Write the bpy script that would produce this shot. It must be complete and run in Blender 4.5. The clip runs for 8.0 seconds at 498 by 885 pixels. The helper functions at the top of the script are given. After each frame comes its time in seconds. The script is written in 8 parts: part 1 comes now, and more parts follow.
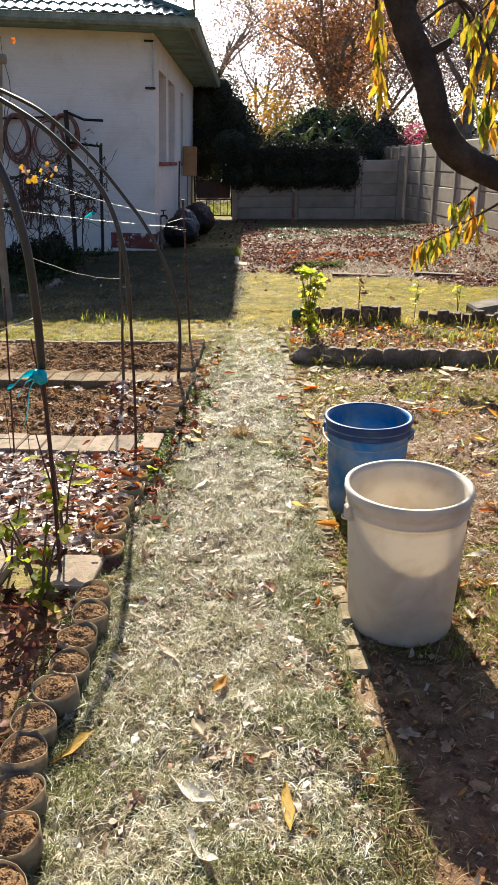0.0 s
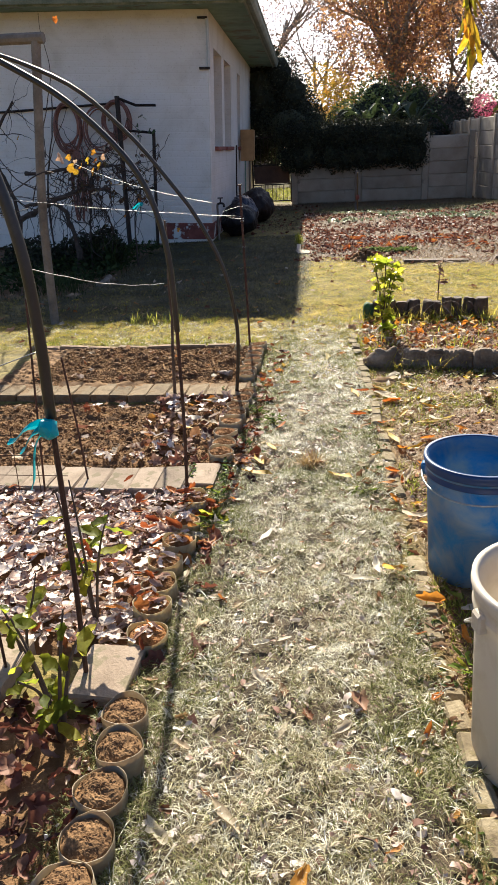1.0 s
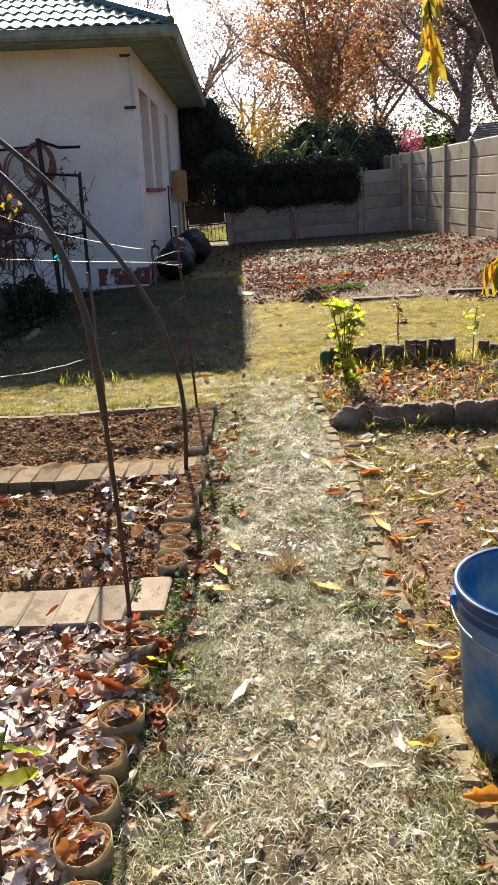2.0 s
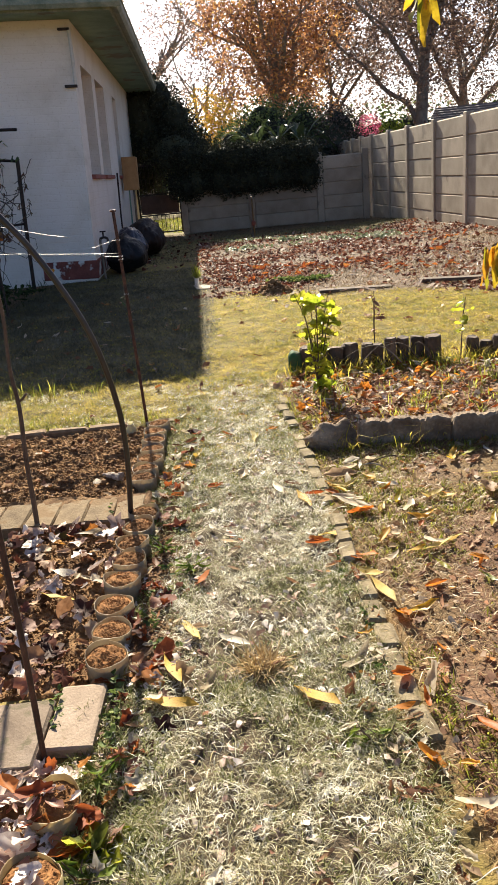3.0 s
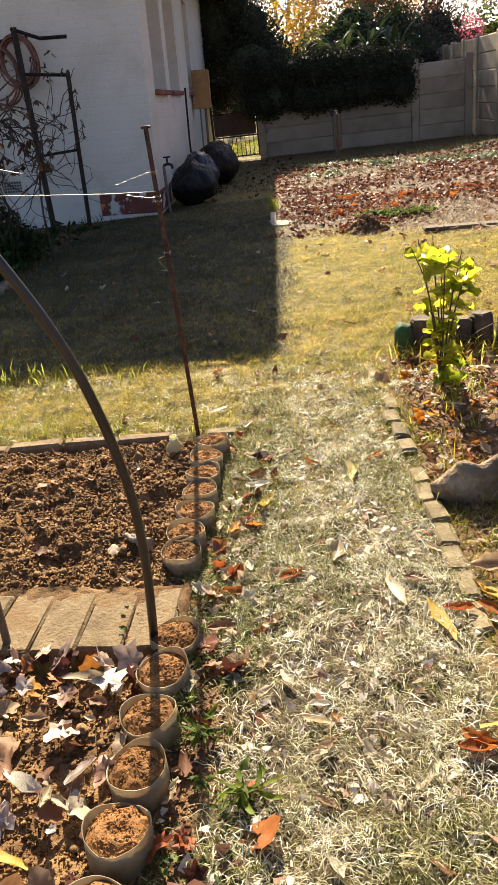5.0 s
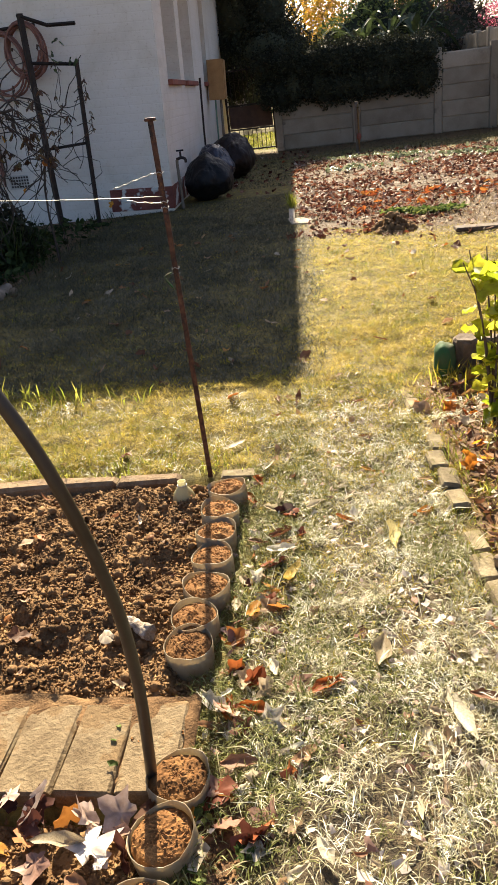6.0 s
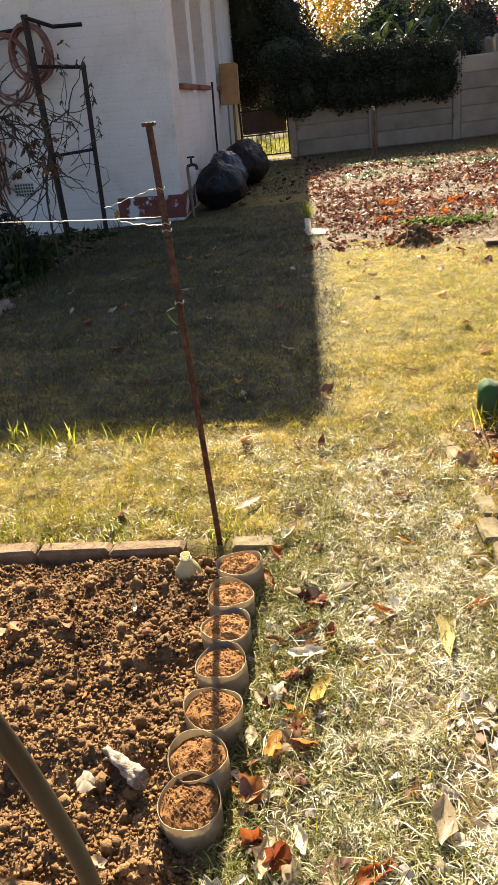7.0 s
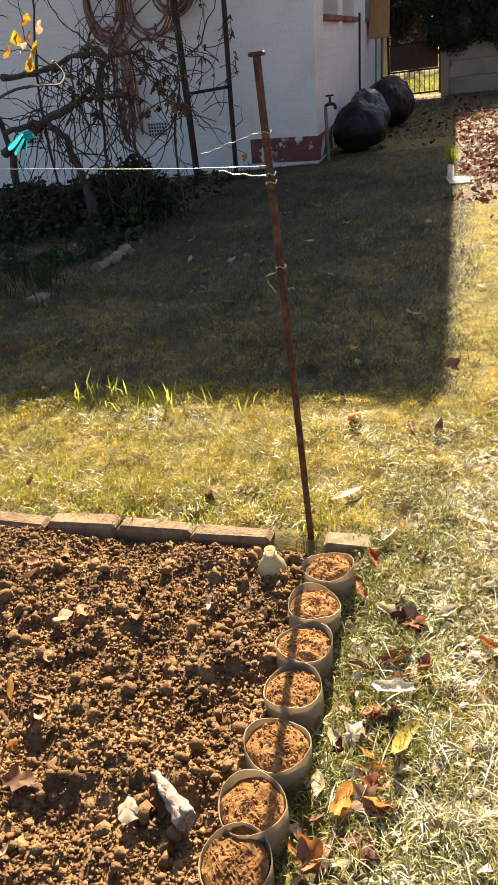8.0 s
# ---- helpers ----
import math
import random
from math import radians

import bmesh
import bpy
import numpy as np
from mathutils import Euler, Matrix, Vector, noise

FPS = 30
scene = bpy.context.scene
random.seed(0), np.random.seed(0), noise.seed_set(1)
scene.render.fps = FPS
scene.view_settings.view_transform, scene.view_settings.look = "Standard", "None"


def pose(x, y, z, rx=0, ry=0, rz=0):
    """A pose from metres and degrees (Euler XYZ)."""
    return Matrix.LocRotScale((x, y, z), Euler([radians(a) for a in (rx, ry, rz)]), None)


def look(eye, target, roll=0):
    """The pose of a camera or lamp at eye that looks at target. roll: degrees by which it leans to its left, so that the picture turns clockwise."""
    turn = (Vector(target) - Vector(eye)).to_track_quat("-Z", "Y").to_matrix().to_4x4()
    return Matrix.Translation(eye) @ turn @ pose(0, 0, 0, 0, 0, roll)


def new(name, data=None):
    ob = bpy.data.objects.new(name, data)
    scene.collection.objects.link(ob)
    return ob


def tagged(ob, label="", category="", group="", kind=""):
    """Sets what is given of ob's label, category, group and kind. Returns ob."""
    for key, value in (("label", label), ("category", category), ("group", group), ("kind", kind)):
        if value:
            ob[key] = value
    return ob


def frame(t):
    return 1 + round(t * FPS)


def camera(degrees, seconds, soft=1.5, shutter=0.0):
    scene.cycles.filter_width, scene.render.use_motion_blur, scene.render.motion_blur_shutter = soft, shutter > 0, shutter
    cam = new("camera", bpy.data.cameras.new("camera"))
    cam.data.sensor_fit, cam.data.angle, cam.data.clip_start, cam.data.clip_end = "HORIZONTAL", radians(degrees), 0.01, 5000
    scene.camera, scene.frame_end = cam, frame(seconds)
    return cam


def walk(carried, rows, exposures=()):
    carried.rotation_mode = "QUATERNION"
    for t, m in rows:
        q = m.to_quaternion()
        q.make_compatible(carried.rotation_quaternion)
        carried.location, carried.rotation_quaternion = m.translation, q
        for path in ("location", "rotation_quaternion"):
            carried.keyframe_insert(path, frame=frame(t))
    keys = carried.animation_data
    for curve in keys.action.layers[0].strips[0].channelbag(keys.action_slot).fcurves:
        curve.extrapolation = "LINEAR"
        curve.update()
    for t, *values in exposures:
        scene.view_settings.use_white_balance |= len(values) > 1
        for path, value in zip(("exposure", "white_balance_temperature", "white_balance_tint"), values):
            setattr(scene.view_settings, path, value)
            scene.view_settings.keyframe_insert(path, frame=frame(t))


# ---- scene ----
cam = camera(37.4, 8.0, soft=1.5)
PATH = [
    (0, (0.351, -0.127, 1.295), (0.235, 1.74, 0.586), -0.3),
    (0.5, (0.304, 0.172, 1.284), (0.192, 2.036, 0.567), -1.1),
    (1, (0.269, 0.498, 1.257), (-0.013, 2.335, 0.519), -2.9),
    (1.5, (0.183, 0.842, 1.259), (-0.012, 2.709, 0.57), -3.8),
    (1.7, (0.166, 0.961, 1.257), (0.01, 2.846, 0.608), -4.1),
    (2.8, (0.153, 1.714, 1.151), (0.056, 3.591, 0.468), -6.0),
    (3, (0.144, 1.824, 1.162), (0.104, 3.702, 0.477), -5.4),
    (3.5, (0.177, 2.155, 1.156), (0.049, 4.037, 0.491), -4.9),
    (4, (0.115, 2.474, 1.124), (-0.07, 4.313, 0.359), -5.0),
    (4.5, (0.109, 2.741, 1.091), (-0.098, 4.552, 0.269), -7.1),
    (4.7, (0.108, 2.842, 1.094), (-0.157, 4.64, 0.258), -7.2),
    (5.8, (0.008, 3.303, 1.078), (-0.213, 5.104, 0.236), -6.6),
    (6, (0.025, 3.383, 1.083), (-0.268, 5.169, 0.232), -7.2),
    (6.5, (0.015, 3.581, 1.073), (-0.346, 5.357, 0.226), -6.3),
    (7, (-0.036, 3.766, 1.072), (-0.356, 5.554, 0.236), -7.2),
    (7.5, (-0.022, 3.907, 1.065), (-0.568, 5.621, 0.191), -8.0),
    (8, (-0.026, 4.002, 1.05), (-0.665, 5.657, 0.127), -7.8),
]
walk(cam, [(t, look(eye, target, roll)) for t, eye, target, roll in PATH],
     [(0.0, 1.58, 5450, 11), (1.5, 1.59, 5450, 11), (3.0, 1.62, 5700, 11), (3.5, 1.63, 5750, 11), (4.0, 1.57, 6050, 11), (4.5, 1.67, 6150, 11), (6.0, 1.94, 6150, 10), (6.5, 2.02, 6200, 10), (7.0, 2.07, 6200, 10), (8.0, 2.15, 6250, 10)])

# ---- world and light ----
SUN_DIR = Vector((-0.84, 4.94, 3.165)).normalized()      # towards the sun
world = bpy.data.worlds.new("world")
scene.world = world
world.use_nodes = True
wn = world.node_tree
sky = wn.nodes.new("ShaderNodeTexSky")
sky.sky_type = "NISHITA"
sky.sun_disc = False
sky.sun_elevation = math.asin(SUN_DIR.z)
sky.sun_rotation = math.atan2(SUN_DIR.x, SUN_DIR.y)
sky.air_density, sky.dust_density, sky.ozone_density = 0.75, 2.6, 0.7
wn.links.new(sky.outputs["Color"], wn.nodes["Background"].inputs["Color"])
wn.nodes["Background"].inputs["Strength"].default_value = 0.053

sun = new("sun", bpy.data.lights.new("sun", "SUN"))
sun.data.energy = 5.0
sun.data.angle = radians(0.53)
sun.data.color = (1.0, 0.838, 0.565)
sun.matrix_world = look((0, 0, 30), Vector((0, 0, 30)) - SUN_DIR)


# ---- helpers of this scene ----
def rng(seed):
    return np.random.default_rng(seed)


def mesh_of(name, verts, faces, mats=(), smooth=False):
    me = bpy.data.meshes.new(name)
    verts = np.asarray(verts, dtype=np.float32)
    if isinstance(faces, np.ndarray):
        n, k = faces.shape
        me.vertices.add(len(verts))
        me.vertices.foreach_set("co", verts.ravel())
        me.loops.add(n * k)
        me.loops.foreach_set("vertex_index", faces.ravel().astype(np.int32))
        me.polygons.add(n)
        me.polygons.foreach_set("loop_start", np.arange(0, n * k, k, dtype=np.int32))
        me.update(calc_edges=True)
        me.validate()
    else:
        me.from_pydata([tuple(v) for v in verts.tolist()], [], faces)
    for m in mats:
        me.materials.append(m)
    if smooth:
        me.shade_smooth()
    return me


def from_bm(name, bm, material, smooth=False):
    me = bpy.data.meshes.new(name)
    bmesh.ops.recalc_face_normals(bm, faces=bm.faces)
    bm.to_mesh(me)
    bm.free()
    me.materials.append(material)
    if smooth:
        me.shade_smooth()
    return me


def part(name, bm, material, parent, label="", smooth=False):
    """One mesh object under a thing; the mesh is given in the thing's own coordinates."""
    me = from_bm(name, bm, material, smooth) if isinstance(bm, bmesh.types.BMesh) else bm
    ob = new(name, me)
    ob.parent = parent
    if label:
        ob["label"] = label
    return ob


def thing(name, at=(0, 0, 0), label="", category="", group="", kind="", rz=0.0):
    ob = new(name)
    ob.matrix_basis = pose(*at, 0, 0, rz)
    ob.empty_display_size = 0.1
    return tagged(ob, label, category, group, kind)


def single(name, me, label="", category="", group="", kind="", m=None):
    ob = new(name, me)
    if m is not None:
        ob.matrix_basis = m
    return tagged(ob, label, category, group, kind)


def add_box(bm, x0, x1, y0, y1, z0, z1, bevel=0.0):
    """A box with its edges bevelled, joined to bm."""
    b = bmesh.new()
    bmesh.ops.create_cube(b, size=1.0)
    for v in b.verts:
        v.co = Vector((x0 + (v.co.x + 0.5) * (x1 - x0), y0 + (v.co.y + 0.5) * (y1 - y0), z0 + (v.co.z + 0.5) * (z1 - z0)))
    if bevel:
        bmesh.ops.bevel(b, geom=b.edges[:], offset=bevel, segments=1, affect="EDGES", profile=0.5)
    merge(bm, b)
    return bm


def merge(bm, b):
    me = bpy.data.meshes.new("tmp")
    b.to_mesh(me)
    b.free()
    bm.from_mesh(me)
    bpy.data.meshes.remove(me)


def tube(points, radii, sides=8, cap=True):
    """A bmesh tube through points; radii is one number or one a point."""
    pts = [Vector(p) for p in points]
    if not hasattr(radii, "__len__"):
        radii = [radii] * len(pts)
    bm = bmesh.new()
    rings = []
    ref = None
    for i, p in enumerate(pts):
        d = (pts[min(i + 1, len(pts) - 1)] - pts[max(i - 1, 0)]).normalized()
        if ref is None:
            ref = Vector((0, 0, 1)) if abs(d.z) < 0.9 else Vector((1, 0, 0))
        u = d.cross(ref).normalized()
        w = u.cross(d).normalized()
        ref = w
        rings.append([bm.verts.new(p + (u * math.cos(a) + w * math.sin(a)) * radii[i]) for a in [2 * math.pi * k / sides for k in range(sides)]])
    for a, b in zip(rings, rings[1:]):
        for k in range(sides):
            bm.faces.new((a[k], a[(k + 1) % sides], b[(k + 1) % sides], b[k]))
    if cap:
        bm.faces.new(rings[0])
        bm.faces.new(rings[-1])
    return bm


def smooth_path(pts, n=6):
    """Catmull-Rom through pts."""
    p = [Vector(q) for q in pts]
    p = [p[0] * 2 - p[1]] + p + [p[-1] * 2 - p[-2]]
    out = []
    for i in range(1, len(p) - 2):
        for k in range(n):
            t = k / n
            out.append(0.5 * (2 * p[i] + (p[i + 1] - p[i - 1]) * t + (2 * p[i - 1] - 5 * p[i] + 4 * p[i + 1] - p[i + 2]) * t * t
                              + (3 * p[i] - p[i - 1] - 3 * p[i + 1] + p[i + 2]) * t ** 3))
    out.append(p[-2])
    return out


def lathe(profile, sides=32):
    """A turned bmesh from (radius, height) pairs, closed where the radius is 0."""
    bm = bmesh.new()
    rings = []
    for r, z in profile:
        if r < 1e-6:
            rings.append([bm.verts.new((0, 0, z))])
        else:
            rings.append([bm.verts.new((r * math.cos(2 * math.pi * k / sides), r * math.sin(2 * math.pi * k / sides), z)) for k in range(sides)])
    for a, b in zip(rings, rings[1:]):
        for k in range(sides):
            j = (k + 1) % sides
            if len(a) == 1 and len(b) > 1:
                bm.faces.new((a[0], b[j], b[k]))
            elif len(b) == 1 and len(a) > 1:
                bm.faces.new((a[k], a[j], b[0]))
            elif len(a) > 1:
                bm.faces.new((a[k], a[j], b[j], b[k]))
    return bm


def value_noise(x, y, scale, seed):
    """Smooth noise in 0..1 over arrays x, y."""
    r = rng(seed)
    grid = r.random((64, 64))
    u, v = np.asarray(x) / scale, np.asarray(y) / scale
    i, j = np.floor(u).astype(int), np.floor(v).astype(int)
    fu, fv = u - i, v - j
    fu, fv = fu * fu * (3 - 2 * fu), fv * fv * (3 - 2 * fv)
    a = grid[i % 64, j % 64] * (1 - fu) + grid[(i + 1) % 64, j % 64] * fu
    b = grid[i % 64, (j + 1) % 64] * (1 - fu) + grid[(i + 1) % 64, (j + 1) % 64] * fu
    return a * (1 - fv) + b * fv


def fbm(x, y, scale, seed, octaves=3):
    total, amp, norm = 0.0, 1.0, 0.0
    for k in range(octaves):
        total = total + amp * value_noise(x, y, scale / 2 ** k, seed + k)
        norm += amp
        amp *= 0.5
    return total / norm


# ---- materials ----
def nodes_of(name):
    m = bpy.data.materials.new(name)
    m.use_nodes = True
    nt = m.node_tree
    return m, nt, nt.nodes["Principled BSDF"], nt.links


def ramp_node(nt, fac, stops):
    r = nt.nodes.new("ShaderNodeValToRGB")
    el = r.color_ramp.elements
    while len(el) < len(stops):
        el.new(0.5)
    for e, (p, c) in zip(el, stops):
        e.position, e.color = p, (*c, 1)
    nt.links.new(fac, r.inputs["Fac"])
    return r.outputs["Color"]


def noise_node(nt, scale, detail=4, rough=0.55, coords=None, distortion=0.0):
    n = nt.nodes.new("ShaderNodeTexNoise")
    n.inputs["Scale"].default_value, n.inputs["Detail"].default_value = scale, detail
    n.inputs["Roughness"].default_value, n.inputs["Distortion"].default_value = rough, distortion
    if coords is None:
        coords = nt.nodes.new("ShaderNodeTexCoord").outputs["Object"]
    nt.links.new(coords, n.inputs["Vector"])
    return n.outputs["Fac"]


def mix_color(nt, fac, a, b, mode="MIX"):
    m = nt.nodes.new("ShaderNodeMix")
    m.data_type, m.blend_type = "RGBA", mode
    for sock, val in ((m.inputs["Factor"], fac), (m.inputs["A"], a), (m.inputs["B"], b)):
        if hasattr(val, "links"):
            nt.links.new(val, sock)
        else:
            sock.default_value = (*val, 1) if isinstance(val, tuple) else val
    return m.outputs["Result"]


def bump_node(nt, height, strength, distance, normal=None):
    b = nt.nodes.new("ShaderNodeBump")
    b.inputs["Strength"].default_value, b.inputs["Distance"].default_value = strength, distance
    nt.links.new(height, b.inputs["Height"])
    if normal is not None:
        nt.links.new(normal, b.inputs["Normal"])
    return b.outputs["Normal"]


def surface(name, stops, scale=6.0, fine=60.0, rough=0.8, bump=0.4, depth=0.01, metal=0.0, spots=None, random_tint=0.0, coat=0.0, spec=0.5):
    """A two-scale procedural surface: broad tones, fine grain, bump, and spots of another colour if asked."""
    m, nt, bsdf, L = nodes_of(name)
    co = nt.nodes.new("ShaderNodeTexCoord").outputs["Object"]
    if random_tint:
        # pieces that share a mesh get their own part of the pattern
        shift = nt.nodes.new("ShaderNodeVectorMath")
        shift.operation = "MULTIPLY_ADD"
        L.new(nt.nodes.new("ShaderNodeObjectInfo").outputs["Random"], shift.inputs[0])
        shift.inputs[1].default_value = (37.0, 61.0, 23.0)
        L.new(co, shift.inputs[2])
        co = shift.outputs["Vector"]
    broad = noise_node(nt, scale, 5, coords=co)
    grain = noise_node(nt, fine, 4, 0.65, coords=co)
    add = nt.nodes.new("ShaderNodeMath")
    add.operation = "MULTIPLY_ADD"
    add.inputs[1].default_value = 0.35
    L.new(grain, add.inputs[0])
    sub = nt.nodes.new("ShaderNodeMath")
    sub.operation = "SUBTRACT"
    sub.inputs[1].default_value = 0.175
    L.new(broad, sub.inputs[0])
    L.new(sub.outputs[0], add.inputs[2])
    col = ramp_node(nt, add.outputs[0], stops)
    if spots:
        colour, size, threshold = spots
        s = noise_node(nt, size, 3, 0.6, coords=co)
        mask = ramp_node(nt, s, [(threshold, (0, 0, 0)), (threshold + 0.06, (1, 1, 1))])
        col = mix_color(nt, mask, col, colour)
    if random_tint:
        info = nt.nodes.new("ShaderNodeObjectInfo")
        tint = ramp_node(nt, info.outputs["Random"], [(0, (1 - random_tint,) * 3), (1, (1 + random_tint * 0.5,) * 3)])
        col = mix_color(nt, 1.0, col, tint, "MULTIPLY")
    L.new(col, bsdf.inputs["Base Color"])
    rr = nt.nodes.new("ShaderNodeMapRange")
    rr.inputs["To Min"].default_value, rr.inputs["To Max"].default_value = max(0.02, rough - 0.12), min(1, rough + 0.12)
    L.new(broad, rr.inputs["Value"])
    L.new(rr.outputs["Result"], bsdf.inputs["Roughness"])
    bsdf.inputs["Metallic"].default_value = metal
    bsdf.inputs["Coat Weight"].default_value = coat
    bsdf.inputs["Specular IOR Level"].default_value = spec
    if bump:
        L.new(bump_node(nt, grain, bump, depth), bsdf.inputs["Normal"])
    return m


def leafy(name, stops, rough=0.45, through_light=0.35, per="island", spec=0.5, vein=True, patch=0.0, patch_size=2.2, reflect=1.0, each=1.0):
    """Leaves and blades: each one its own tone, light shines partly through."""
    m, nt, bsdf, L = nodes_of(name)
    if per == "island":
        rnd = nt.nodes.new("ShaderNodeNewGeometry").outputs["Random Per Island"]
    else:
        rnd = nt.nodes.new("ShaderNodeObjectInfo").outputs["Random"]
    if patch:
        # whole patches lean to one end of the range
        co = nt.nodes.new("ShaderNodeNewGeometry").outputs["Position"]
        broad = noise_node(nt, patch_size, 4, 0.6, co)
        ma = nt.nodes.new("ShaderNodeMath")
        ma.operation = "MULTIPLY_ADD"
        ma.inputs[1].default_value, ma.inputs[2].default_value = patch * 2, -patch
        L.new(broad, ma.inputs[0])
        ad = nt.nodes.new("ShaderNodeMath")
        ad.operation = "ADD"
        mu = nt.nodes.new("ShaderNodeMath")
        mu.operation = "MULTIPLY_ADD"
        mu.inputs[1].default_value, mu.inputs[2].default_value = each, 0.5 - each / 2
        L.new(rnd, mu.inputs[0])
        L.new(ma.outputs[0], ad.inputs[0])
        L.new(mu.outputs[0], ad.inputs[1])
        rnd = ad.outputs[0]
    col = ramp_node(nt, rnd, stops)
    if vein:
        n = noise_node(nt, 45, 4)
        dark = ramp_node(nt, n, [(0.3, (0.62, 0.56, 0.5)), (0.6, (1, 1, 1))])
        col = mix_color(nt, 1.0, col, dark, "MULTIPLY")
    # thin blades pass on more light than they throw back
    base = col if reflect == 1.0 else mix_color(nt, 1.0, col, (reflect, reflect, reflect), "MULTIPLY")
    L.new(base, bsdf.inputs["Base Color"])
    bsdf.inputs["Roughness"].default_value = rough
    bsdf.inputs["Specular IOR Level"].default_value = spec
    tr = nt.nodes.new("ShaderNodeBsdfTranslucent")
    L.new(col, tr.inputs["Color"])
    mx = nt.nodes.new("ShaderNodeMixShader")
    mx.inputs["Fac"].default_value = through_light
    L.new(bsdf.outputs[0], mx.inputs[1])
    L.new(tr.outputs[0], mx.inputs[2])
    L.new(mx.outputs[0], nt.nodes["Material Output"].inputs["Surface"])
    return m


def ground_material():
    """Lawn, trodden path, bare soil and mulch, laid out by the zone attributes of the sheet."""
    m, nt, bsdf, L = nodes_of("ground")
    co = nt.nodes.new("ShaderNodeTexCoord").outputs["Object"]
    big, mid, fine = noise_node(nt, 1.3, 5, 0.6, co), noise_node(nt, 14, 6, 0.65, co), noise_node(nt, 110, 5, 0.7, co)

    def zone(key):
        a = nt.nodes.new("ShaderNodeAttribute")
        a.attribute_name = key
        return a.outputs["Fac"]
    lawn = ramp_node(nt, mid, [(0.25, (0.058, 0.046, 0.010)), (0.5, (0.165, 0.125, 0.026)), (0.75, (0.34, 0.255, 0.054))])
    path = ramp_node(nt, mid, [(0.25, (0.028, 0.021, 0.011)), (0.5, (0.085, 0.060, 0.033)), (0.8, (0.24, 0.170, 0.096))])
    soil = ramp_node(nt, mid, [(0.25, (0.060, 0.030, 0.016)), (0.5, (0.165, 0.086, 0.043)), (0.78, (0.31, 0.178, 0.094))])
    mulch = ramp_node(nt, mid, [(0.25, (0.042, 0.023, 0.013)), (0.5, (0.105, 0.062, 0.033)), (0.8, (0.20, 0.130, 0.068))])
    col = mix_color(nt, zone("path"), lawn, path)
    col = mix_color(nt, zone("soil"), col, soil)
    col = mix_color(nt, zone("mulch"), col, mulch)
    grain = ramp_node(nt, fine, [(0.25, (0.55, 0.55, 0.55)), (0.75, (1.3, 1.3, 1.3))])
    col = mix_color(nt, 1.0, col, grain, "MULTIPLY")
    L.new(col, bsdf.inputs["Base Color"])
    bsdf.inputs["Roughness"].default_value = 0.95
    n1 = bump_node(nt, mid, 0.7, 0.02)
    L.new(bump_node(nt, fine, 0.8, 0.008, n1), bsdf.inputs["Normal"])
    return m


def painted_brick():
    """White painted brickwork: courses show as soft relief, paint stained and patchy."""
    m, nt, bsdf, L = nodes_of("white_painted_brick")
    co = nt.nodes.new("ShaderNodeTexCoord").outputs["UV"]
    b = nt.nodes.new("ShaderNodeTexBrick")
    b.inputs["Scale"].default_value = 1.0
    b.inputs["Brick Width"].default_value, b.inputs["Row Height"].default_value = 7.3, 0.085
    b.inputs["Mortar Size"].default_value, b.inputs["Mortar Smooth"].default_value = 0.009, 1.0
    b.inputs["Color1"].default_value = (1, 1, 1, 1)
    b.inputs["Color2"].default_value = (0.92, 0.92, 0.92, 1)
    b.inputs["Mortar"].default_value = (0.0, 0.0, 0.0, 1)
    L.new(co, b.inputs["Vector"])
    oc = nt.nodes.new("ShaderNodeTexCoord").outputs["Object"]
    stain, grain = noise_node(nt, 1.7, 6, 0.6, oc, 0.6), noise_node(nt, 35, 5, 0.65, oc)
    col = ramp_node(nt, stain, [(0.25, (0.66, 0.585, 0.49)), (0.5, (0.80, 0.73, 0.645)), (0.75, (0.84, 0.775, 0.71))])
    dirt = ramp_node(nt, grain, [(0.28, (0.80, 0.76, 0.70)), (0.45, (1, 1, 1))])
    col = mix_color(nt, 1.0, col, dirt, "MULTIPLY")
    joint = ramp_node(nt, b.outputs["Color"], [(0.0, (0.965, 0.96, 0.95)), (0.5, (1, 1, 1))])
    col = mix_color(nt, 1.0, col, joint, "MULTIPLY")
    L.new(col, bsdf.inputs["Base Color"])
    bsdf.inputs["Roughness"].default_value = 0.7
    n1 = bump_node(nt, b.outputs["Color"], 0.3, 0.006)
    L.new(bump_node(nt, grain, 0.25, 0.004, n1), bsdf.inputs["Normal"])
    return m


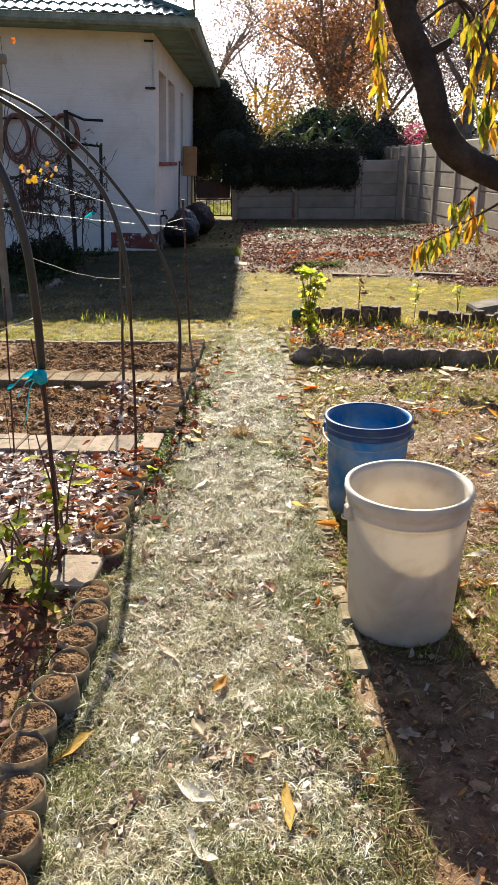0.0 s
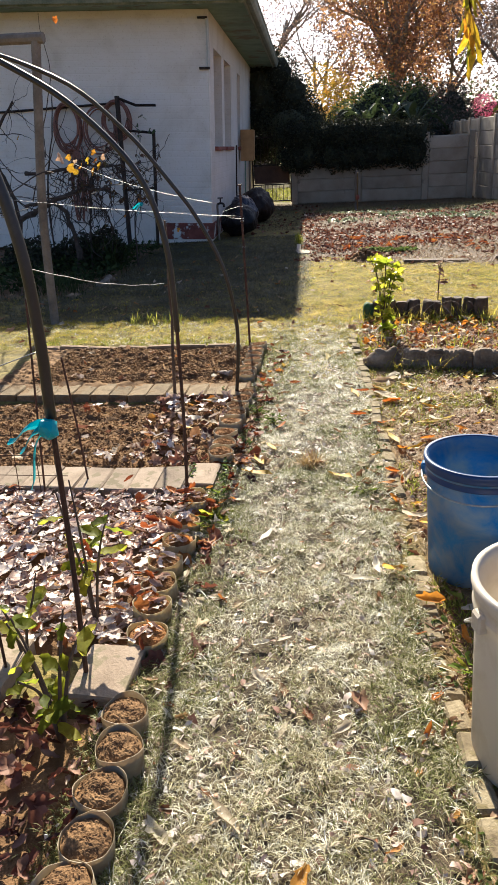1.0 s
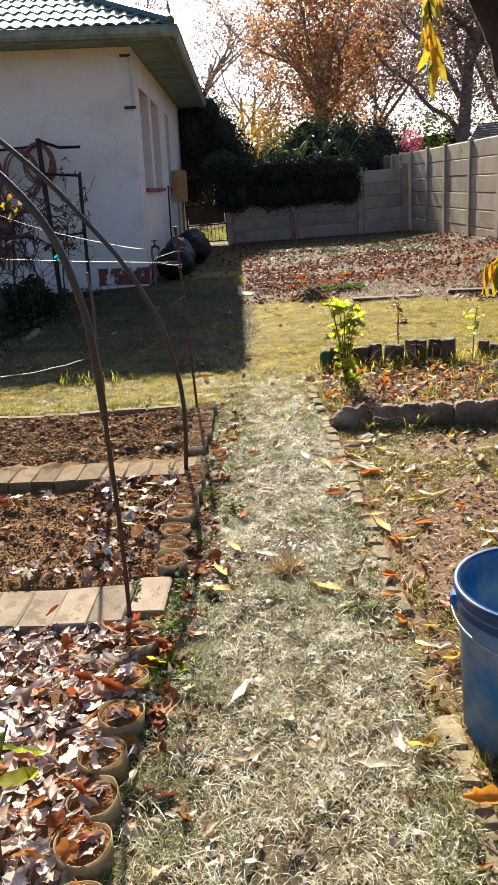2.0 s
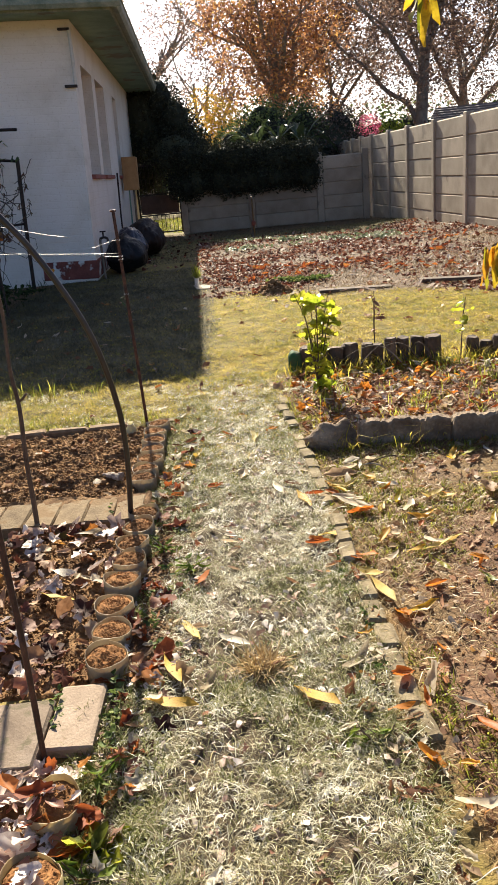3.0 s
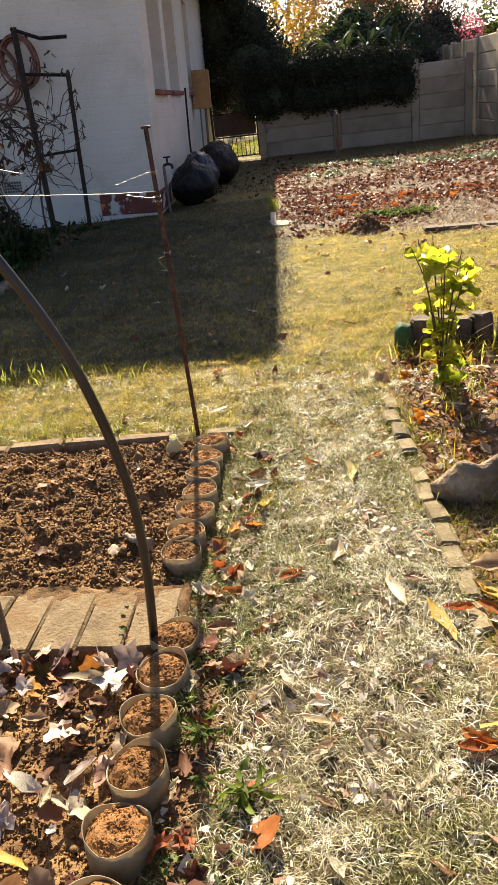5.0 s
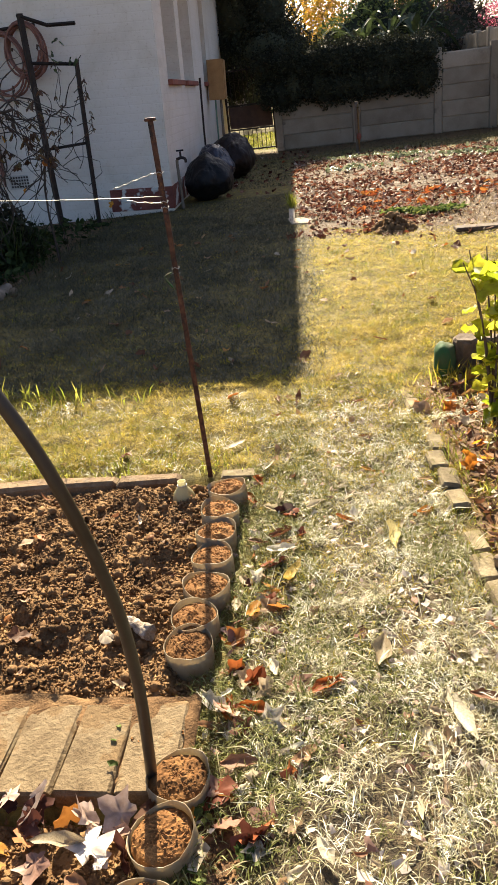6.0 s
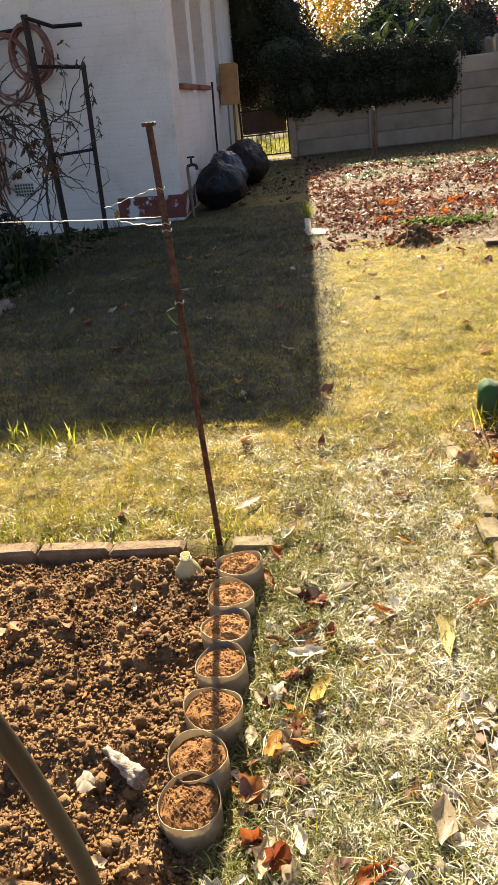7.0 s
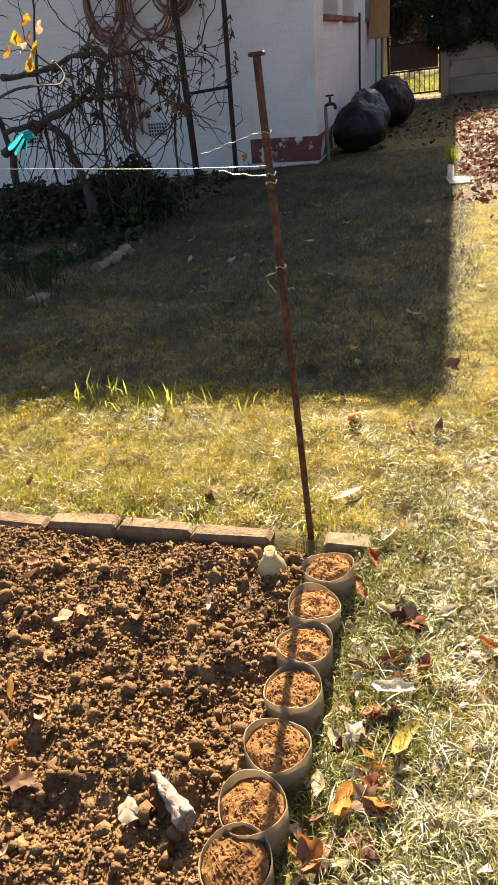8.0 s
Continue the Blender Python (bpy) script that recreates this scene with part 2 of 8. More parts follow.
def plastic(name, colour, dirt, rough=0.35, through_light=0.0, lo=0.45, hi=0.62):
    m, nt, bsdf, L = nodes_of(name)
    oc = nt.nodes.new("ShaderNodeTexCoord").outputs["Object"]
    n, g = noise_node(nt, 7, 6, 0.65, oc, 0.8), noise_node(nt, 60, 4, 0.6, oc)
    mask = ramp_node(nt, n, [(lo, (0, 0, 0)), (hi, (1, 1, 1))])
    col = mix_color(nt, mask, colour, dirt)
    L.new(col, bsdf.inputs["Base Color"])
    rr = nt.nodes.new("ShaderNodeMapRange")
    rr.inputs["To Min"].default_value, rr.inputs["To Max"].default_value = rough - 0.08, rough + 0.25
    L.new(n, rr.inputs["Value"])
    L.new(rr.outputs["Result"], bsdf.inputs["Roughness"])
    L.new(bump_node(nt, g, 0.12, 0.002), bsdf.inputs["Normal"])
    if through_light:
        tr = nt.nodes.new("ShaderNodeBsdfTranslucent")
        L.new(col, tr.inputs["Color"])
        mx = nt.nodes.new("ShaderNodeMixShader")
        mx.inputs["Fac"].default_value = through_light
        L.new(bsdf.outputs[0], mx.inputs[1])
        L.new(tr.outputs[0], mx.inputs[2])
        L.new(mx.outputs[0], nt.nodes["Material Output"].inputs["Surface"])
    return m


M_GROUND = ground_material()
M_WALL = painted_brick()
M_PLINTH = surface("peeling_plinth_paint", [(0.3, (0.12, 0.030, 0.020)), (0.55, (0.20, 0.055, 0.038)), (0.8, (0.27, 0.09, 0.06))], 8, 60, 0.75, 0.5, 0.006, spots=((0.66, 0.63, 0.58), 5.0, 0.54))
M_SILL = surface("red_sill", [(0.3, (0.17, 0.05, 0.035)), (0.7, (0.30, 0.10, 0.07))], 9, 80, 0.7, 0.4, 0.004)
M_ROOF = surface("green_roof_paint", [(0.3, (0.045, 0.085, 0.065)), (0.55, (0.07, 0.13, 0.10)), (0.8, (0.13, 0.18, 0.15))], 4, 50, 0.38, 0.3, 0.004, random_tint=0.25)
M_SOFFIT = surface("green_soffit_paint", [(0.3, (0.13, 0.21, 0.15)), (0.7, (0.27, 0.37, 0.28))], 3, 40, 0.7, 0.3, 0.004, spots=((0.16, 0.15, 0.11), 2.2, 0.58))
M_FASCIA = surface("weathered_green_fascia", [(0.3, (0.13, 0.17, 0.13)), (0.55, (0.25, 0.28, 0.22)), (0.8, (0.38, 0.38, 0.32))], 5, 40, 0.6, 0.3, 0.004)
M_BRICK = surface("buff_brick", [(0.25, (0.10, 0.066, 0.034)), (0.5, (0.200, 0.146, 0.084)), (0.8, (0.31, 0.245, 0.155))], 12, 100, 0.95, 0.9, 0.006, spots=((0.175, 0.115, 0.058), 12.0, 0.52), random_tint=0.25, spec=0.2)
M_PAVER = surface("pink_beige_paver", [(0.25, (0.20, 0.148, 0.105)), (0.5, (0.29, 0.222, 0.162)), (0.8, (0.38, 0.305, 0.235))], 9, 130, 0.95, 0.6, 0.004, spots=((0.20, 0.165, 0.105), 16.0, 0.56), random_tint=0.25, spec=0.2)
M_BRICK_OLD = surface("brown_worn_brick", [(0.25, (0.11, 0.080, 0.046)), (0.5, (0.25, 0.198, 0.118)), (0.8, (0.42, 0.350, 0.225))], 18, 110, 0.95, 0.6, 0.005, spots=((0.20, 0.160, 0.080), 24.0, 0.55), random_tint=0.25, spec=0.2)
M_BRICK_RED = surface("weathered_red_brick", [(0.25, (0.13, 0.072, 0.036)), (0.5, (0.26, 0.162, 0.082)), (0.8, (0.40, 0.285, 0.165))], 20, 120, 0.95, 0.9, 0.006, spots=((0.30, 0.22, 0.145), 18.0, 0.57), random_tint=0.3)
M_SOIL = surface("red_brown_soil", [(0.2, (0.080, 0.043, 0.020)), (0.5, (0.200, 0.114, 0.053)), (0.8, (0.36, 0.222, 0.104))], 11, 170, 0.96, 0.8, 0.006, spec=0.15)
M_SOIL_DRY = surface("dry_ochre_soil", [(0.2, (0.11, 0.048, 0.017)), (0.5, (0.27, 0.128, 0.046)), (0.8, (0.40, 0.21, 0.08))], 30, 260, 0.96, 0.6, 0.004, random_tint=0.3, spec=0.15)
M_CONCRETE = surface("precast_concrete", [(0.25, (0.27, 0.215, 0.150)), (0.5, (0.41, 0.335, 0.245)), (0.8, (0.54, 0.45, 0.34))], 2.2, 60, 0.9, 0.45, 0.006, spots=((0.26, 0.21, 0.155), 3.2, 0.66), random_tint=0.18)
M_EDGING = surface("mossy_concrete_edging", [(0.25, (0.09, 0.058, 0.034)), (0.5, (0.20, 0.138, 0.086)), (0.8, (0.42, 0.32, 0.215))], 9, 60, 0.92, 1.0, 0.010, random_tint=0.2)
M_LOG = surface("old_timber_log", [(0.25, (0.042, 0.027, 0.017)), (0.5, (0.110, 0.072, 0.046)), (0.8, (0.23, 0.160, 0.105))], 12, 70, 0.85, 0.7, 0.008, random_tint=0.3)
M_BARK = surface("dark_bark", [(0.25, (0.022, 0.016, 0.012)), (0.5, (0.050, 0.037, 0.028)), (0.8, (0.095, 0.075, 0.058))], 6, 45, 0.95, 1.0, 0.02, spec=0.2)
M_BARK_MID = surface("brown_bark", [(0.25, (0.11, 0.088, 0.072)), (0.5, (0.20, 0.165, 0.135)), (0.8, (0.31, 0.26, 0.21))], 5, 40, 0.9, 0.7, 0.02)
M_BARK_PALE = surface("pale_bark", [(0.25, (0.11, 0.085, 0.06)), (0.5, (0.22, 0.175, 0.13)), (0.8, (0.34, 0.28, 0.22))], 5, 40, 0.9, 0.7, 0.02)
M_STRAP = leafy("dark_strap_leaves", [(0.0, (0.020, 0.032, 0.010)), (0.6, (0.040, 0.060, 0.018)), (1.0, (0.08, 0.105, 0.03))], 0.7, 0.25, spec=0.2, vein=False)
M_VINE = surface("vine_wood", [(0.25, (0.028, 0.020, 0.015)), (0.5, (0.060, 0.043, 0.032)), (0.8, (0.12, 0.09, 0.070))], 14, 70, 0.9, 0.7, 0.006)
M_PIPE = surface("black_poly_pipe", [(0.3, (0.018, 0.014, 0.011)), (0.6, (0.034, 0.026, 0.020)), (0.85, (0.07, 0.055, 0.042))], 9, 80, 0.38, 0.15, 0.002)
M_ROD = surface("rusty_rod", [(0.3, (0.035, 0.018, 0.012)), (0.6, (0.09, 0.042, 0.024)), (0.85, (0.16, 0.08, 0.042))], 20, 120, 0.75, 0.5, 0.003, metal=0.3)
M_RUST = surface("rust_red_post", [(0.3, (0.028, 0.016, 0.012)), (0.5, (0.075, 0.032, 0.021)), (0.8, (0.19, 0.095, 0.05))], 40, 130, 0.5, 0.7, 0.004, metal=0.5, spots=((0.028, 0.016, 0.013), 45.0, 0.56))
M_STICK = surface("dead_stick", [(0.3, (0.06, 0.038, 0.024)), (0.7, (0.14, 0.092, 0.058))], 25, 90, 0.85, 0.6, 0.003)
M_WIRE = surface("galvanised_wire", [(0.3, (0.26, 0.25, 0.24)), (0.7, (0.46, 0.45, 0.43))], 30, 90, 0.45, 0.0, 0.001, metal=0.9)
M_DARK_IRON = surface("dark_iron", [(0.3, (0.020, 0.016, 0.014)), (0.7, (0.060, 0.042, 0.034))], 14, 70, 0.6, 0.3, 0.003, metal=0.5)
M_WOOD_GREY = surface("grey_timber", [(0.25, (0.10, 0.08, 0.062)), (0.5, (0.19, 0.155, 0.12)), (0.8, (0.30, 0.255, 0.205))], 8, 60, 0.88, 0.6, 0.006)
M_WHITE_BUCKET = plastic("milky_white_plastic", (0.74, 0.67, 0.56), (0.62, 0.53, 0.40), 0.35, 0.34, 0.46, 0.7)
M_BLUE_BUCKET = plastic("blue_plastic", (0.015, 0.19, 0.46), (0.24, 0.30, 0.37), 0.32, 0.36, 0.38, 0.62)
M_BLUE_RIM = plastic("dark_blue_plastic", (0.006, 0.035, 0.13), (0.06, 0.09, 0.14), 0.34, 0.04, 0.5, 0.8)
M_COLLAR = plastic("soiled_clear_plastic", (0.46, 0.38, 0.25), (0.27, 0.17, 0.095), 0.30, 0.5, 0.42, 0.66)
M_BOTTLE = plastic("milky_bottle_plastic", (0.70, 0.66, 0.46), (0.58, 0.50, 0.30), 0.25, 0.6)
M_GREEN_PLASTIC = plastic("green_plastic", (0.035, 0.11, 0.030), (0.09, 0.085, 0.040), 0.75, 0.15, 0.40, 0.6)
M_TEAL = leafy("teal_ribbon", [(0, (0.01, 0.30, 0.38)), (1, (0.04, 0.48, 0.54))], 0.3, 0.35, "object", vein=False)
M_BAG_BLACK = surface("black_plastic_bag", [(0.3, (0.006, 0.006, 0.007)), (0.7, (0.014, 0.013, 0.014))], 9, 24, 0.52, 0.5, 0.02, spec=0.25)
M_BAG_BLUE = surface("dark_blue_plastic_bag", [(0.3, (0.014, 0.017, 0.032)), (0.7, (0.034, 0.040, 0.066))], 9, 24, 0.30, 0.5, 0.02, spec=0.4)
M_BAG_BROWN = surface("dark_brown_plastic_bag", [(0.3, (0.012, 0.007, 0.006)), (0.7, (0.026, 0.016, 0.013))], 9, 24, 0.55, 0.5, 0.02, spec=0.25)
M_BOX = surface("ochre_box_paint", [(0.3, (0.32, 0.165, 0.055)), (0.7, (0.48, 0.27, 0.10))], 5, 60, 0.6, 0.2, 0.003)
M_HOSE = surface("faded_red_hose", [(0.3, (0.16, 0.062, 0.042)), (0.7, (0.30, 0.13, 0.09))], 14, 60, 0.5, 0.1, 0.002)
M_BRASS = surface("dull_brass", [(0.3, (0.16, 0.11, 0.05)), (0.7, (0.28, 0.20, 0.10))], 20, 80, 0.45, 0.2, 0.002, metal=0.9)
M_GATE_WOOD = surface("brown_gate_board", [(0.3, (0.07, 0.038, 0.026)), (0.7, (0.13, 0.075, 0.05))], 8, 60, 0.8, 0.4, 0.004)
M_PAPER = surface("dirty_white_scrap", [(0.25, (0.36, 0.32, 0.27)), (0.5, (0.58, 0.54, 0.48)), (0.8, (0.72, 0.69, 0.63))], 25, 80, 0.7, 0.4, 0.004)
M_BLUE_ROOF = surface("blue_sheet_roof", [(0.3, (0.05, 0.15, 0.30)), (0.7, (0.11, 0.25, 0.42))], 3, 30, 0.4, 0.1, 0.003)
M_FAR_ROOF = surface("grey_tile_roof", [(0.3, (0.14, 0.11, 0.10)), (0.7, (0.25, 0.21, 0.19))], 3, 30, 0.8, 0.5, 0.02)
M_STRAW = leafy("straw_blades", [(0.0, (0.24, 0.15, 0.055)), (0.5, (0.42, 0.29, 0.12)), (1.0, (0.56, 0.43, 0.22))], 0.45, 0.35, vein=False)
M_STRAW_DARK = leafy("weathered_straw", [(0.0, (0.11, 0.062, 0.028)), (0.5, (0.24, 0.155, 0.068)), (1.0, (0.40, 0.29, 0.15))], 0.6, 0.35, vein=False, spec=0.25)
M_STONE = surface("grey_field_stone", [(0.25, (0.085, 0.066, 0.048)), (0.5, (0.17, 0.135, 0.10)), (0.8, (0.29, 0.24, 0.18))], 8, 70, 0.9, 0.6, 0.008, random_tint=0.2)
M_DARK_INSIDE = surface("dim_room", [(0.3, (0.10, 0.095, 0.09)), (0.7, (0.16, 0.15, 0.14))], 3, 30, 0.9, 0.1, 0.003)
M_FRAME = surface("white_window_frame", [(0.3, (0.50, 0.47, 0.42)), (0.7, (0.66, 0.63, 0.58))], 8, 70, 0.5, 0.2, 0.003)
M_RECESS_GREY = surface("dim_recess_grey", [(0.3, (0.12, 0.115, 0.10)), (0.7, (0.20, 0.19, 0.165))], 4, 50, 0.8, 0.2, 0.004)

M_THATCH = leafy("bleached_cut_grass", [(0.0, (0.13, 0.10, 0.035)), (0.25, (0.30, 0.255, 0.115)), (0.5, (0.49, 0.445, 0.27)), (0.8, (0.74, 0.70, 0.53)), (1.0, (0.86, 0.84, 0.75))], 0.45, 0.26, vein=False, patch=1.0, patch_size=13, reflect=0.95, each=0.7, spec=0.3)
M_LAWN = leafy("winter_lawn_blades", [(0.0, (0.18, 0.205, 0.016)), (0.3, (0.41, 0.37, 0.036)), (0.6, (0.65, 0.51, 0.066)), (0.85, (0.75, 0.58, 0.12)), (1.0, (0.80, 0.67, 0.28))], 0.5, 0.70, vein=False, patch=1.0, patch_size=5.0, reflect=0.64, spec=0.14, each=0.6)
M_GREEN_GRASS = leafy("green_grass_blades", [(0.0, (0.13, 0.17, 0.020)), (0.5, (0.31, 0.33, 0.040)), (1.0, (0.52, 0.47, 0.10))], 0.45, 0.64, vein=False, reflect=0.7, spec=0.2)
M_PATH_GREEN = leafy("pale_green_blades", [(0.0, (0.10, 0.115, 0.026)), (0.5, (0.25, 0.26, 0.075)), (1.0, (0.50, 0.485, 0.23))], 0.45, 0.45, vein=False, reflect=0.8, spec=0.22)
# lawn blades with the house's shade put into their colour
M_SHADE_GRASS = leafy("shade_toned_blades", [(0.0, (0.058, 0.060, 0.034)), (0.4, (0.120, 0.117, 0.070)), (0.8, (0.21, 0.195, 0.135)), (1.0, (0.38, 0.34, 0.26))], 0.6, 0.35, vein=False, reflect=0.7, spec=0.2, patch=0.5, patch_size=2.5, each=0.7)
M_LITTER = leafy("dry_leaf_litter", [(0.0, (0.15, 0.070, 0.038)), (0.22, (0.21, 0.095, 0.050)), (0.42, (0.34, 0.19, 0.10)), (0.62, (0.46, 0.34, 0.23)), (0.80, (0.42, 0.15, 0.035)), (0.86, (0.48, 0.25, 0.05)), (0.92, (0.52, 0.42, 0.30)), (1.0, (0.60, 0.52, 0.40))], 0.62, 0.3, spec=0.25)
M_LITTER_RED = leafy("red_brown_leaf_litter", [(0.0, (0.040, 0.014, 0.010)), (0.35, (0.12, 0.040, 0.026)), (0.62, (0.23, 0.092, 0.058)), (0.80, (0.34, 0.21, 0.155)), (0.92, (0.33, 0.095, 0.038)), (1.0, (0.52, 0.43, 0.36))], 0.62, 0.3, spec=0.25)
M_LITTER_ORANGE = leafy("bright_orange_litter", [(0.0, (0.22, 0.055, 0.022)), (0.5, (0.38, 0.105, 0.028)), (1.0, (0.52, 0.24, 0.06))], 0.62, 0.4, spec=0.25)
M_GROUND_COVER = leafy("grey_green_leaves", [(0.0, (0.10, 0.14, 0.06)), (0.5, (0.22, 0.27, 0.15)), (1.0, (0.42, 0.44, 0.32))], 0.4, 0.3)
M_IVY = leafy("small_ivy_leaves", [(0.0, (0.055, 0.095, 0.028)), (0.6, (0.14, 0.19, 0.045)), (1.0, (0.28, 0.31, 0.09))], 0.6, 0.45, spec=0.2)
M_RAG = surface("soiled_rag", [(0.25, (0.17, 0.12, 0.085)), (0.5, (0.36, 0.29, 0.23)), (0.8, (0.55, 0.49, 0.42))], 60, 240, 0.9, 1.0, 0.004, spec=0.1)
M_COLLAR_YELLOW = plastic("yellowed_plastic", (0.60, 0.51, 0.31), (0.40, 0.29, 0.15), 0.35, 0.50, 0.38, 0.60)
M_LITTER_PALE = leafy("pale_leaf_litter", [(0.0, (0.24, 0.11, 0.07)), (0.2, (0.48, 0.33, 0.26)), (0.55, (0.70, 0.60, 0.53)), (0.88, (0.78, 0.71, 0.65)), (1.0, (0.52, 0.18, 0.06))], 0.5, 0.22, spec=0.4)
M_LEAF_BRIGHT = leafy("bleached_leaves", [(0.0, (0.34, 0.22, 0.13)), (0.3, (0.56, 0.46, 0.32)), (0.7, (0.74, 0.67, 0.53)), (1.0, (0.80, 0.76, 0.66))], 0.55, 0.5, spec=0.3)
M_LEAF_GLOW = leafy("glowing_orange_leaves", [(0.0, (0.46, 0.13, 0.02)), (0.5, (0.66, 0.27, 0.03)), (0.8, (0.72, 0.42, 0.05)), (1.0, (0.74, 0.60, 0.28))], 0.5, 0.55, spec=0.3)
M_LEAF_PALE = leafy("pale_fallen_leaf", [(0.0, (0.44, 0.35, 0.22)), (0.5, (0.66, 0.59, 0.44)), (1.0, (0.82, 0.78, 0.68))], 0.5, 0.45, "object", spec=0.35)
M_LEAF_YELLOW = leafy("yellow_fallen_leaf", [(0.0, (0.50, 0.30, 0.035)), (0.5, (0.58, 0.40, 0.08)), (1.0, (0.60, 0.50, 0.20))], 0.62, 0.3, "object", spec=0.25)
M_LEAF_ORANGE = leafy("orange_fallen_leaf", [(0.0, (0.30, 0.075, 0.020)), (0.5, (0.46, 0.16, 0.030)), (1.0, (0.62, 0.32, 0.06))], 0.55, 0.5, "object", spec=0.25)
M_LEAF_BROWN = leafy("brown_fallen_leaf", [(0.0, (0.19, 0.085, 0.045)), (1.0, (0.36, 0.21, 0.125))], 0.62, 0.2, "object", spec=0.25)
M_PEACH = leafy("yellow_hanging_leaves", [(0.0, (0.16, 0.22, 0.018)), (0.3, (0.38, 0.33, 0.018)), (0.6, (0.60, 0.40, 0.018)), (0.85, (0.64, 0.34, 0.014)), (1.0, (0.55, 0.20, 0.012))], 0.4, 0.5)
M_SAPLING = leafy("lime_green_leaves", [(0.0, (0.26, 0.34, 0.02)), (0.5, (0.46, 0.50, 0.03)), (1.0, (0.62, 0.58, 0.05))], 0.4, 0.62)
M_HERB = leafy("mid_green_leaves", [(0.0, (0.08, 0.14, 0.016)), (0.5, (0.20, 0.27, 0.030)), (1.0, (0.42, 0.42, 0.045))], 0.6, 0.55, spec=0.25)
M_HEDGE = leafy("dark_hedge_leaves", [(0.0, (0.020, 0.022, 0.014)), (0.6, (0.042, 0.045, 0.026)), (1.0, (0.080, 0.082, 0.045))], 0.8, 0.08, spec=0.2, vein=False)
M_AUTUMN = leafy("rust_autumn_leaves", [(0.0, (0.18, 0.105, 0.075)), (0.35, (0.34, 0.185, 0.110)), (0.65, (0.50, 0.255, 0.120)), (0.9, (0.62, 0.34, 0.105)), (1.0, (0.68, 0.46, 0.14))], 0.5, 0.58, vein=False)
M_AUTUMN_DULL = leafy("dull_brown_leaves", [(0.0, (0.10, 0.068, 0.056)), (0.5, (0.20, 0.135, 0.105)), (1.0, (0.34, 0.22, 0.155))], 0.5, 0.52, vein=False)
M_SHRUB = leafy("far_shrub_leaves", [(0.0, (0.030, 0.05, 0.016)), (0.5, (0.065, 0.095, 0.026)), (1.0, (0.16, 0.19, 0.05))], 0.5, 0.3, vein=False)
M_GOLD = leafy("golden_shrub_leaves", [(0.0, (0.24, 0.20, 0.02)), (0.5, (0.50, 0.30, 0.03)), (1.0, (0.62, 0.34, 0.05))], 0.5, 0.45, vein=False)
M_DULL_SHRUB = leafy("brownish_shrub_leaves", [(0.0, (0.040, 0.036, 0.022)), (0.5, (0.085, 0.062, 0.042)), (1.0, (0.16, 0.10, 0.075))], 0.5, 0.35, vein=False)
M_PEPPER = leafy("pepper_leaves", [(0.0, (0.15, 0.20, 0.018)), (0.5, (0.38, 0.41, 0.030)), (1.0, (0.60, 0.56, 0.06))], 0.6, 0.68, spec=0.2, reflect=0.75)
M_PINK = leafy("pink_blossom", [(0.0, (0.55, 0.07, 0.16)), (0.5, (0.72, 0.16, 0.28)), (1.0, (0.80, 0.32, 0.42))], 0.5, 0.6, vein=False)
M_BANANA = leafy("banana_leaf", [(0.0, (0.035, 0.055, 0.022)), (0.5, (0.075, 0.105, 0.042)), (1.0, (0.15, 0.185, 0.08))], 0.5, 0.3)
M_VINE_LEAF = leafy("yellow_vine_leaves", [(0.0, (0.62, 0.42, 0.02)), (0.4, (0.62, 0.32, 0.02)), (0.8, (0.60, 0.17, 0.02)), (1.0, (0.65, 0.60, 0.45))], 0.4, 0.5)
M_VINE_DRY = leafy("withered_vine_leaves", [(0.0, (0.075, 0.036, 0.022)), (0.6, (0.17, 0.085, 0.045)), (1.0, (0.20, 0.16, 0.06))], 0.6, 0.3)

m, nt, bsdf, L = nodes_of("window_glass")
bsdf.inputs["Base Color"].default_value = (0.75, 0.80, 0.78, 1)
bsdf.inputs["Roughness"].default_value = 0.04
bsdf.inputs["Transmission Weight"].default_value = 0.85
M_GLASS = m


# ---- plan ----
def edge_x(y):
    """x of the brick edging on the right-hand side of the path."""
    return np.interp(y, [0.0, 0.94, 2.1, 3.2, 4.3, 5.0, 6.0, 7.0], [0.66, 0.60, 0.50, 0.43, 0.365, 0.31, 0.22, 0.14])


BED_X0, BED_X1 = -1.95, -0.29
BEDS = [(-0.3, 1.87), (2.06, 3.05), (3.29, 4.215), (4.41, 5.385)]
HOUSE_TURN, HOUSE_LEAN = 3.4, 2.4      # the ground falls a little across the garden
HX, HY = -1.865, 11.8


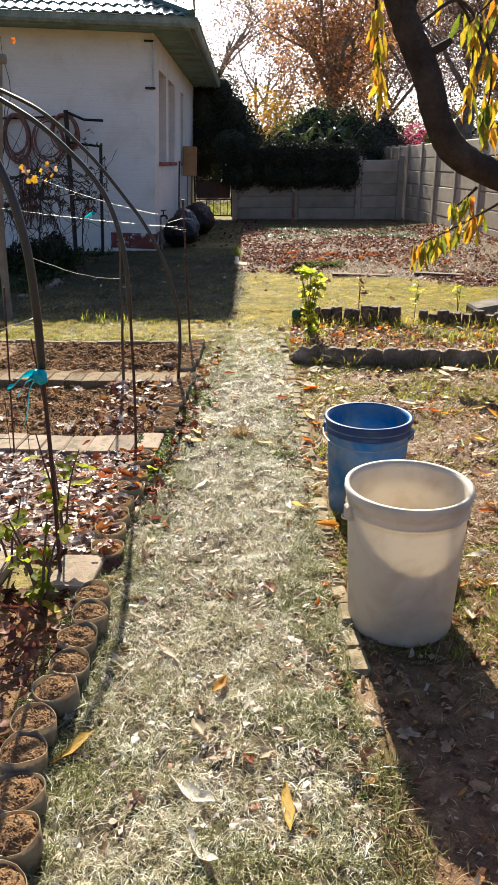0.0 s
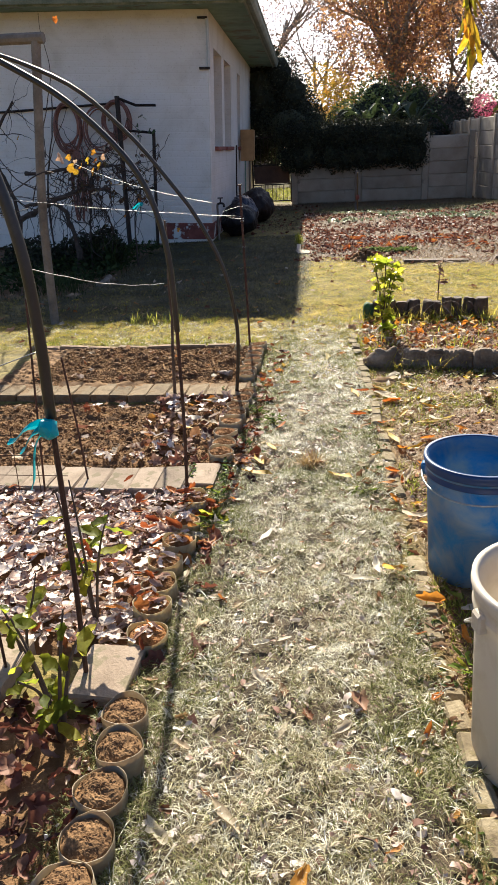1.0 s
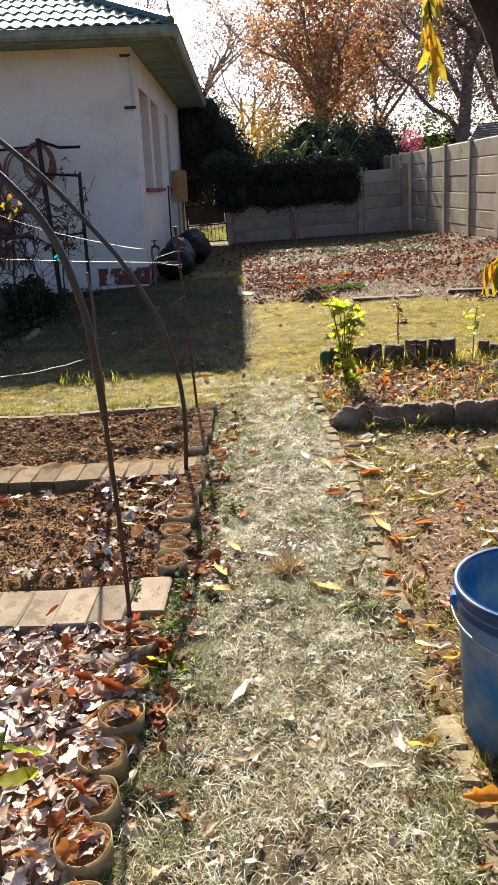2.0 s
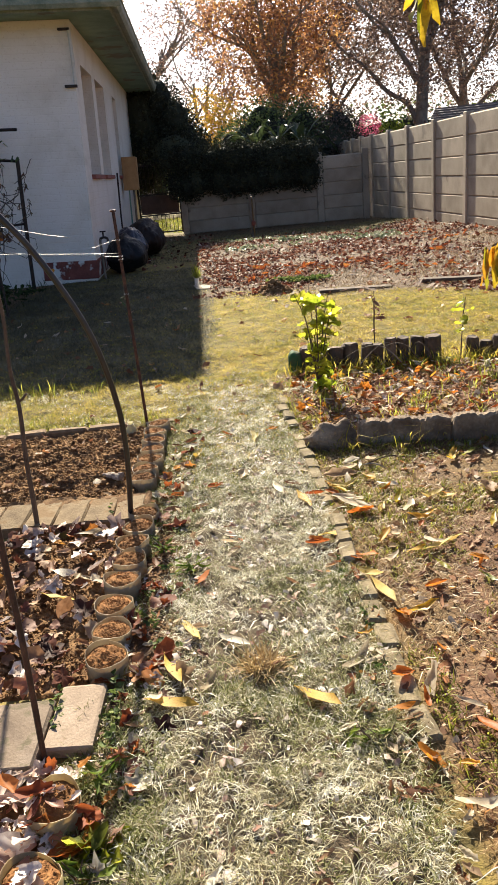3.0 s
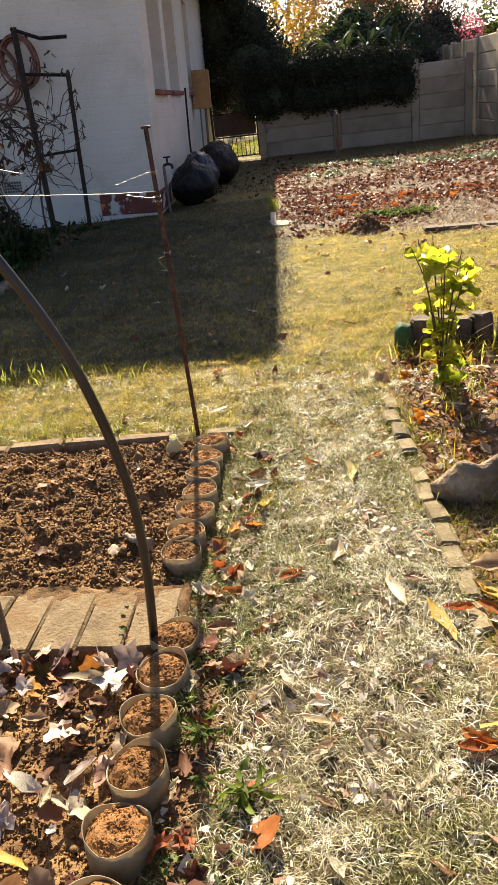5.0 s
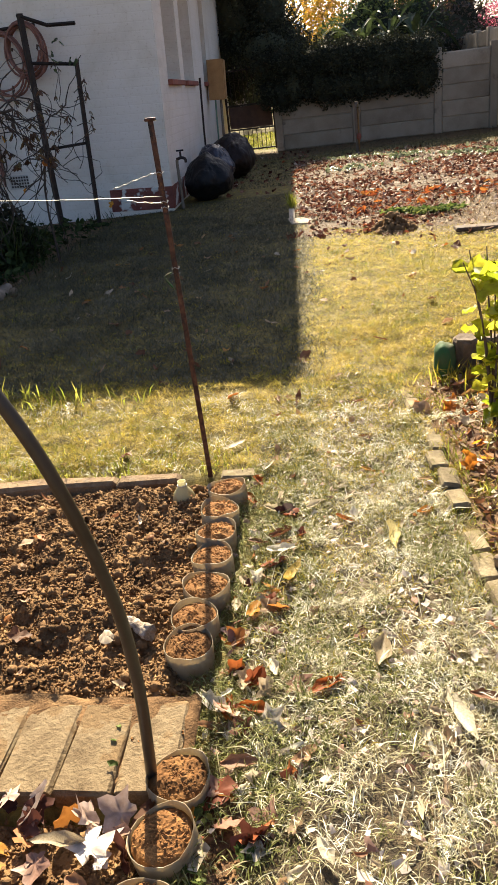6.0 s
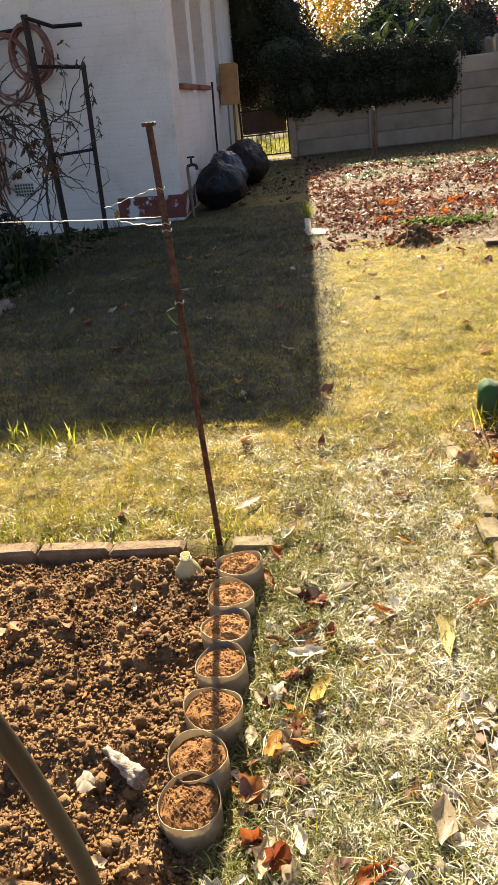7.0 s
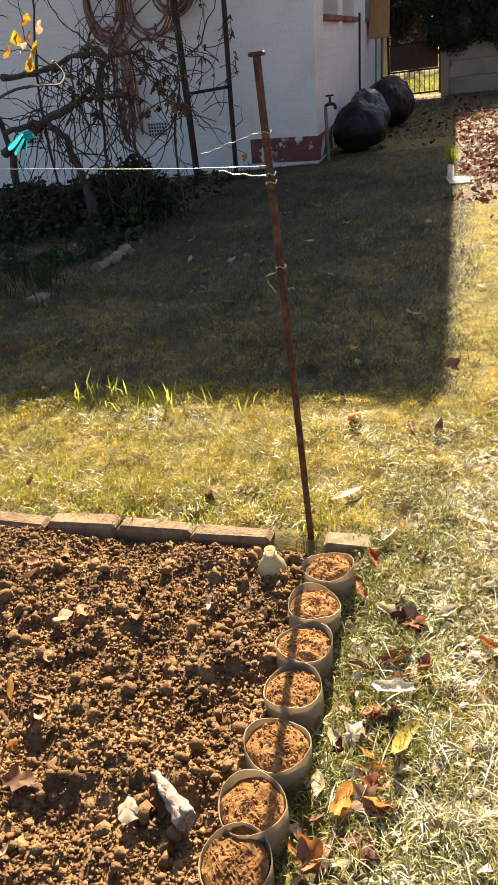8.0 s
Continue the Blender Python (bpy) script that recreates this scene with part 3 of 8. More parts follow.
def zones(x, y):
    """How far each kind of ground covers the plan at x, y."""
    n = fbm(x, y, 0.5, 11) - 0.5
    n2 = fbm(x, y, 0.16, 21) - 0.5
    er = edge_x(y)
    inside = np.clip((x + 0.30 + n2 * 0.1) / 0.06, 0, 1) * np.clip((er - x + n2 * 0.1) / 0.06, 0, 1)
    path = inside * np.clip((6.2 - y + n * 2.0) / 0.9, 0, 1)
    right = np.clip((x - er + 0.02 + n2 * 0.08) / 0.06, 0, 1) * np.clip((6.25 - y + n * 0.6) / 0.3, 0, 1)
    # a strip of the soil colour along the third bed's edge of the path
    soil_strip = np.clip((x + 0.36) / 0.04, 0, 1) * np.clip((-0.155 - x + n2 * 0.14) / 0.05, 0, 1) * np.clip((y - 3.36) / 0.06, 0, 1) * np.clip((4.25 - y) / 0.06, 0, 1)
    path = path * (1 - soil_strip)
    soil = right * np.clip(0.95 + n * 1.2, 0.60, 1)
    mulch = np.clip((x + 0.44 + 0.06 * (y - 10) + n2 * 0.25) / 0.1, 0, 1) * np.clip((y - 9.35 + 0.45 * np.clip(x, 0, 3) + n * 1.0) / 0.3, 0, 1) * np.clip((16.3 - y + n * 1.5) / 0.6, 0, 1) * np.clip((4.6 - x) / 0.5, 0, 1)
    bedside = np.clip((-2.35 - x + n * 0.3) / 0.15, 0, 1) * np.clip((y - 7.3 + n * 0.5) / 0.3, 0, 1) * np.clip((11.9 - y) / 0.2, 0, 1)
    soil = np.maximum(np.maximum(soil, bedside * 0.9), soil_strip)
    back = np.clip((y - 17.2 + n) / 0.5, 0, 1) * np.clip((19.2 - y) / 0.2, 0, 1)
    soil = np.maximum(soil, back * 0.7)
    return path, soil, mulch


def axis(stretches, far):
    """Grid lines: even steps within each stretch (from, to, step), then ever wider ones out to far."""
    out = [v for a, b, step in stretches for v in np.arange(a, b - step / 2, step)] + [stretches[-1][1]]
    left, right, d = [], [], 0.12
    a, b = out[0], out[-1]
    while b < far:
        d *= 1.35
        a, b = a - d, b + d
        left.append(a)
        right.append(b)
    return np.array(left[::-1] + out + right)


def ground_height(x, y):
    # level garden with small unevenness; the soil is banked up a little along the right-hand wall
    bank = 0.15 * np.clip((x - 2.3) / 1.2, 0, 1) ** 2 * np.clip((18.6 - y) / 2, 0, 1) * np.clip((y - 6) / 4, 0, 1)
    return (fbm(x, y, 0.35, 5) - 0.5) * 0.022 + (fbm(x, y, 2.5, 8) - 0.5) * 0.03 + bank


def build_ground():
    xs, ys = axis(((-5.0, -2.2, 0.14), (-2.2, 1.2, 0.05), (1.2, 4.4, 0.16)), 900), axis(((-0.4, 7.0, 0.05), (7.0, 19.4, 0.2)), 900)
    X, Y = np.meshgrid(xs, ys, indexing="ij")
    near = np.clip((60 - np.hypot(X, Y - 8)) / 40, 0, 1)
    Z = ground_height(X, Y) * near
    # the soil of the planting beds lies over the sheet
    for y0, y1 in BEDS:
        Z = np.where((X > BED_X0 + 0.05) & (X < BED_X1 - 0.04) & (Y > y0 + 0.03) & (Y < y1 - 0.03), -0.07, Z)
    nx, ny = len(xs), len(ys)
    idx = np.arange(nx * ny).reshape(nx, ny)
    faces = np.stack([idx[:-1, :-1], idx[1:, :-1], idx[1:, 1:], idx[:-1, 1:]], -1).reshape(-1, 4)
    me = mesh_of("ground", np.stack([X, Y, Z], -1).reshape(-1, 3), faces, [M_GROUND], True)
    for key, val in zip(("path", "soil", "mulch"), zones(X.ravel(), Y.ravel())):
        a = me.attributes.new(key, "FLOAT", "POINT")
        a.data.foreach_set("value", np.asarray(val, dtype=np.float32))
    single("ground", me, "garden ground: winter lawn, trodden path, bare soil and mulch", "ground", kind="structure")


# ---- blades, leaves and clods in bulk ----
def blades(name, pts, length, width, lean, material, label, category, seed, heights=None, curve=0.35):
    """Bent pointed blades, four corners each, standing or lying at pts."""
    r = rng(seed)
    n = len(pts)
    L_ = length[0] + (length[1] - length[0]) * r.random(n) ** 1.4
    W = width[0] + (width[1] - width[0]) * r.random(n)
    th = lean[0] + (lean[1] - lean[0]) * r.random(n)          # lean from upright, radians
    az = r.random(n) * 2 * np.pi
    out = np.stack([np.cos(az), np.sin(az), 0 * az], -1)
    side = np.stack([-np.sin(az), np.cos(az), 0.5 * (r.random(n) - 0.5)], -1)
    up = np.array([0, 0, 1.0])
    d1 = out * np.sin(th * 0.75)[:, None] + up * np.cos(th * 0.75)[:, None]
    bend = th + curve * r.random(n)
    d2 = out * np.sin(bend)[:, None] + up * np.cos(bend)[:, None]
    base = np.column_stack([pts[:, 0], pts[:, 1], (ground_height(pts[:, 0], pts[:, 1]) if heights is None else heights)])
    mid = base + d1 * (L_ * 0.55)[:, None]
    tip = mid + d2 * (L_ * 0.45)[:, None]
    hw = (W * 0.64)[:, None] * side
    v = np.stack([base, mid + hw, tip, mid - hw], 1).reshape(-1, 3)
    f = np.arange(n * 4).reshape(-1, 4)
    return single(name, mesh_of(name, v, f, [material], True), label, category, kind="stuff")


def lance_leaf(curl=0.3, twist=0.3, w=0.14, seed=0):
    """A long leaf of unit length, folded along its midrib: corner places and quads."""
    t = np.linspace(0, 1, 6)
    half = w * np.sin(np.pi * np.clip(t * 0.97 + 0.015, 0, 1)) ** 0.8
    v = []
    for i, s in enumerate(t):
        bend = curl * (s - 0.5)
        c = np.array([np.sin(bend) / max(curl, 1e-3) if curl > 1e-3 else s - 0.5, 0, (1 - np.cos(bend)) / max(curl, 1e-3)])
        tw = twist * (s - 0.5)
        for q in (-1, 0, 1):
            v.append(c + np.array([0, q * half[i] * np.cos(tw), q * half[i] * np.sin(tw) + abs(q) * half[i] * 0.45]))
    v = np.array(v)
    # wavy margins and a slightly bowed rib
    q = rng(seed + 900)
    v[:, 2] += q.normal(0, w * 0.24, len(v))
    v[:, 1] += 0.05 * np.sin(v[:, 0] * 3.1 + seed) + q.normal(0, w * 0.14, len(v))
    f = []
    for i in range(5):
        for q in range(2):
            a = i * 3 + q
            f.append([a, a + 3, a + 4, a + 1])
    return v, np.array(f)


def lobed_leaf(curl=0.5, seed=0):
    """A five-lobed leaf, unit across, cupped and crumpled: corner places and quads fanned from the middle."""
    r = rng(seed)
    k = 14
    ang = np.linspace(0, 2 * np.pi, k, endpoint=False)
    lobes = (0.41 + 0.035 * np.cos(5 * ang + seed) + 0.05 * np.cos(ang) + 0.055 * r.standard_normal(k)) * (1.1 - 0.3 * np.sin(ang) ** 2)
    ring = np.stack([lobes * np.cos(ang), lobes * np.sin(ang), curl * lobes ** 2 * (1 + np.cos(2 * ang + seed)) + 0.06 * r.standard_normal(k)], -1)
    half = ring * np.array([0.5, 0.5, 0.2]) + np.array([0, 0, 1]) * 0.03 * r.standard_normal((k, 1))
    v = np.concatenate([[[0, 0, 0.0]], half, ring])
    f = []
    for i in range(0, k, 2):
        j, l = (i + 1) % k, (i + 2) % k
        f.append([0, 1 + i, 1 + j, 1 + l])
    for i in range(k):
        j = (i + 1) % k
        f.append([1 + i, 1 + k + i, 1 + k + j, 1 + j])
    return v, np.array(f)


def turns(n, r, tilt):
    """n random turns about the upright with some tilt: arrays n x 3 x 3."""
    a, b, c = r.random(n) * 2 * np.pi, r.normal(0, tilt, n), r.normal(0, tilt, n)
    ca, sa, cb, sb, cc, sc = np.cos(a), np.sin(a), np.cos(b), np.sin(b), np.cos(c), np.sin(c)
    z, o = np.zeros(n), np.ones(n)
    rz = np.stack([ca, -sa, z, sa, ca, z, z, z, o], -1).reshape(n, 3, 3)
    rx = np.stack([o, z, z, z, cb, -sb, z, sb, cb], -1).reshape(n, 3, 3)
    ry = np.stack([cc, z, sc, z, o, z, -sc, z, cc], -1).reshape(n, 3, 3)
    return rz @ rx @ ry


def scatter(name, shapes, pts, size, tilt, material, label, category, seed, parent=None, mats=None, skew=1.3, smooth=True):
    """Copies of small leaf shapes joined into one object, at pts (n x 3)."""
    r = rng(seed)
    n = len(pts)
    which = r.integers(0, len(shapes), n)
    R = turns(n, r, tilt) if mats is None else mats
    S = size[0] + (size[1] - size[0]) * r.random(n) ** skew
    vs, fs, off = [], [], 0
    for s, (sv, sf) in enumerate(shapes):
        ids = np.nonzero(which == s)[0]
        if not len(ids):
            continue
        v = np.einsum("nij,kj->nki", R[ids], sv) * S[ids][:, None, None] + pts[ids][:, None, :]
        f = sf[None] + (np.arange(len(ids)) * len(sv))[:, None, None] + off
        off += v.shape[0] * v.shape[1]
        vs.append(v.reshape(-1, 3))
        fs.append(f.reshape(-1, sf.shape[1]))
    me = mesh_of(name, np.concatenate(vs), np.concatenate(fs), [material], smooth)
    if parent is not None:
        ob = new(name, me)
        ob.parent = parent
        ob["kind"] = "stuff"
        return ob
    return single(name, me, label, category, kind="stuff")


def clumps(centres, per, spread_, seed):
    """Points gathered in tufts about the given centres."""
    r = rng(seed)
    base = np.repeat(centres, per, axis=0)
    return base + r.normal(0, spread_, base.shape) * (0.4 + 0.8 * r.random((len(base), 1)))


LANCES = [lance_leaf(c, t, w, k) for k, (c, t, w) in enumerate(((0.3, 0.2, 0.105), (0.9, 0.6, 0.12), (1.6, 0.3, 0.10), (0.6, 1.2, 0.115)))]
LOBES = [lobed_leaf(c, s) for c, s in ((0.25, 1), (0.6, 2), (0.9, 3), (-0.5, 4), (0.1, 5))]
FLATS = [lobed_leaf(c, s) for c, s in ((0.08, 11), (0.18, 12), (-0.12, 13), (0.28, 14), (0.12, 15))]
OVATE = [lance_leaf(c, t, w) for c, t, w in ((0.4, 0.2, 0.27), (0.9, 0.4, 0.30), (0.2, 0.5, 0.24))]
def curled_leaf(seed):
    """A broad dry leaf, unit long, rolled along its length with a ragged margin: corner places and quads."""
    r = rng(seed + 300)
    nt_, nq = 7, 5
    roll, bow = 0.5 + 1.1 * r.random(), 0.5 + 1.0 * r.random()
    v = []
    for i in range(nt_):
        s = i / (nt_ - 1)
        half = (0.05 + 0.19 * math.sin(math.pi * min(1, s * 0.94 + 0.03)) ** 0.7) * (0.8 + 0.4 * r.random())
        for q in np.linspace(-1, 1, nq):
            a = q * roll
            rag = 1 + (0.28 * r.standard_normal() if abs(q) == 1 else 0)
            v.append([s - 0.5 + 0.05 * r.standard_normal() * abs(q), half * rag * math.sin(a) / max(roll, 0.3) + 0.06 * math.sin(3 * s + seed),
                      half * (1 - math.cos(a)) / max(roll, 0.3) * 1.2 + bow * 0.22 * (s - 0.45) ** 2 + 0.012 * r.standard_normal()])
    f = [[i * nq + q, (i + 1) * nq + q, (i + 1) * nq + q + 1, i * nq + q + 1] for i in range(nt_ - 1) for q in range(nq - 1)]
    return np.array(v), np.array(f)


CURLED = [curled_leaf(k) for k in range(6)]
SIMPLE = [(np.array([[-0.5, 0, 0], [0, -0.26, 0.05], [0.5, 0, 0], [0, 0.26, 0.05]]), np.array([[0, 1, 2, 3]])),
          (np.array([[-0.5, 0, 0], [0, -0.18, -0.06], [0.5, 0, 0.08], [0.05, 0.22, 0.06]]), np.array([[0, 1, 2, 3]]))]


def scrap_shapes(count, seed):
    """Torn scraps of dry leaf, unit long: two folded quads with a ragged outline."""
    r = rng(seed)
    out = []
    for k in range(count):
        w = 0.16 + 0.22 * r.random(3)
        v = np.array([[-0.5, -w[0], 0], [-0.45, w[0], 0], [0, w[1], 0.12], [0.02, -w[1], 0.1], [0.45, -w[2] * 0.7, 0], [0.5, w[2] * 0.5, 0]])
        out.append((v + r.normal(0, 0.07, v.shape), np.array([[0, 3, 2, 1], [3, 4, 5, 2]])))
    return out


def palmate_leaf(curl, seed):
    """A dry five-lobed leaf, unit across, crumpled and curling up at the lobes: corner places and quads."""
    r = rng(seed + 70)
    k = 20
    ang = np.linspace(0, 2 * np.pi, k, endpoint=False)
    reach = np.where(np.arange(k) % 4 == 0, 0.52, np.where(np.arange(k) % 2 == 0, 0.31, 0.40)) * (1 + 0.17 * r.standard_normal(k)) * (0.86 + 0.22 * np.cos(ang))
    ring = np.stack([reach * np.cos(ang), reach * np.sin(ang), 0.8 * curl * (reach * np.cos(ang + seed)) ** 2 + 0.05 * r.standard_normal(k)], -1)
    half = ring * np.array([0.45, 0.45, 0.15]) + np.array([0, 0, 1]) * 0.045 * r.standard_normal((k, 1))
    v = np.concatenate([[[0, 0, 0.0]], half, ring])
    f = [[0, 1 + i, 1 + (i + 1) % k, 1 + (i + 2) % k] for i in range(0, k, 2)]
    f += [[1 + i, 1 + k + i, 1 + k + (i + 1) % k, 1 + (i + 1) % k] for i in range(k)]
    return v, np.array(f)


SCRAPS = scrap_shapes(8, 23)
PALMATE = [palmate_leaf(c, s) for s, c in enumerate((0.2, 0.7, 1.2, -0.3, 0.5, 0.9))]


def clod_shapes(seed, count=5):
    out = []
    r = rng(seed)
    for c in range(count):
        lat = 4
        lon = 6
        v, f = [[0, 0, 0.5]], []
        for i in range(1, lat):
            for j in range(lon):
                a, b = np.pi * i / lat, 2 * np.pi * j / lon
                k = 0.5 * (0.45 + 0.8 * r.random())
                v.append([k * np.sin(a) * np.cos(b), k * np.sin(a) * np.sin(b), k * 0.8 * np.cos(a)])
        v.append([0, 0, -0.4])
        for j in range(0, lon, 2):
            f.append([0, 1 + j, 1 + (j + 1) % lon, 1 + (j + 2) % lon])
        for i in range(lat - 2):
            for j in range(lon):
                a = 1 + i * lon + j
                b = 1 + i * lon + (j + 1) % lon
                f.append([a, a + lon, b + lon, b])
        out.append((np.array(v), np.array(f)))
    return out


CLODS = clod_shapes(3, 9)


def crumb_shapes(count, seed):
    """Small angular crumbs of unit size: uneven four-sided lumps."""
    r = rng(seed)
    corner = np.array([[0.9, 0, -0.5], [-0.5, 0.85, -0.5], [-0.5, -0.85, -0.5], [0, 0, 0.9]])
    f = np.array([[0, 2, 1], [0, 1, 3], [1, 2, 3], [2, 0, 3]])
    return [(corner * (0.34 + 0.24 * r.random((4, 3))) + 0.10 * r.standard_normal((4, 3)), f) for k in range(count)]


CRUMBS = crumb_shapes(9, 19)


def spread(n, x0, x1, y0, y1, seed, keep=None):
    """n points over a rectangle, thinned by keep(x, y) in 0..1."""
    r = rng(seed)
    x, y = x0 + (x1 - x0) * r.random(n), y0 + (y1 - y0) * r.random(n)
    if keep is not None:
        k = r.random(n) < keep(x, y)
        x, y = x[k], y[k]
    return np.stack([x, y], -1)


def on_ground(p, lift=0.01):
    return np.column_stack([p, ground_height(p[:, 0], p[:, 1]) + lift])


def clear_of_beds(x, y):
    k = np.ones_like(x)
    k[(x > BED_X0 - 0.02) & (x < BED_X1 + 0.03) & (y < 5.46)] = 0
    return k


def clear_of_house(x, y):
    return np.where((x < HX + 0.02 - 0.06 * (y - HY)) & (y > HY - 0.02), 0.0, 1.0)


# ---- the house ----
def uv_from_plan(me, along):
    """Brick coordinates in metres: along the wall and up."""
    uv = me.uv_layers.new(name="UVMap")
    for poly in me.polygons:
        for li in poly.loop_indices:
            c = me.vertices[me.loops[li].vertex_index].co
            uv.data[li].uv = (c.x if along == "x" else c.y, c.z)


def wall_mesh(name, boxes, along, material):
    bm = bmesh.new()
    for b in boxes:
        add_box(bm, *b)
    me = from_bm(name, bm, material)
    uv_from_plan(me, along)
    return me


def build_house():
    """House with its corner at the origin; x runs along the front (the house lies at x < 0), y along the side."""
    house = thing("house", (HX, HY, 0), "white painted brick house with green tiled roof", "house")
    house.matrix_basis = pose(HX, HY, 0, 0, HOUSE_LEAN, HOUSE_TURN)
    top, length, width = 3.07, 9.2, 9.0
    part("wall_front", wall_mesh("wall_front", [(-width, 0, 0, 0.22, 0.27, top), (-width, 0, 0, 0.22, -0.1, 0.27)], "x", M_WALL), None, house)
    wins = [(0.58, 1.66), (2.02, 3.14), (4.45, 5.1)]
    z0, z1 = 1.335, 2.66
    boxes = [(-0.22, 0, 0.222, length, -0.1, z0), (-0.22, 0, 0.222, length, z1, top)]
    ends = [0.222] + [v for w in wins for v in w] + [length]
    for a, b in zip(ends[::2], ends[1::2]):
        boxes.append((-0.22, 0, a, b, z0, z1))
    for box in boxes:
        part("wall_side", wall_mesh("wall_side", [box], "y", M_WALL), None, house)
    bm = bmesh.new()
    add_box(bm, -width, -0.23, length, length + 0.2, -0.1, top)
    add_box(bm, -width - 0.2, -width, 0, length, -0.1, top)
    part("wall_rear", bm, M_WALL, house)
    # floor colour carries the dimness of the closed room
    bm = bmesh.new()
    add_box(bm, -width + 0.01, -0.24, 0.24, length - 0.02, 0.02, 0.06)
    part("indoor_floor", bm, M_DARK_INSIDE, house)
    for a, b in wins:
        win = part("window", add_box(bmesh.new(), -0.215, -0.185, a, a + 0.05, z0, z1, 0.004), M_FRAME, house, "painted window with a grey sheet for its dim recess")
        for box in ((-0.215, -0.185, b - 0.05, b, z0, z1), (-0.215, -0.185, a + 0.05, b - 0.05, z0, z0 + 0.05),
                    (-0.215, -0.185, a + 0.05, b - 0.05, z1 - 0.05, z1), (-0.213, -0.187, a + 0.05, b - 0.05, 1.90, 1.935)):
            part("window_frame", add_box(bmesh.new(), *box, 0.004), M_FRAME, win)
        for q0, q1 in ((z0 + 0.05, 1.90), (1.935, z1 - 0.05)):
            part("pane", add_box(bmesh.new(), -0.203, -0.199, a + 0.05, b - 0.05, q0, q1), M_GLASS, win)
        # grey sheet added behind the glass; its colour paints the dim recess
        part("blind", add_box(bmesh.new(), -0.255, -0.25, a + 0.02, b - 0.02, z0, z1), M_RECESS_GREY, win)
        part("window_sill", add_box(bmesh.new(), -0.18, 0.055, a - 0.02, b + 0.02, z0 - 0.06, z0 - 0.002, 0.008), M_SILL, house, "red painted sill")
    # plinth band with flaking red paint, proud of the wall
    bm = bmesh.new()
    add_box(bm, -0.70, 0.012, -0.012, 0.0, 0.03, 0.265, 0.003)
    add_box(bm, 0.0, 0.012, 0.0, 2.2, 0.03, 0.265, 0.003)
    part("plinth", bm, M_PLINTH, house, "flaking red plinth paint")
    # soffit, fascia and gutter
    ox, oy = 0.535, 0.56
    bm = bmesh.new()
    add_box(bm, -width - 0.4, ox, -oy, length + 0.4, top + 0.005, top + 0.03)
    part("soffit", bm, M_SOFFIT, house)
    part("fascia", add_box(bmesh.new(), -width - 0.4, ox + 0.02, -oy - 0.022, -oy, top - 0.03, top + 0.13, 0.004), M_FASCIA, house)
    part("fascia", add_box(bmesh.new(), ox, ox + 0.022, -oy + 0.001, length + 0.4, top - 0.03, top + 0.13, 0.004), M_FASCIA, house)

    def gutter(p0, p1, out):
        bm = bmesh.new()
        ring = [(0.0, 0.10), (0.0, 0.0), (0.07, -0.012), (0.10, 0.03), (0.105, 0.10), (0.12, 0.105), (0.12, 0.112), (0.097, 0.108), (0.093, 0.035), (0.066, 0.0), (0.006, 0.008), (0.006, 0.10)]
        a, b = Vector(p0), Vector(p1)
        loops = [[bm.verts.new(e + Vector(out) * q + Vector((0, 0, h))) for q, h in ring] for e in (a, b)]
        n = len(ring)
        for k in range(n):
            bm.faces.new((loops[0][k], loops[0][(k + 1) % n], loops[1][(k + 1) % n], loops[1][k]))
        bm.faces.new(loops[0])
        bm.faces.new(loops[1])
        return bm
    part("gutter", gutter((-width - 0.4, -oy - 0.024, top), (ox + 0.144, -oy - 0.024, top), (0, -1, 0)), M_FASCIA, house)
    part("gutter", gutter((ox + 0.024, -oy - 0.02, top), (ox + 0.024, length + 0.4, top), (1, 0, 0)), M_FASCIA, house)
    # hipped roof: front slope in courses of single tiles near the eave, the rest in plain courses
    rise = math.tan(radians(24))
    ez = top + 0.13
    cx, cy = ox + 0.05, -oy - 0.06
    ridge = 4.6

    def slope_sheet(front):
        bm = bmesh.new()
        n = 28
        last = None
        for c in range(n + 1):
            d = ridge * c / n
            drop = 0.03 if c else 0
            for h in ((d, ez + d * rise - drop), (d, ez + d * rise)):
                q, z = h
                if front:
                    row = [bm.verts.new((-width - 0.4 + q * 0.0, cy + q, z)), bm.verts.new((cx - q, cy + q, z))]
                else:
                    row = [bm.verts.new((cx - q, cy + q, z)), bm.verts.new((cx - q, length + 0.4 - q * 0.3, z))]
                if last:
                    bm.faces.new((last[0], last[1], row[1], row[0]))
                last = row
        return bm
    part("roof", slope_sheet(True), M_ROOF, house, "green painted tile roof")
    part("roof", slope_sheet(False), M_ROOF, house, "green painted tile roof")
    bm = tube([(cx - q, cy + q, ez + q * rise + 0.02) for q in (0.0, 1.5, 3.0, ridge)], 0.075, 8)
    part("hip_cap", bm, M_ROOF, house)
    # one tile: a double roll, thick at its lower edge
    tw, tl = 0.30, 0.36
    bm = bmesh.new()
    prof = [(k / 10, 0.028 * (math.sin(2 * math.pi * 2 * k / 10) * 0.5 + 0.5)) for k in range(11)]
    low = [bm.verts.new((p * tw, 0, h + 0.014)) for p, h in prof]
    high = [bm.verts.new((p * tw, tl * math.cos(math.atan(rise)), h + tl * math.sin(math.atan(rise)) - 0.004)) for p, h in prof]
    under_low = [bm.verts.new((p * tw, 0, h - 0.008)) for p, h in prof]
    for k in range(10):
        bm.faces.new((low[k], low[k + 1], high[k + 1], high[k]))
        bm.faces.new((under_low[k], under_low[k + 1], low[k + 1], low[k]))
    tile = from_bm("roof_tile", bm, M_ROOF)
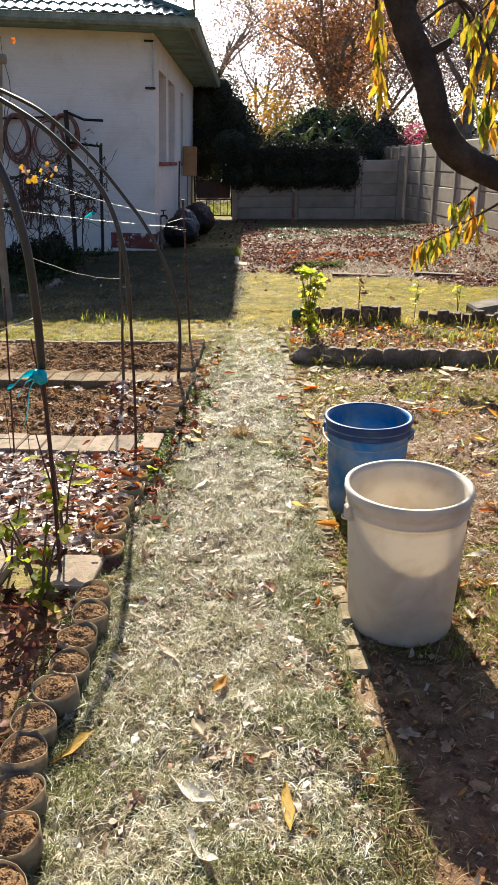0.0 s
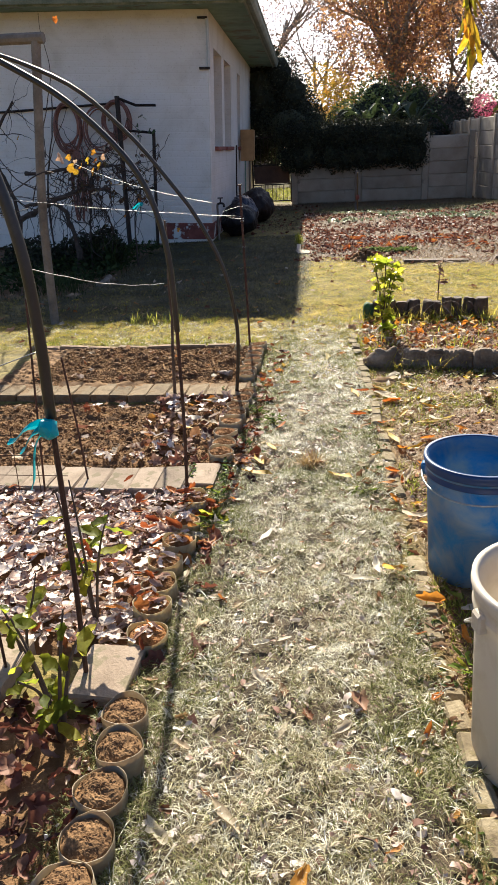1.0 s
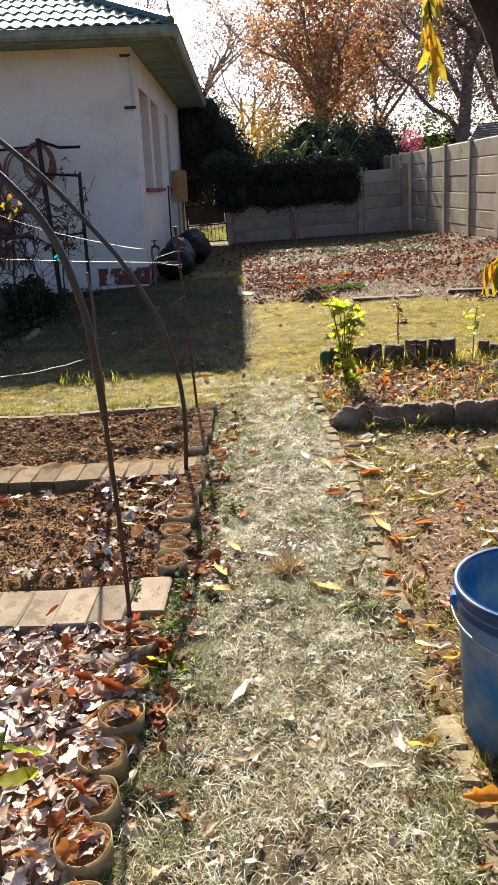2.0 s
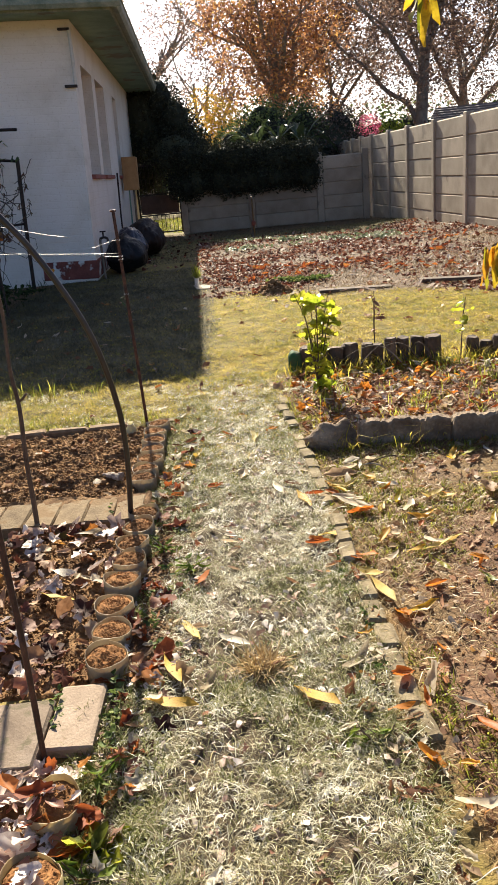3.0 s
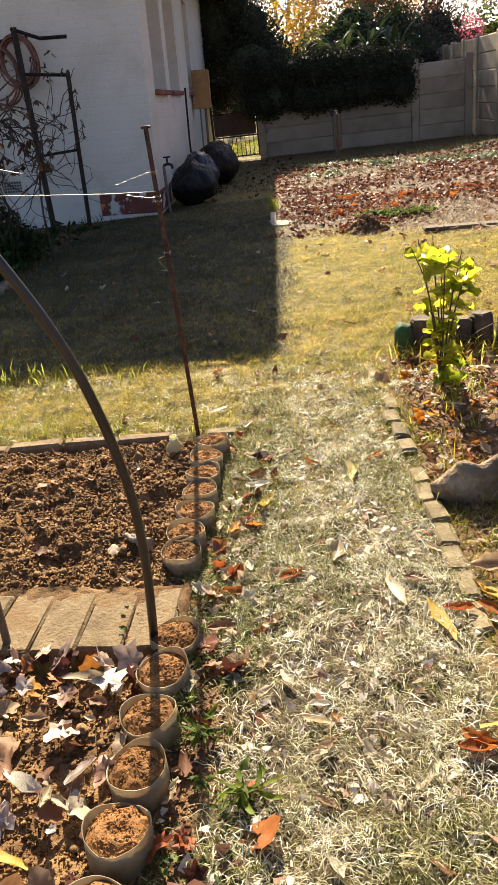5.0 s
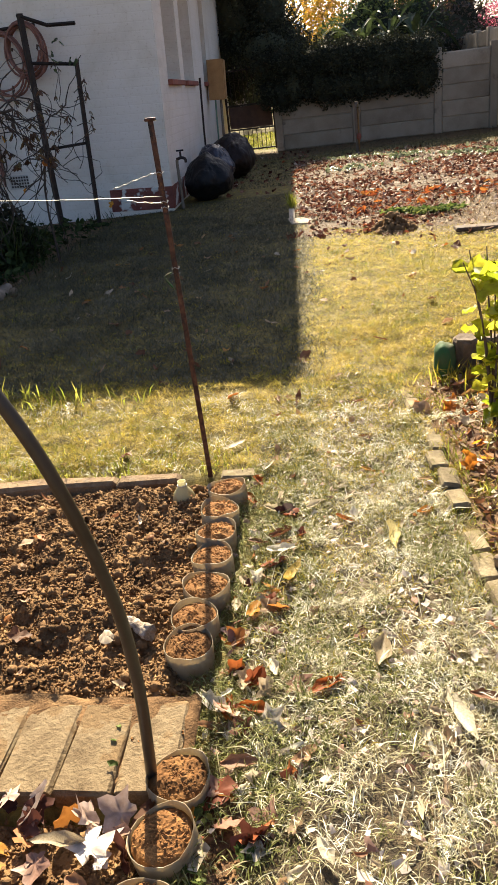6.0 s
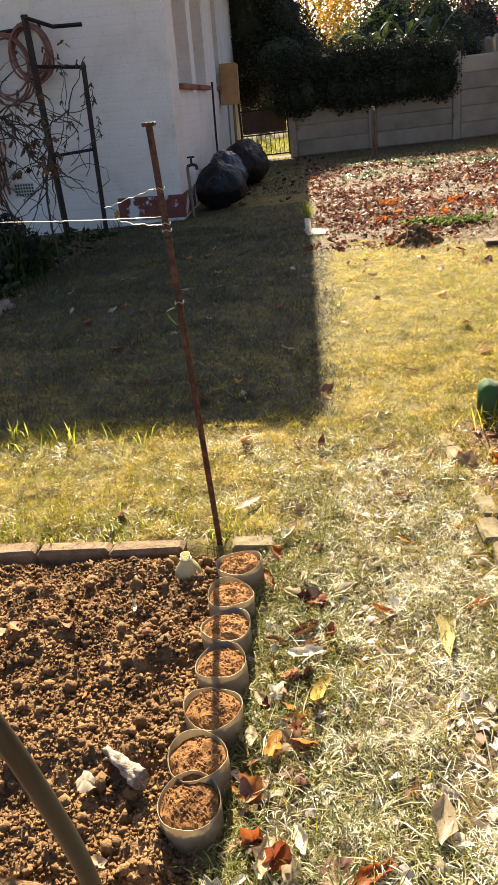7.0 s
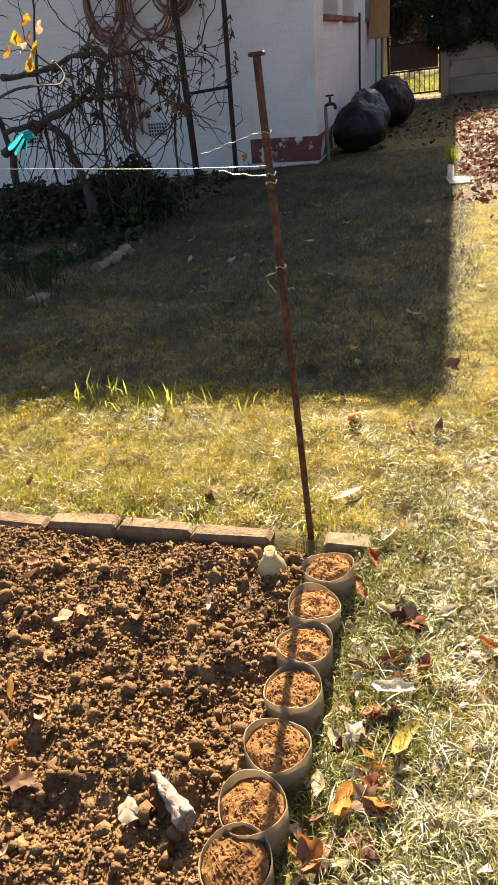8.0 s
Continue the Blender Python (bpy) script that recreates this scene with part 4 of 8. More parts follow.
    for course in range(5):
        q = course * 0.315 - 0.05
        count = int((width - 3.6 - q) / tw)
        for k in range(count):
            ob = part("roof_tile", tile, None, house)
            ob.matrix_basis = pose(cx - q - 0.06 - (k + 1) * tw, cy + q, ez + q * rise + 0.012)
    # conduit and brackets near the corner, under the eave
    part("conduit", tube([(0.0, -0.028, 2.36), (0.0, -0.028, 2.62), (-0.01, -0.028, 2.97)], 0.024, 6), M_FRAME, house)
    part("bracket", add_box(bmesh.new(), -0.13, 0.02, -0.055, -0.001, 2.33, 2.36, 0.003), M_DARK_IRON, house)
    part("bracket", add_box(bmesh.new(), -0.14, 0.0, -0.055, -0.001, 2.95, 2.975, 0.003), M_DARK_IRON, house)
    # air bricks low in the front wall: a plate, dark blocks for shaded slots
    for px in (-1.70, -3.15):
        vent = part("air_brick", add_box(bmesh.new(), px - 0.11, px + 0.11, -0.006, 0.0, 0.345, 0.49, 0.002), M_FRAME, house, "white air brick")
        for i in range(7):
            for j in range(4):
                sx, sz = px - 0.092 + i * 0.030, 0.360 + j * 0.032
                part("vent_slot", add_box(bmesh.new(), sx, sx + 0.018, -0.010, -0.0065, sz, sz + 0.02), M_DARK_IRON, vent)
    return house


# ---- walls of precast panels ----
def panel_run(name, start, end, posts, z_top, rows, label, post_h=None):
    """Posts with stacked panels between; positions along the run in metres from start."""
    a, b = Vector((*start, 0)), Vector((*end, 0))
    d = (b - a).normalized()
    rz = math.degrees(math.atan2(d.y, d.x))
    run = thing(name, tuple(a), label, "wall", kind="structure", rz=rz)
    bm = bmesh.new()
    h = post_h or z_top + 0.05
    add_box(bm, -0.07, 0.07, -0.052, 0.052, -0.15, h, 0.012)
    post = from_bm("post", bm, M_CONCRETE)
    for s in posts:
        ob = part("post", post, None, run)
        ob.matrix_basis = pose(s, 0, 0)
    ph = z_top / rows
    cache = {}
    for s0, s1 in zip(posts, posts[1:]):
        w = round(s1 - s0 - 0.14, 3)
        if w not in cache:
            bm = bmesh.new()
            add_box(bm, 0, w, -0.024, 0.024, 0.0, ph, 0.016)
            add_box(bm, 0, w, -0.006, 0.006, -0.01, ph + 0.005)
            cache[w] = from_bm("panel", bm, M_CONCRETE)
        r = random.Random(int(s0 * 100))
        for k in range(rows):
            ob = part("panel", cache[w], None, run)
            ob.matrix_basis = pose(s0 + 0.07, r.uniform(-0.006, 0.006), k * ph, 0, 0, 0)
    return run


def build_walls():
    panel_run("wall_back", (-1.16, 19.0), (2.86, 18.85), [0.0, 1.5, 3.02, 4.02], 1.36, 5, "grey precast concrete panel wall partly under creeper", 1.45)
    d = Vector((0.08, -1.0)).normalized()
    s0 = Vector((2.75, 22.75))
    ys = [22.75, 21.7, 20.9, 20.0, 18.98, 17.62, 16.35, 14.85, 13.4, 12.0, 10.6, 9.2, 7.8]
    posts = [(22.75 - y) / -d.y for y in ys]
    e = s0 + d * posts[-1]
    panel_run("wall_right", tuple(s0), tuple(e), posts, 1.68, 6, "tall grey precast concrete panel boundary wall", 1.72)


def build_gate():
    gate = thing("garden_gate", (-2.2, 19.25, 0), "dark iron bar gate with brown board", "gate")
    for x0, x1 in ((0.0, 0.04), (0.92, 0.96)):
        part("stile", add_box(bmesh.new(), x0, x1, -0.02, 0.02, 0.04, 1.55, 0.004), M_DARK_IRON, gate)
    for z in (0.06, 0.44, 0.88, 1.5):
        part("rail", add_box(bmesh.new(), 0.04, 0.92, -0.015, 0.015, z, z + 0.03, 0.003), M_DARK_IRON, gate)
    part("board", add_box(bmesh.new(), 0.05, 0.91, -0.010, 0.010, 0.475, 0.875, 0.004), M_GATE_WOOD, gate, "brown painted board")
    bar = from_bm("bar", tube([(0, 0, 0.09), (0, 0, 0.44)], 0.007, 6), M_DARK_IRON)
    bar2 = from_bm("bar", tube([(0, 0, 0.91), (0, 0, 1.62)], 0.007, 6), M_DARK_IRON)
    for k in range(9):
        for b in (bar, bar2):
            ob = part("bar", b, None, gate)
            ob.matrix_basis = pose(0.13 + k * 0.088, 0, 0)
    part("gate_post", add_box(bmesh.new(), 0.965, 1.03, -0.035, 0.035, -0.1, 1.5, 0.006), M_GATE_WOOD, gate)


build_ground()
build_house()
build_walls()
build_gate()


# ---- bricks of the beds and the path ----
def brick_mesh(lx, ly, lz, material, seed, wear=0.085):
    """A worn brick: bevelled box with uneven corners, resting at z = 0."""
    r = random.Random(seed)
    bm = bmesh.new()
    add_box(bm, -lx / 2, lx / 2, -ly / 2, ly / 2, 0, lz, min(lx, ly, lz) * wear)
    for v in bm.verts:
        v.co += Vector((r.uniform(-1, 1), r.uniform(-1, 1), r.uniform(-1, 1))) * 0.0026
    return from_bm("brick", bm, material)


BRICK_LONG = [brick_mesh(0.208, 0.106, 0.07, M_BRICK, k) for k in range(3)]
BRICK_BUFF = [brick_mesh(0.212, 0.109, 0.07, M_PAVER, 60 + k) for k in range(3)]
BRICK_BORDER = [brick_mesh(0.062, 0.208, 0.07, M_BRICK_RED, 50 + k, 0.17) for k in range(3)]
BRICK_PALE = [brick_mesh(0.052, 0.104, 0.07, M_BRICK_OLD, 20 + k, 0.16) for k in range(3)]
BRICK_PAVE = [brick_mesh(0.205, 0.150, 0.07, M_PAVER, 30 + k) for k in range(3)]


def build_dividers():
    r = random.Random(4)
    # three cross rows, bricks laid side by side across the bed
    for y, ly, meshes, x1, step, label in ((1.965, 0.19, BRICK_PAVE, -0.275, 0.158, "row of pale paving blocks between two beds"),
                                           (3.145, 0.2, BRICK_BUFF, -0.282, 0.112, "row of pale bricks between two beds"),
                                           (4.318, 0.18, BRICK_LONG, -0.318, 0.108, "row of buff bricks between two beds")):
        row = thing("brick_divider", (0, y, 0), label, "brick row", "dividers of the beds")
        x = x1 - step / 2
        while x > BED_X0:
            if not (y < 2 and -0.62 < x < -0.42):
                ob = part("brick", meshes[r.randrange(3)], None, row)
                ob.matrix_basis = pose(x, r.uniform(-0.008, 0.008) + (0.05 if 3 < y < 4 and x > -0.4 else 0.0), -0.030 + r.uniform(-0.004, 0.004), r.uniform(-1, 1), r.uniform(-1, 1), 90 + r.uniform(-1.2, 1.2))
            x -= step
    row = thing("brick_border", (0, 5.40, 0), "border of red bricks laid end to end", "brick row")
    x = -0.53
    while x > BED_X0:
        ob = part("brick", BRICK_BORDER[r.randrange(3)], None, row)
        ob.matrix_basis = pose(x - 0.11, r.uniform(-0.006, 0.006) - 0.012 * (x < -1.0), -0.050 + r.uniform(-0.006, 0.006), r.uniform(-3, 3), r.uniform(-2, 2), 90 + r.uniform(-3, 3))
        x -= 0.212
    ob = part("brick", brick_mesh(0.062, 0.108, 0.07, M_BRICK_OLD, 70), None, row, "loose buff brick")
    ob.matrix_basis = pose(-0.352, -0.005, -0.048, 2, 3, 96)


def build_edging():
    r = random.Random(9)
    edge = thing("brick_edging", (0, 0, 0), "line of small worn bricks along the path", "brick edging")
    y = 6.02
    while y > 0.35:
        x = float(edge_x(y))
        long_one = y < 1.55
        ln = 0.215 if long_one else 0.104
        gap = 2.62 < y < 3.12
        if (not gap and r.random() > 0.07) or (gap and r.random() < 0.3):
            meshes = BRICK_BORDER if long_one else BRICK_PALE
            ob = part("brick", meshes[r.randrange(3)], None, edge)
            slope = math.degrees(math.atan2(float(edge_x(y - 0.1)) - x, 0.1))
            ob.matrix_basis = pose(x + r.uniform(-0.008, 0.008), y - ln / 2, (-0.072 if y < 1.05 else -0.064 if y < 1.6 else -0.047 if y > 2.6 else -0.050) + r.uniform(-0.008, 0.010) - (0.012 if gap else 0), r.uniform(-3, 3), r.uniform(-6, 6), slope + r.uniform(-5, 5))
        y -= ln + 0.006
    return edge


# ---- soil of the beds ----
def build_soil():
    for k, (y0, y1) in enumerate(BEDS):
        cell = 0.009 if k >= 2 else 0.016
        xs, ys = np.arange(BED_X0, BED_X1 + cell, cell), np.arange(y0, y1 + 0.001, cell)
        X, Y = np.meshgrid(xs, ys, indexing="ij")
        lump = fbm(X, Y, 0.10, 31 + k, 4) - 0.45 + 0.55 * np.clip(fbm(X, Y, 0.036, 131 + k, 3) - 0.42, 0, 1) + 0.55 * np.clip(fbm(X, Y, 0.020, 151 + k, 2) - 0.42, 0, 1)
        Z = lump * (0.050 if k == 3 else 0.04) + 0.0 + (fbm(X, Y, 0.5, 41 + k) - 0.5) * 0.03
        border = np.minimum.reduce([X - BED_X0, BED_X1 - X, Y - y0, y1 - Y])
        Z = Z * np.clip(border / 0.08, 0.2, 1) - 0.005 - 0.02 * (border < 0.03)
        idx = np.arange(X.size).reshape(X.shape)
        faces = np.stack([idx[:-1, :-1], idx[1:, :-1], idx[1:, 1:], idx[:-1, 1:]], -1).reshape(-1, 4)
        me = mesh_of("bed_soil", np.stack([X, Y, Z], -1).reshape(-1, 3), faces, [M_SOIL], True)
        single("bed_soil", me, "dug red-brown soil of a planting bed", "soil", kind="stuff")
        def soil_z(px, py):
            return Z[np.clip(((px - BED_X0) / cell).astype(int), 0, Z.shape[0] - 1), np.clip(((py - y0) / cell).astype(int), 0, Z.shape[1] - 1)]
        x0 = max(BED_X0, -1.7) + 0.02
        p = spread((2500, 1500, 22000, 52000)[k], x0, BED_X1 - 0.03, y0 + 0.03, y1 - 0.02, 61 + k)
        scatter("soil_crumbs", CRUMBS, np.column_stack([p, soil_z(p[:, 0], p[:, 1]) + 0.002]), (0.004, 0.019), 0.9, M_SOIL, "fine crumbs of red-brown soil", "soil clods", 71 + k, skew=2.4, smooth=False)
        p = spread((60, 40, 700, 2600)[k], x0, BED_X1 - 0.08, y0 + 0.05, y1 - 0.04, 91 + k)
        scatter("soil_clods", CLODS, np.column_stack([p, soil_z(p[:, 0], p[:, 1]) + 0.004]), (0.008, 0.040), 0.8, M_SOIL, "crumbly clods of red-brown soil", "soil clods", 95 + k, skew=6.0, smooth=False)
    # soil between and over the far ends of the brick row
    xs, ys = np.arange(-1.75, -0.30, 0.008), np.arange(4.218, 4.438, 0.008)
    X, Y = np.meshgrid(xs, ys, indexing="ij")
    Z = 0.030 + 0.012 * (fbm(X, Y, 0.03, 301) - 0.5) + (0.022 * np.clip((Y - 4.315) / 0.12, 0, 1) ** 1.3) * np.clip(0.3 + 2.2 * (fbm(X, Y, 0.05, 302) - 0.28), 0, 1) - 0.05 * np.clip((X + 0.31) / 0.03, 0, 1) - 0.05 * np.clip((4.233 - Y) / 0.01, 0, 1)
    idx = np.arange(X.size).reshape(X.shape)
    faces = np.stack([idx[:-1, :-1], idx[1:, :-1], idx[1:, 1:], idx[:-1, 1:]], -1).reshape(-1, 4)
    single("spilled_soil", mesh_of("spilled_soil", np.stack([X, Y, Z], -1).reshape(-1, 3), faces, [M_SOIL], True), "ochre soil spilled between and over the bricks", "soil", kind="stuff")


# ---- collars cut from plastic bottles, filled with soil ----
def collar_meshes(seed):
    r = random.Random(seed)
    sides = 26
    bm = bmesh.new()
    R = 0.054
    rings = []
    for rad, z in ((R * 0.97, -0.03), (R, 0.02), (R * 1.01, 0.058), (R * 1.01 - 0.0013, 0.0583), (R - 0.0016, 0.02), (R * 0.97 - 0.0016, -0.03)):
        rings.append((rad, z))
    wob = [1 + 0.035 * math.sin(2 * a + seed) + 0.02 * math.sin(3 * a + 2 * seed) + r.uniform(-0.008, 0.008) for a in [2 * math.pi * k / sides for k in range(sides)]]
    top = [0.006 * math.sin(a * 2 + seed) + r.uniform(-0.0015, 0.0015) for a in [2 * math.pi * k / sides for k in range(sides)]]
    vs = []
    for rad, z in rings:
        vs.append([bm.verts.new((rad * wob[k] * math.cos(2 * math.pi * k / sides), rad * wob[k] * math.sin(2 * math.pi * k / sides), z + (top[k] if z > 0.05 else 0))) for k in range(sides)])
    for a, b in zip(vs, vs[1:]):
        for k in range(sides):
            bm.faces.new((a[k], a[(k + 1) % sides], b[(k + 1) % sides], b[k]))
    ring = from_bm("collar", bm, M_COLLAR_YELLOW if 5 <= seed < 8 else M_COLLAR, True)
    # heaped soil disc with lumps
    bm = bmesh.new()
    n, loops = 34, 12
    last = None
    centre = bm.verts.new((0, 0, 0.062))
    for j in range(1, loops + 1):
        q = j / loops
        row = [bm.verts.new(((R - 0.004) * q * wob[int(k * sides / n)] * math.cos(2 * math.pi * k / n), (R - 0.004) * q * wob[int(k * sides / n)] * math.sin(2 * math.pi * k / n),
                             0.060 - 0.012 * q ** 3 + r.uniform(-0.0016, 0.0016) + 0.006 * noise.noise(Vector((q * math.cos(6.283 * k / n) * 2.2, q * math.sin(6.283 * k / n) * 2.2, seed))))) for k in range(n)]
        for k in range(n):
            if last is None:
                bm.faces.new((centre, row[k], row[(k + 1) % n]))
            else:
                bm.faces.new((last[k], last[(k + 1) % n], row[(k + 1) % n], row[k]))
        last = row
    # loose crumbs on the heap
    for k in range(240):
        q, a_, h = (R - 0.008) * math.sqrt(r.random()), r.uniform(0, 6.28), 0.0007 + 0.0034 * r.random() ** 3
        c = Vector((q * math.cos(a_), q * math.sin(a_), 0.060 - 0.010 * (q / R) ** 3 + h * 0.1))
        o = [bm.verts.new(c + Vector(d) * h * r.uniform(0.7, 1.3)) for d in ((1, 0, 0.2), (0, 1, -0.2), (-1, 0, 0.1), (0, -1, 0), (0.1, 0, 0.6), (0, 0.1, -1))]
        for i in range(4):
            bm.faces.new((o[i], o[(i + 1) % 4], o[4]))
            bm.faces.new((o[(i + 1) % 4], o[i], o[5]))
    return ring, from_bm("soil", bm, M_SOIL if seed >= 8 else M_SOIL_DRY)


def build_collars():
    kinds = [collar_meshes(k) for k in range(11)]
    r = random.Random(12)
    rows = [[(-0.355, 4.574), (-0.356, 4.664), (-0.352, 4.777), (-0.352, 4.900), (-0.360, 5.008), (-0.368, 5.118), (-0.358, 5.241)],
            [(-0.300, 3.385), (-0.309, 3.505), (-0.318, 3.630), (-0.317, 3.755), (-0.310, 3.882), (-0.316, 4.010), (-0.312, 4.135), (-0.313, 4.245)],
            [(-0.285, 2.110), (-0.305, 2.235), (-0.311, 2.354), (-0.325, 2.478), (-0.312, 2.605), (-0.328, 2.765), (-0.322, 2.930)],
            [(-0.184, 0.924), (-0.212, 1.027), (-0.240, 1.134), (-0.249, 1.236), (-0.228, 1.354), (-0.231, 1.457), (-0.241, 1.572), (-0.234, 1.683), (-0.254, 1.792), (-0.17, 0.81), (-0.16, 0.70)]]
    for k, row in enumerate(rows):
        for x, y in row:
            ring, soil = kinds[(0, 0, 5, 8)[k] + r.randrange((5, 5, 3, 3)[k])]
            pot = thing("bottle_collar", (x, y, 0), "cut plastic bottle collar filled with ochre soil" if k != 2 else "yellowed plastic collar holding dry leaves", "planter", "planters along the beds")
            lift = 0.012 if k == 3 else 0.0
            pot.matrix_basis = pose(x, y, lift + r.uniform(-0.006, 0.006), r.uniform(-5, 5), r.uniform(-5, 5), r.uniform(0, 360))
            part("collar", ring, None, pot)
            part("soil", soil, None, pot)


# ---- buckets ----
def build_bucket(name, at, rt, rb, h, material, label, turn, droop=0.30, band=None):
    b = thing(name, at, label, "bucket", rz=turn)
    t = 0.004
    outer = [(0.0, 0.0), (rb - 0.008, 0.0), (rb, 0.008), (rb + (rt - rb) * 0.80, h * 0.80), (rb + (rt - rb) * 0.83, h * 0.835),
             (rt + 0.001, h * 0.842), (rt + 0.001, h * 0.865), (rt - 0.004, h * 0.875), (rt - 0.004, h * 0.905), (rt + 0.002, h * 0.912), (rt + 0.002, h * 0.935),
             (rt - 0.003, h * 0.945), (rt, h * 0.965), (rt + 0.005, h * 0.985), (rt + 0.004, h), (rt - 0.005, h), (rt - 0.009, h * 0.97),
             (rb + (rt - rb) * 0.8 - t - 0.004, h * 0.80), (rb - t, 0.014), (0.0, 0.012)]
    part("shell", lathe(outer, 56), material, b, smooth=True)
    if band:
        # thick ribbed band under the rim
        ring = [(rt - 0.002, h * 0.86), (rt + 0.003, h * 0.862), (rt + 0.004, h * 0.87), (rt + 0.0015, h * 0.88), (rt + 0.0015, h * 0.925), (rt + 0.004, h * 0.93), (rt + 0.005, h * 0.94), (rt + 0.004, h * 0.945), (rt + 0.009, h * 0.975), (rt + 0.008, h * 1.006), (rt - 0.004, h * 1.006), (rt - 0.007, h * 0.97)]
        part("rim_band", lathe(ring, 56), band, b, "thick ribbed rim", smooth=True)
    for s in (-1, 1):
        lug = add_box(bmesh.new(), s * (rt + 0.003) - 0.012, s * (rt + 0.003) + 0.012, -0.018, 0.018, h * 0.80, h * 0.90, 0.005)
        part("lug", lug, material, b)
    pts = [(math.cos(a) * (rt + 0.012), -math.sin(a) * (rt + 0.02), h * 0.85 - math.sin(a) * h * droop) for a in [math.pi * k / 20 for k in range(21)]]
    part("handle", tube(pts, 0.0028, 6), M_WIRE, b, "wire bail handle")
    return b


# ---- hoops of pipe over rods ----
def build_hoop(y, shape, top_x, top_z, foot_z, label, lean=0.0, r=0.0125):
    """A hoop in the plane y: its near leg passes shape, and it mirrors about top_x."""
    hoop = thing("pipe_hoop", (0, y, 0), label, "garden hoop", "hoops over the beds")
    near = [(x, lean * z, z) for x, z in shape]
    far = [(2 * top_x - x, lean * z, z) for x, z in reversed(shape)]
    line = smooth_path(near + [(top_x, lean * top_z, top_z)] + far, 6)
    pipe = [p for p in line if p.z >= foot_z]
    part("pipe", tube(pipe, r, 10), M_PIPE, hoop, smooth=True)
    for side in (0, 1):
        ends = near if side == 0 else far[::-1]
        x0 = ends[0][0]
        top = Vector(pipe[0] if side == 0 else pipe[-1])
        leg = [(x0, 0, -0.12), (x0, 0, 0.0), ((x0 + top.x) / 2 + 0.004, lean * 0.3, foot_z * 0.5), (top.x, top.y, foot_z + 0.04)]
        part("rod", tube(smooth_path(leg, 4), 0.0068, 7), M_ROD, hoop)
    return hoop


def build_ribbon(at, seed, size):
    """A knotted strip of thin plastic: a knot and two crinkled tails."""
    r = random.Random(seed)
    rib = thing("ribbon", at, "torn teal plastic ribbon knotted to the hoop", "ribbon")
    b = bmesh.new()
    bmesh.ops.create_icosphere(b, subdivisions=2, radius=size * 0.16)
    for v in b.verts:
        v.co *= r.uniform(0.8, 1.2)
    part("knot", b, M_TEAL, rib)
    for dx, dz, ln in ((-0.75, -0.15, 1.0), (-0.45, -0.9, 1.05), (-0.8, -0.5, 0.7)):
        bm = bmesh.new()
        last = None
        for k in range(9):
            t = k / 8
            c = Vector((dx * t * ln * size, 0.10 * size * math.sin(6 * t + seed), (dz * t ** 1.2 + 0.12 * math.sin(5 * t)) * ln * size))
            w = size * 0.11 * (0.7 + 0.4 * math.sin(4 * t + seed))
            row = [bm.verts.new(c + Vector((w * 0.5, 0.02 * size, w))), bm.verts.new(c + Vector((0, -0.05 * size, 0))), bm.verts.new(c - Vector((w * 0.5, -0.03 * size, w)))]
            if last:
                for q in range(2):
                    bm.faces.new((last[q], last[q + 1], row[q + 1], row[q]))
            last = row
        part("tail", bm, M_TEAL, rib)


def build_wire(name, a, b, sag, label, r=0.0009, wiggle=0.004, seed=0):
    rr = random.Random(seed)
    n = 14
    a, b = Vector(a), Vector(b)
    pts = [a.lerp(b, k / n) + Vector((0, rr.uniform(-wiggle, wiggle) * 0.4, -4 * sag * (k / n) * (1 - k / n) + rr.uniform(-wiggle, wiggle) * 0.4)) for k in range(n + 1)]
    return single(name, from_bm(name, tube(smooth_path(pts, 2), r, 5), M_WIRE, True), label, "wire", "wires along the beds")


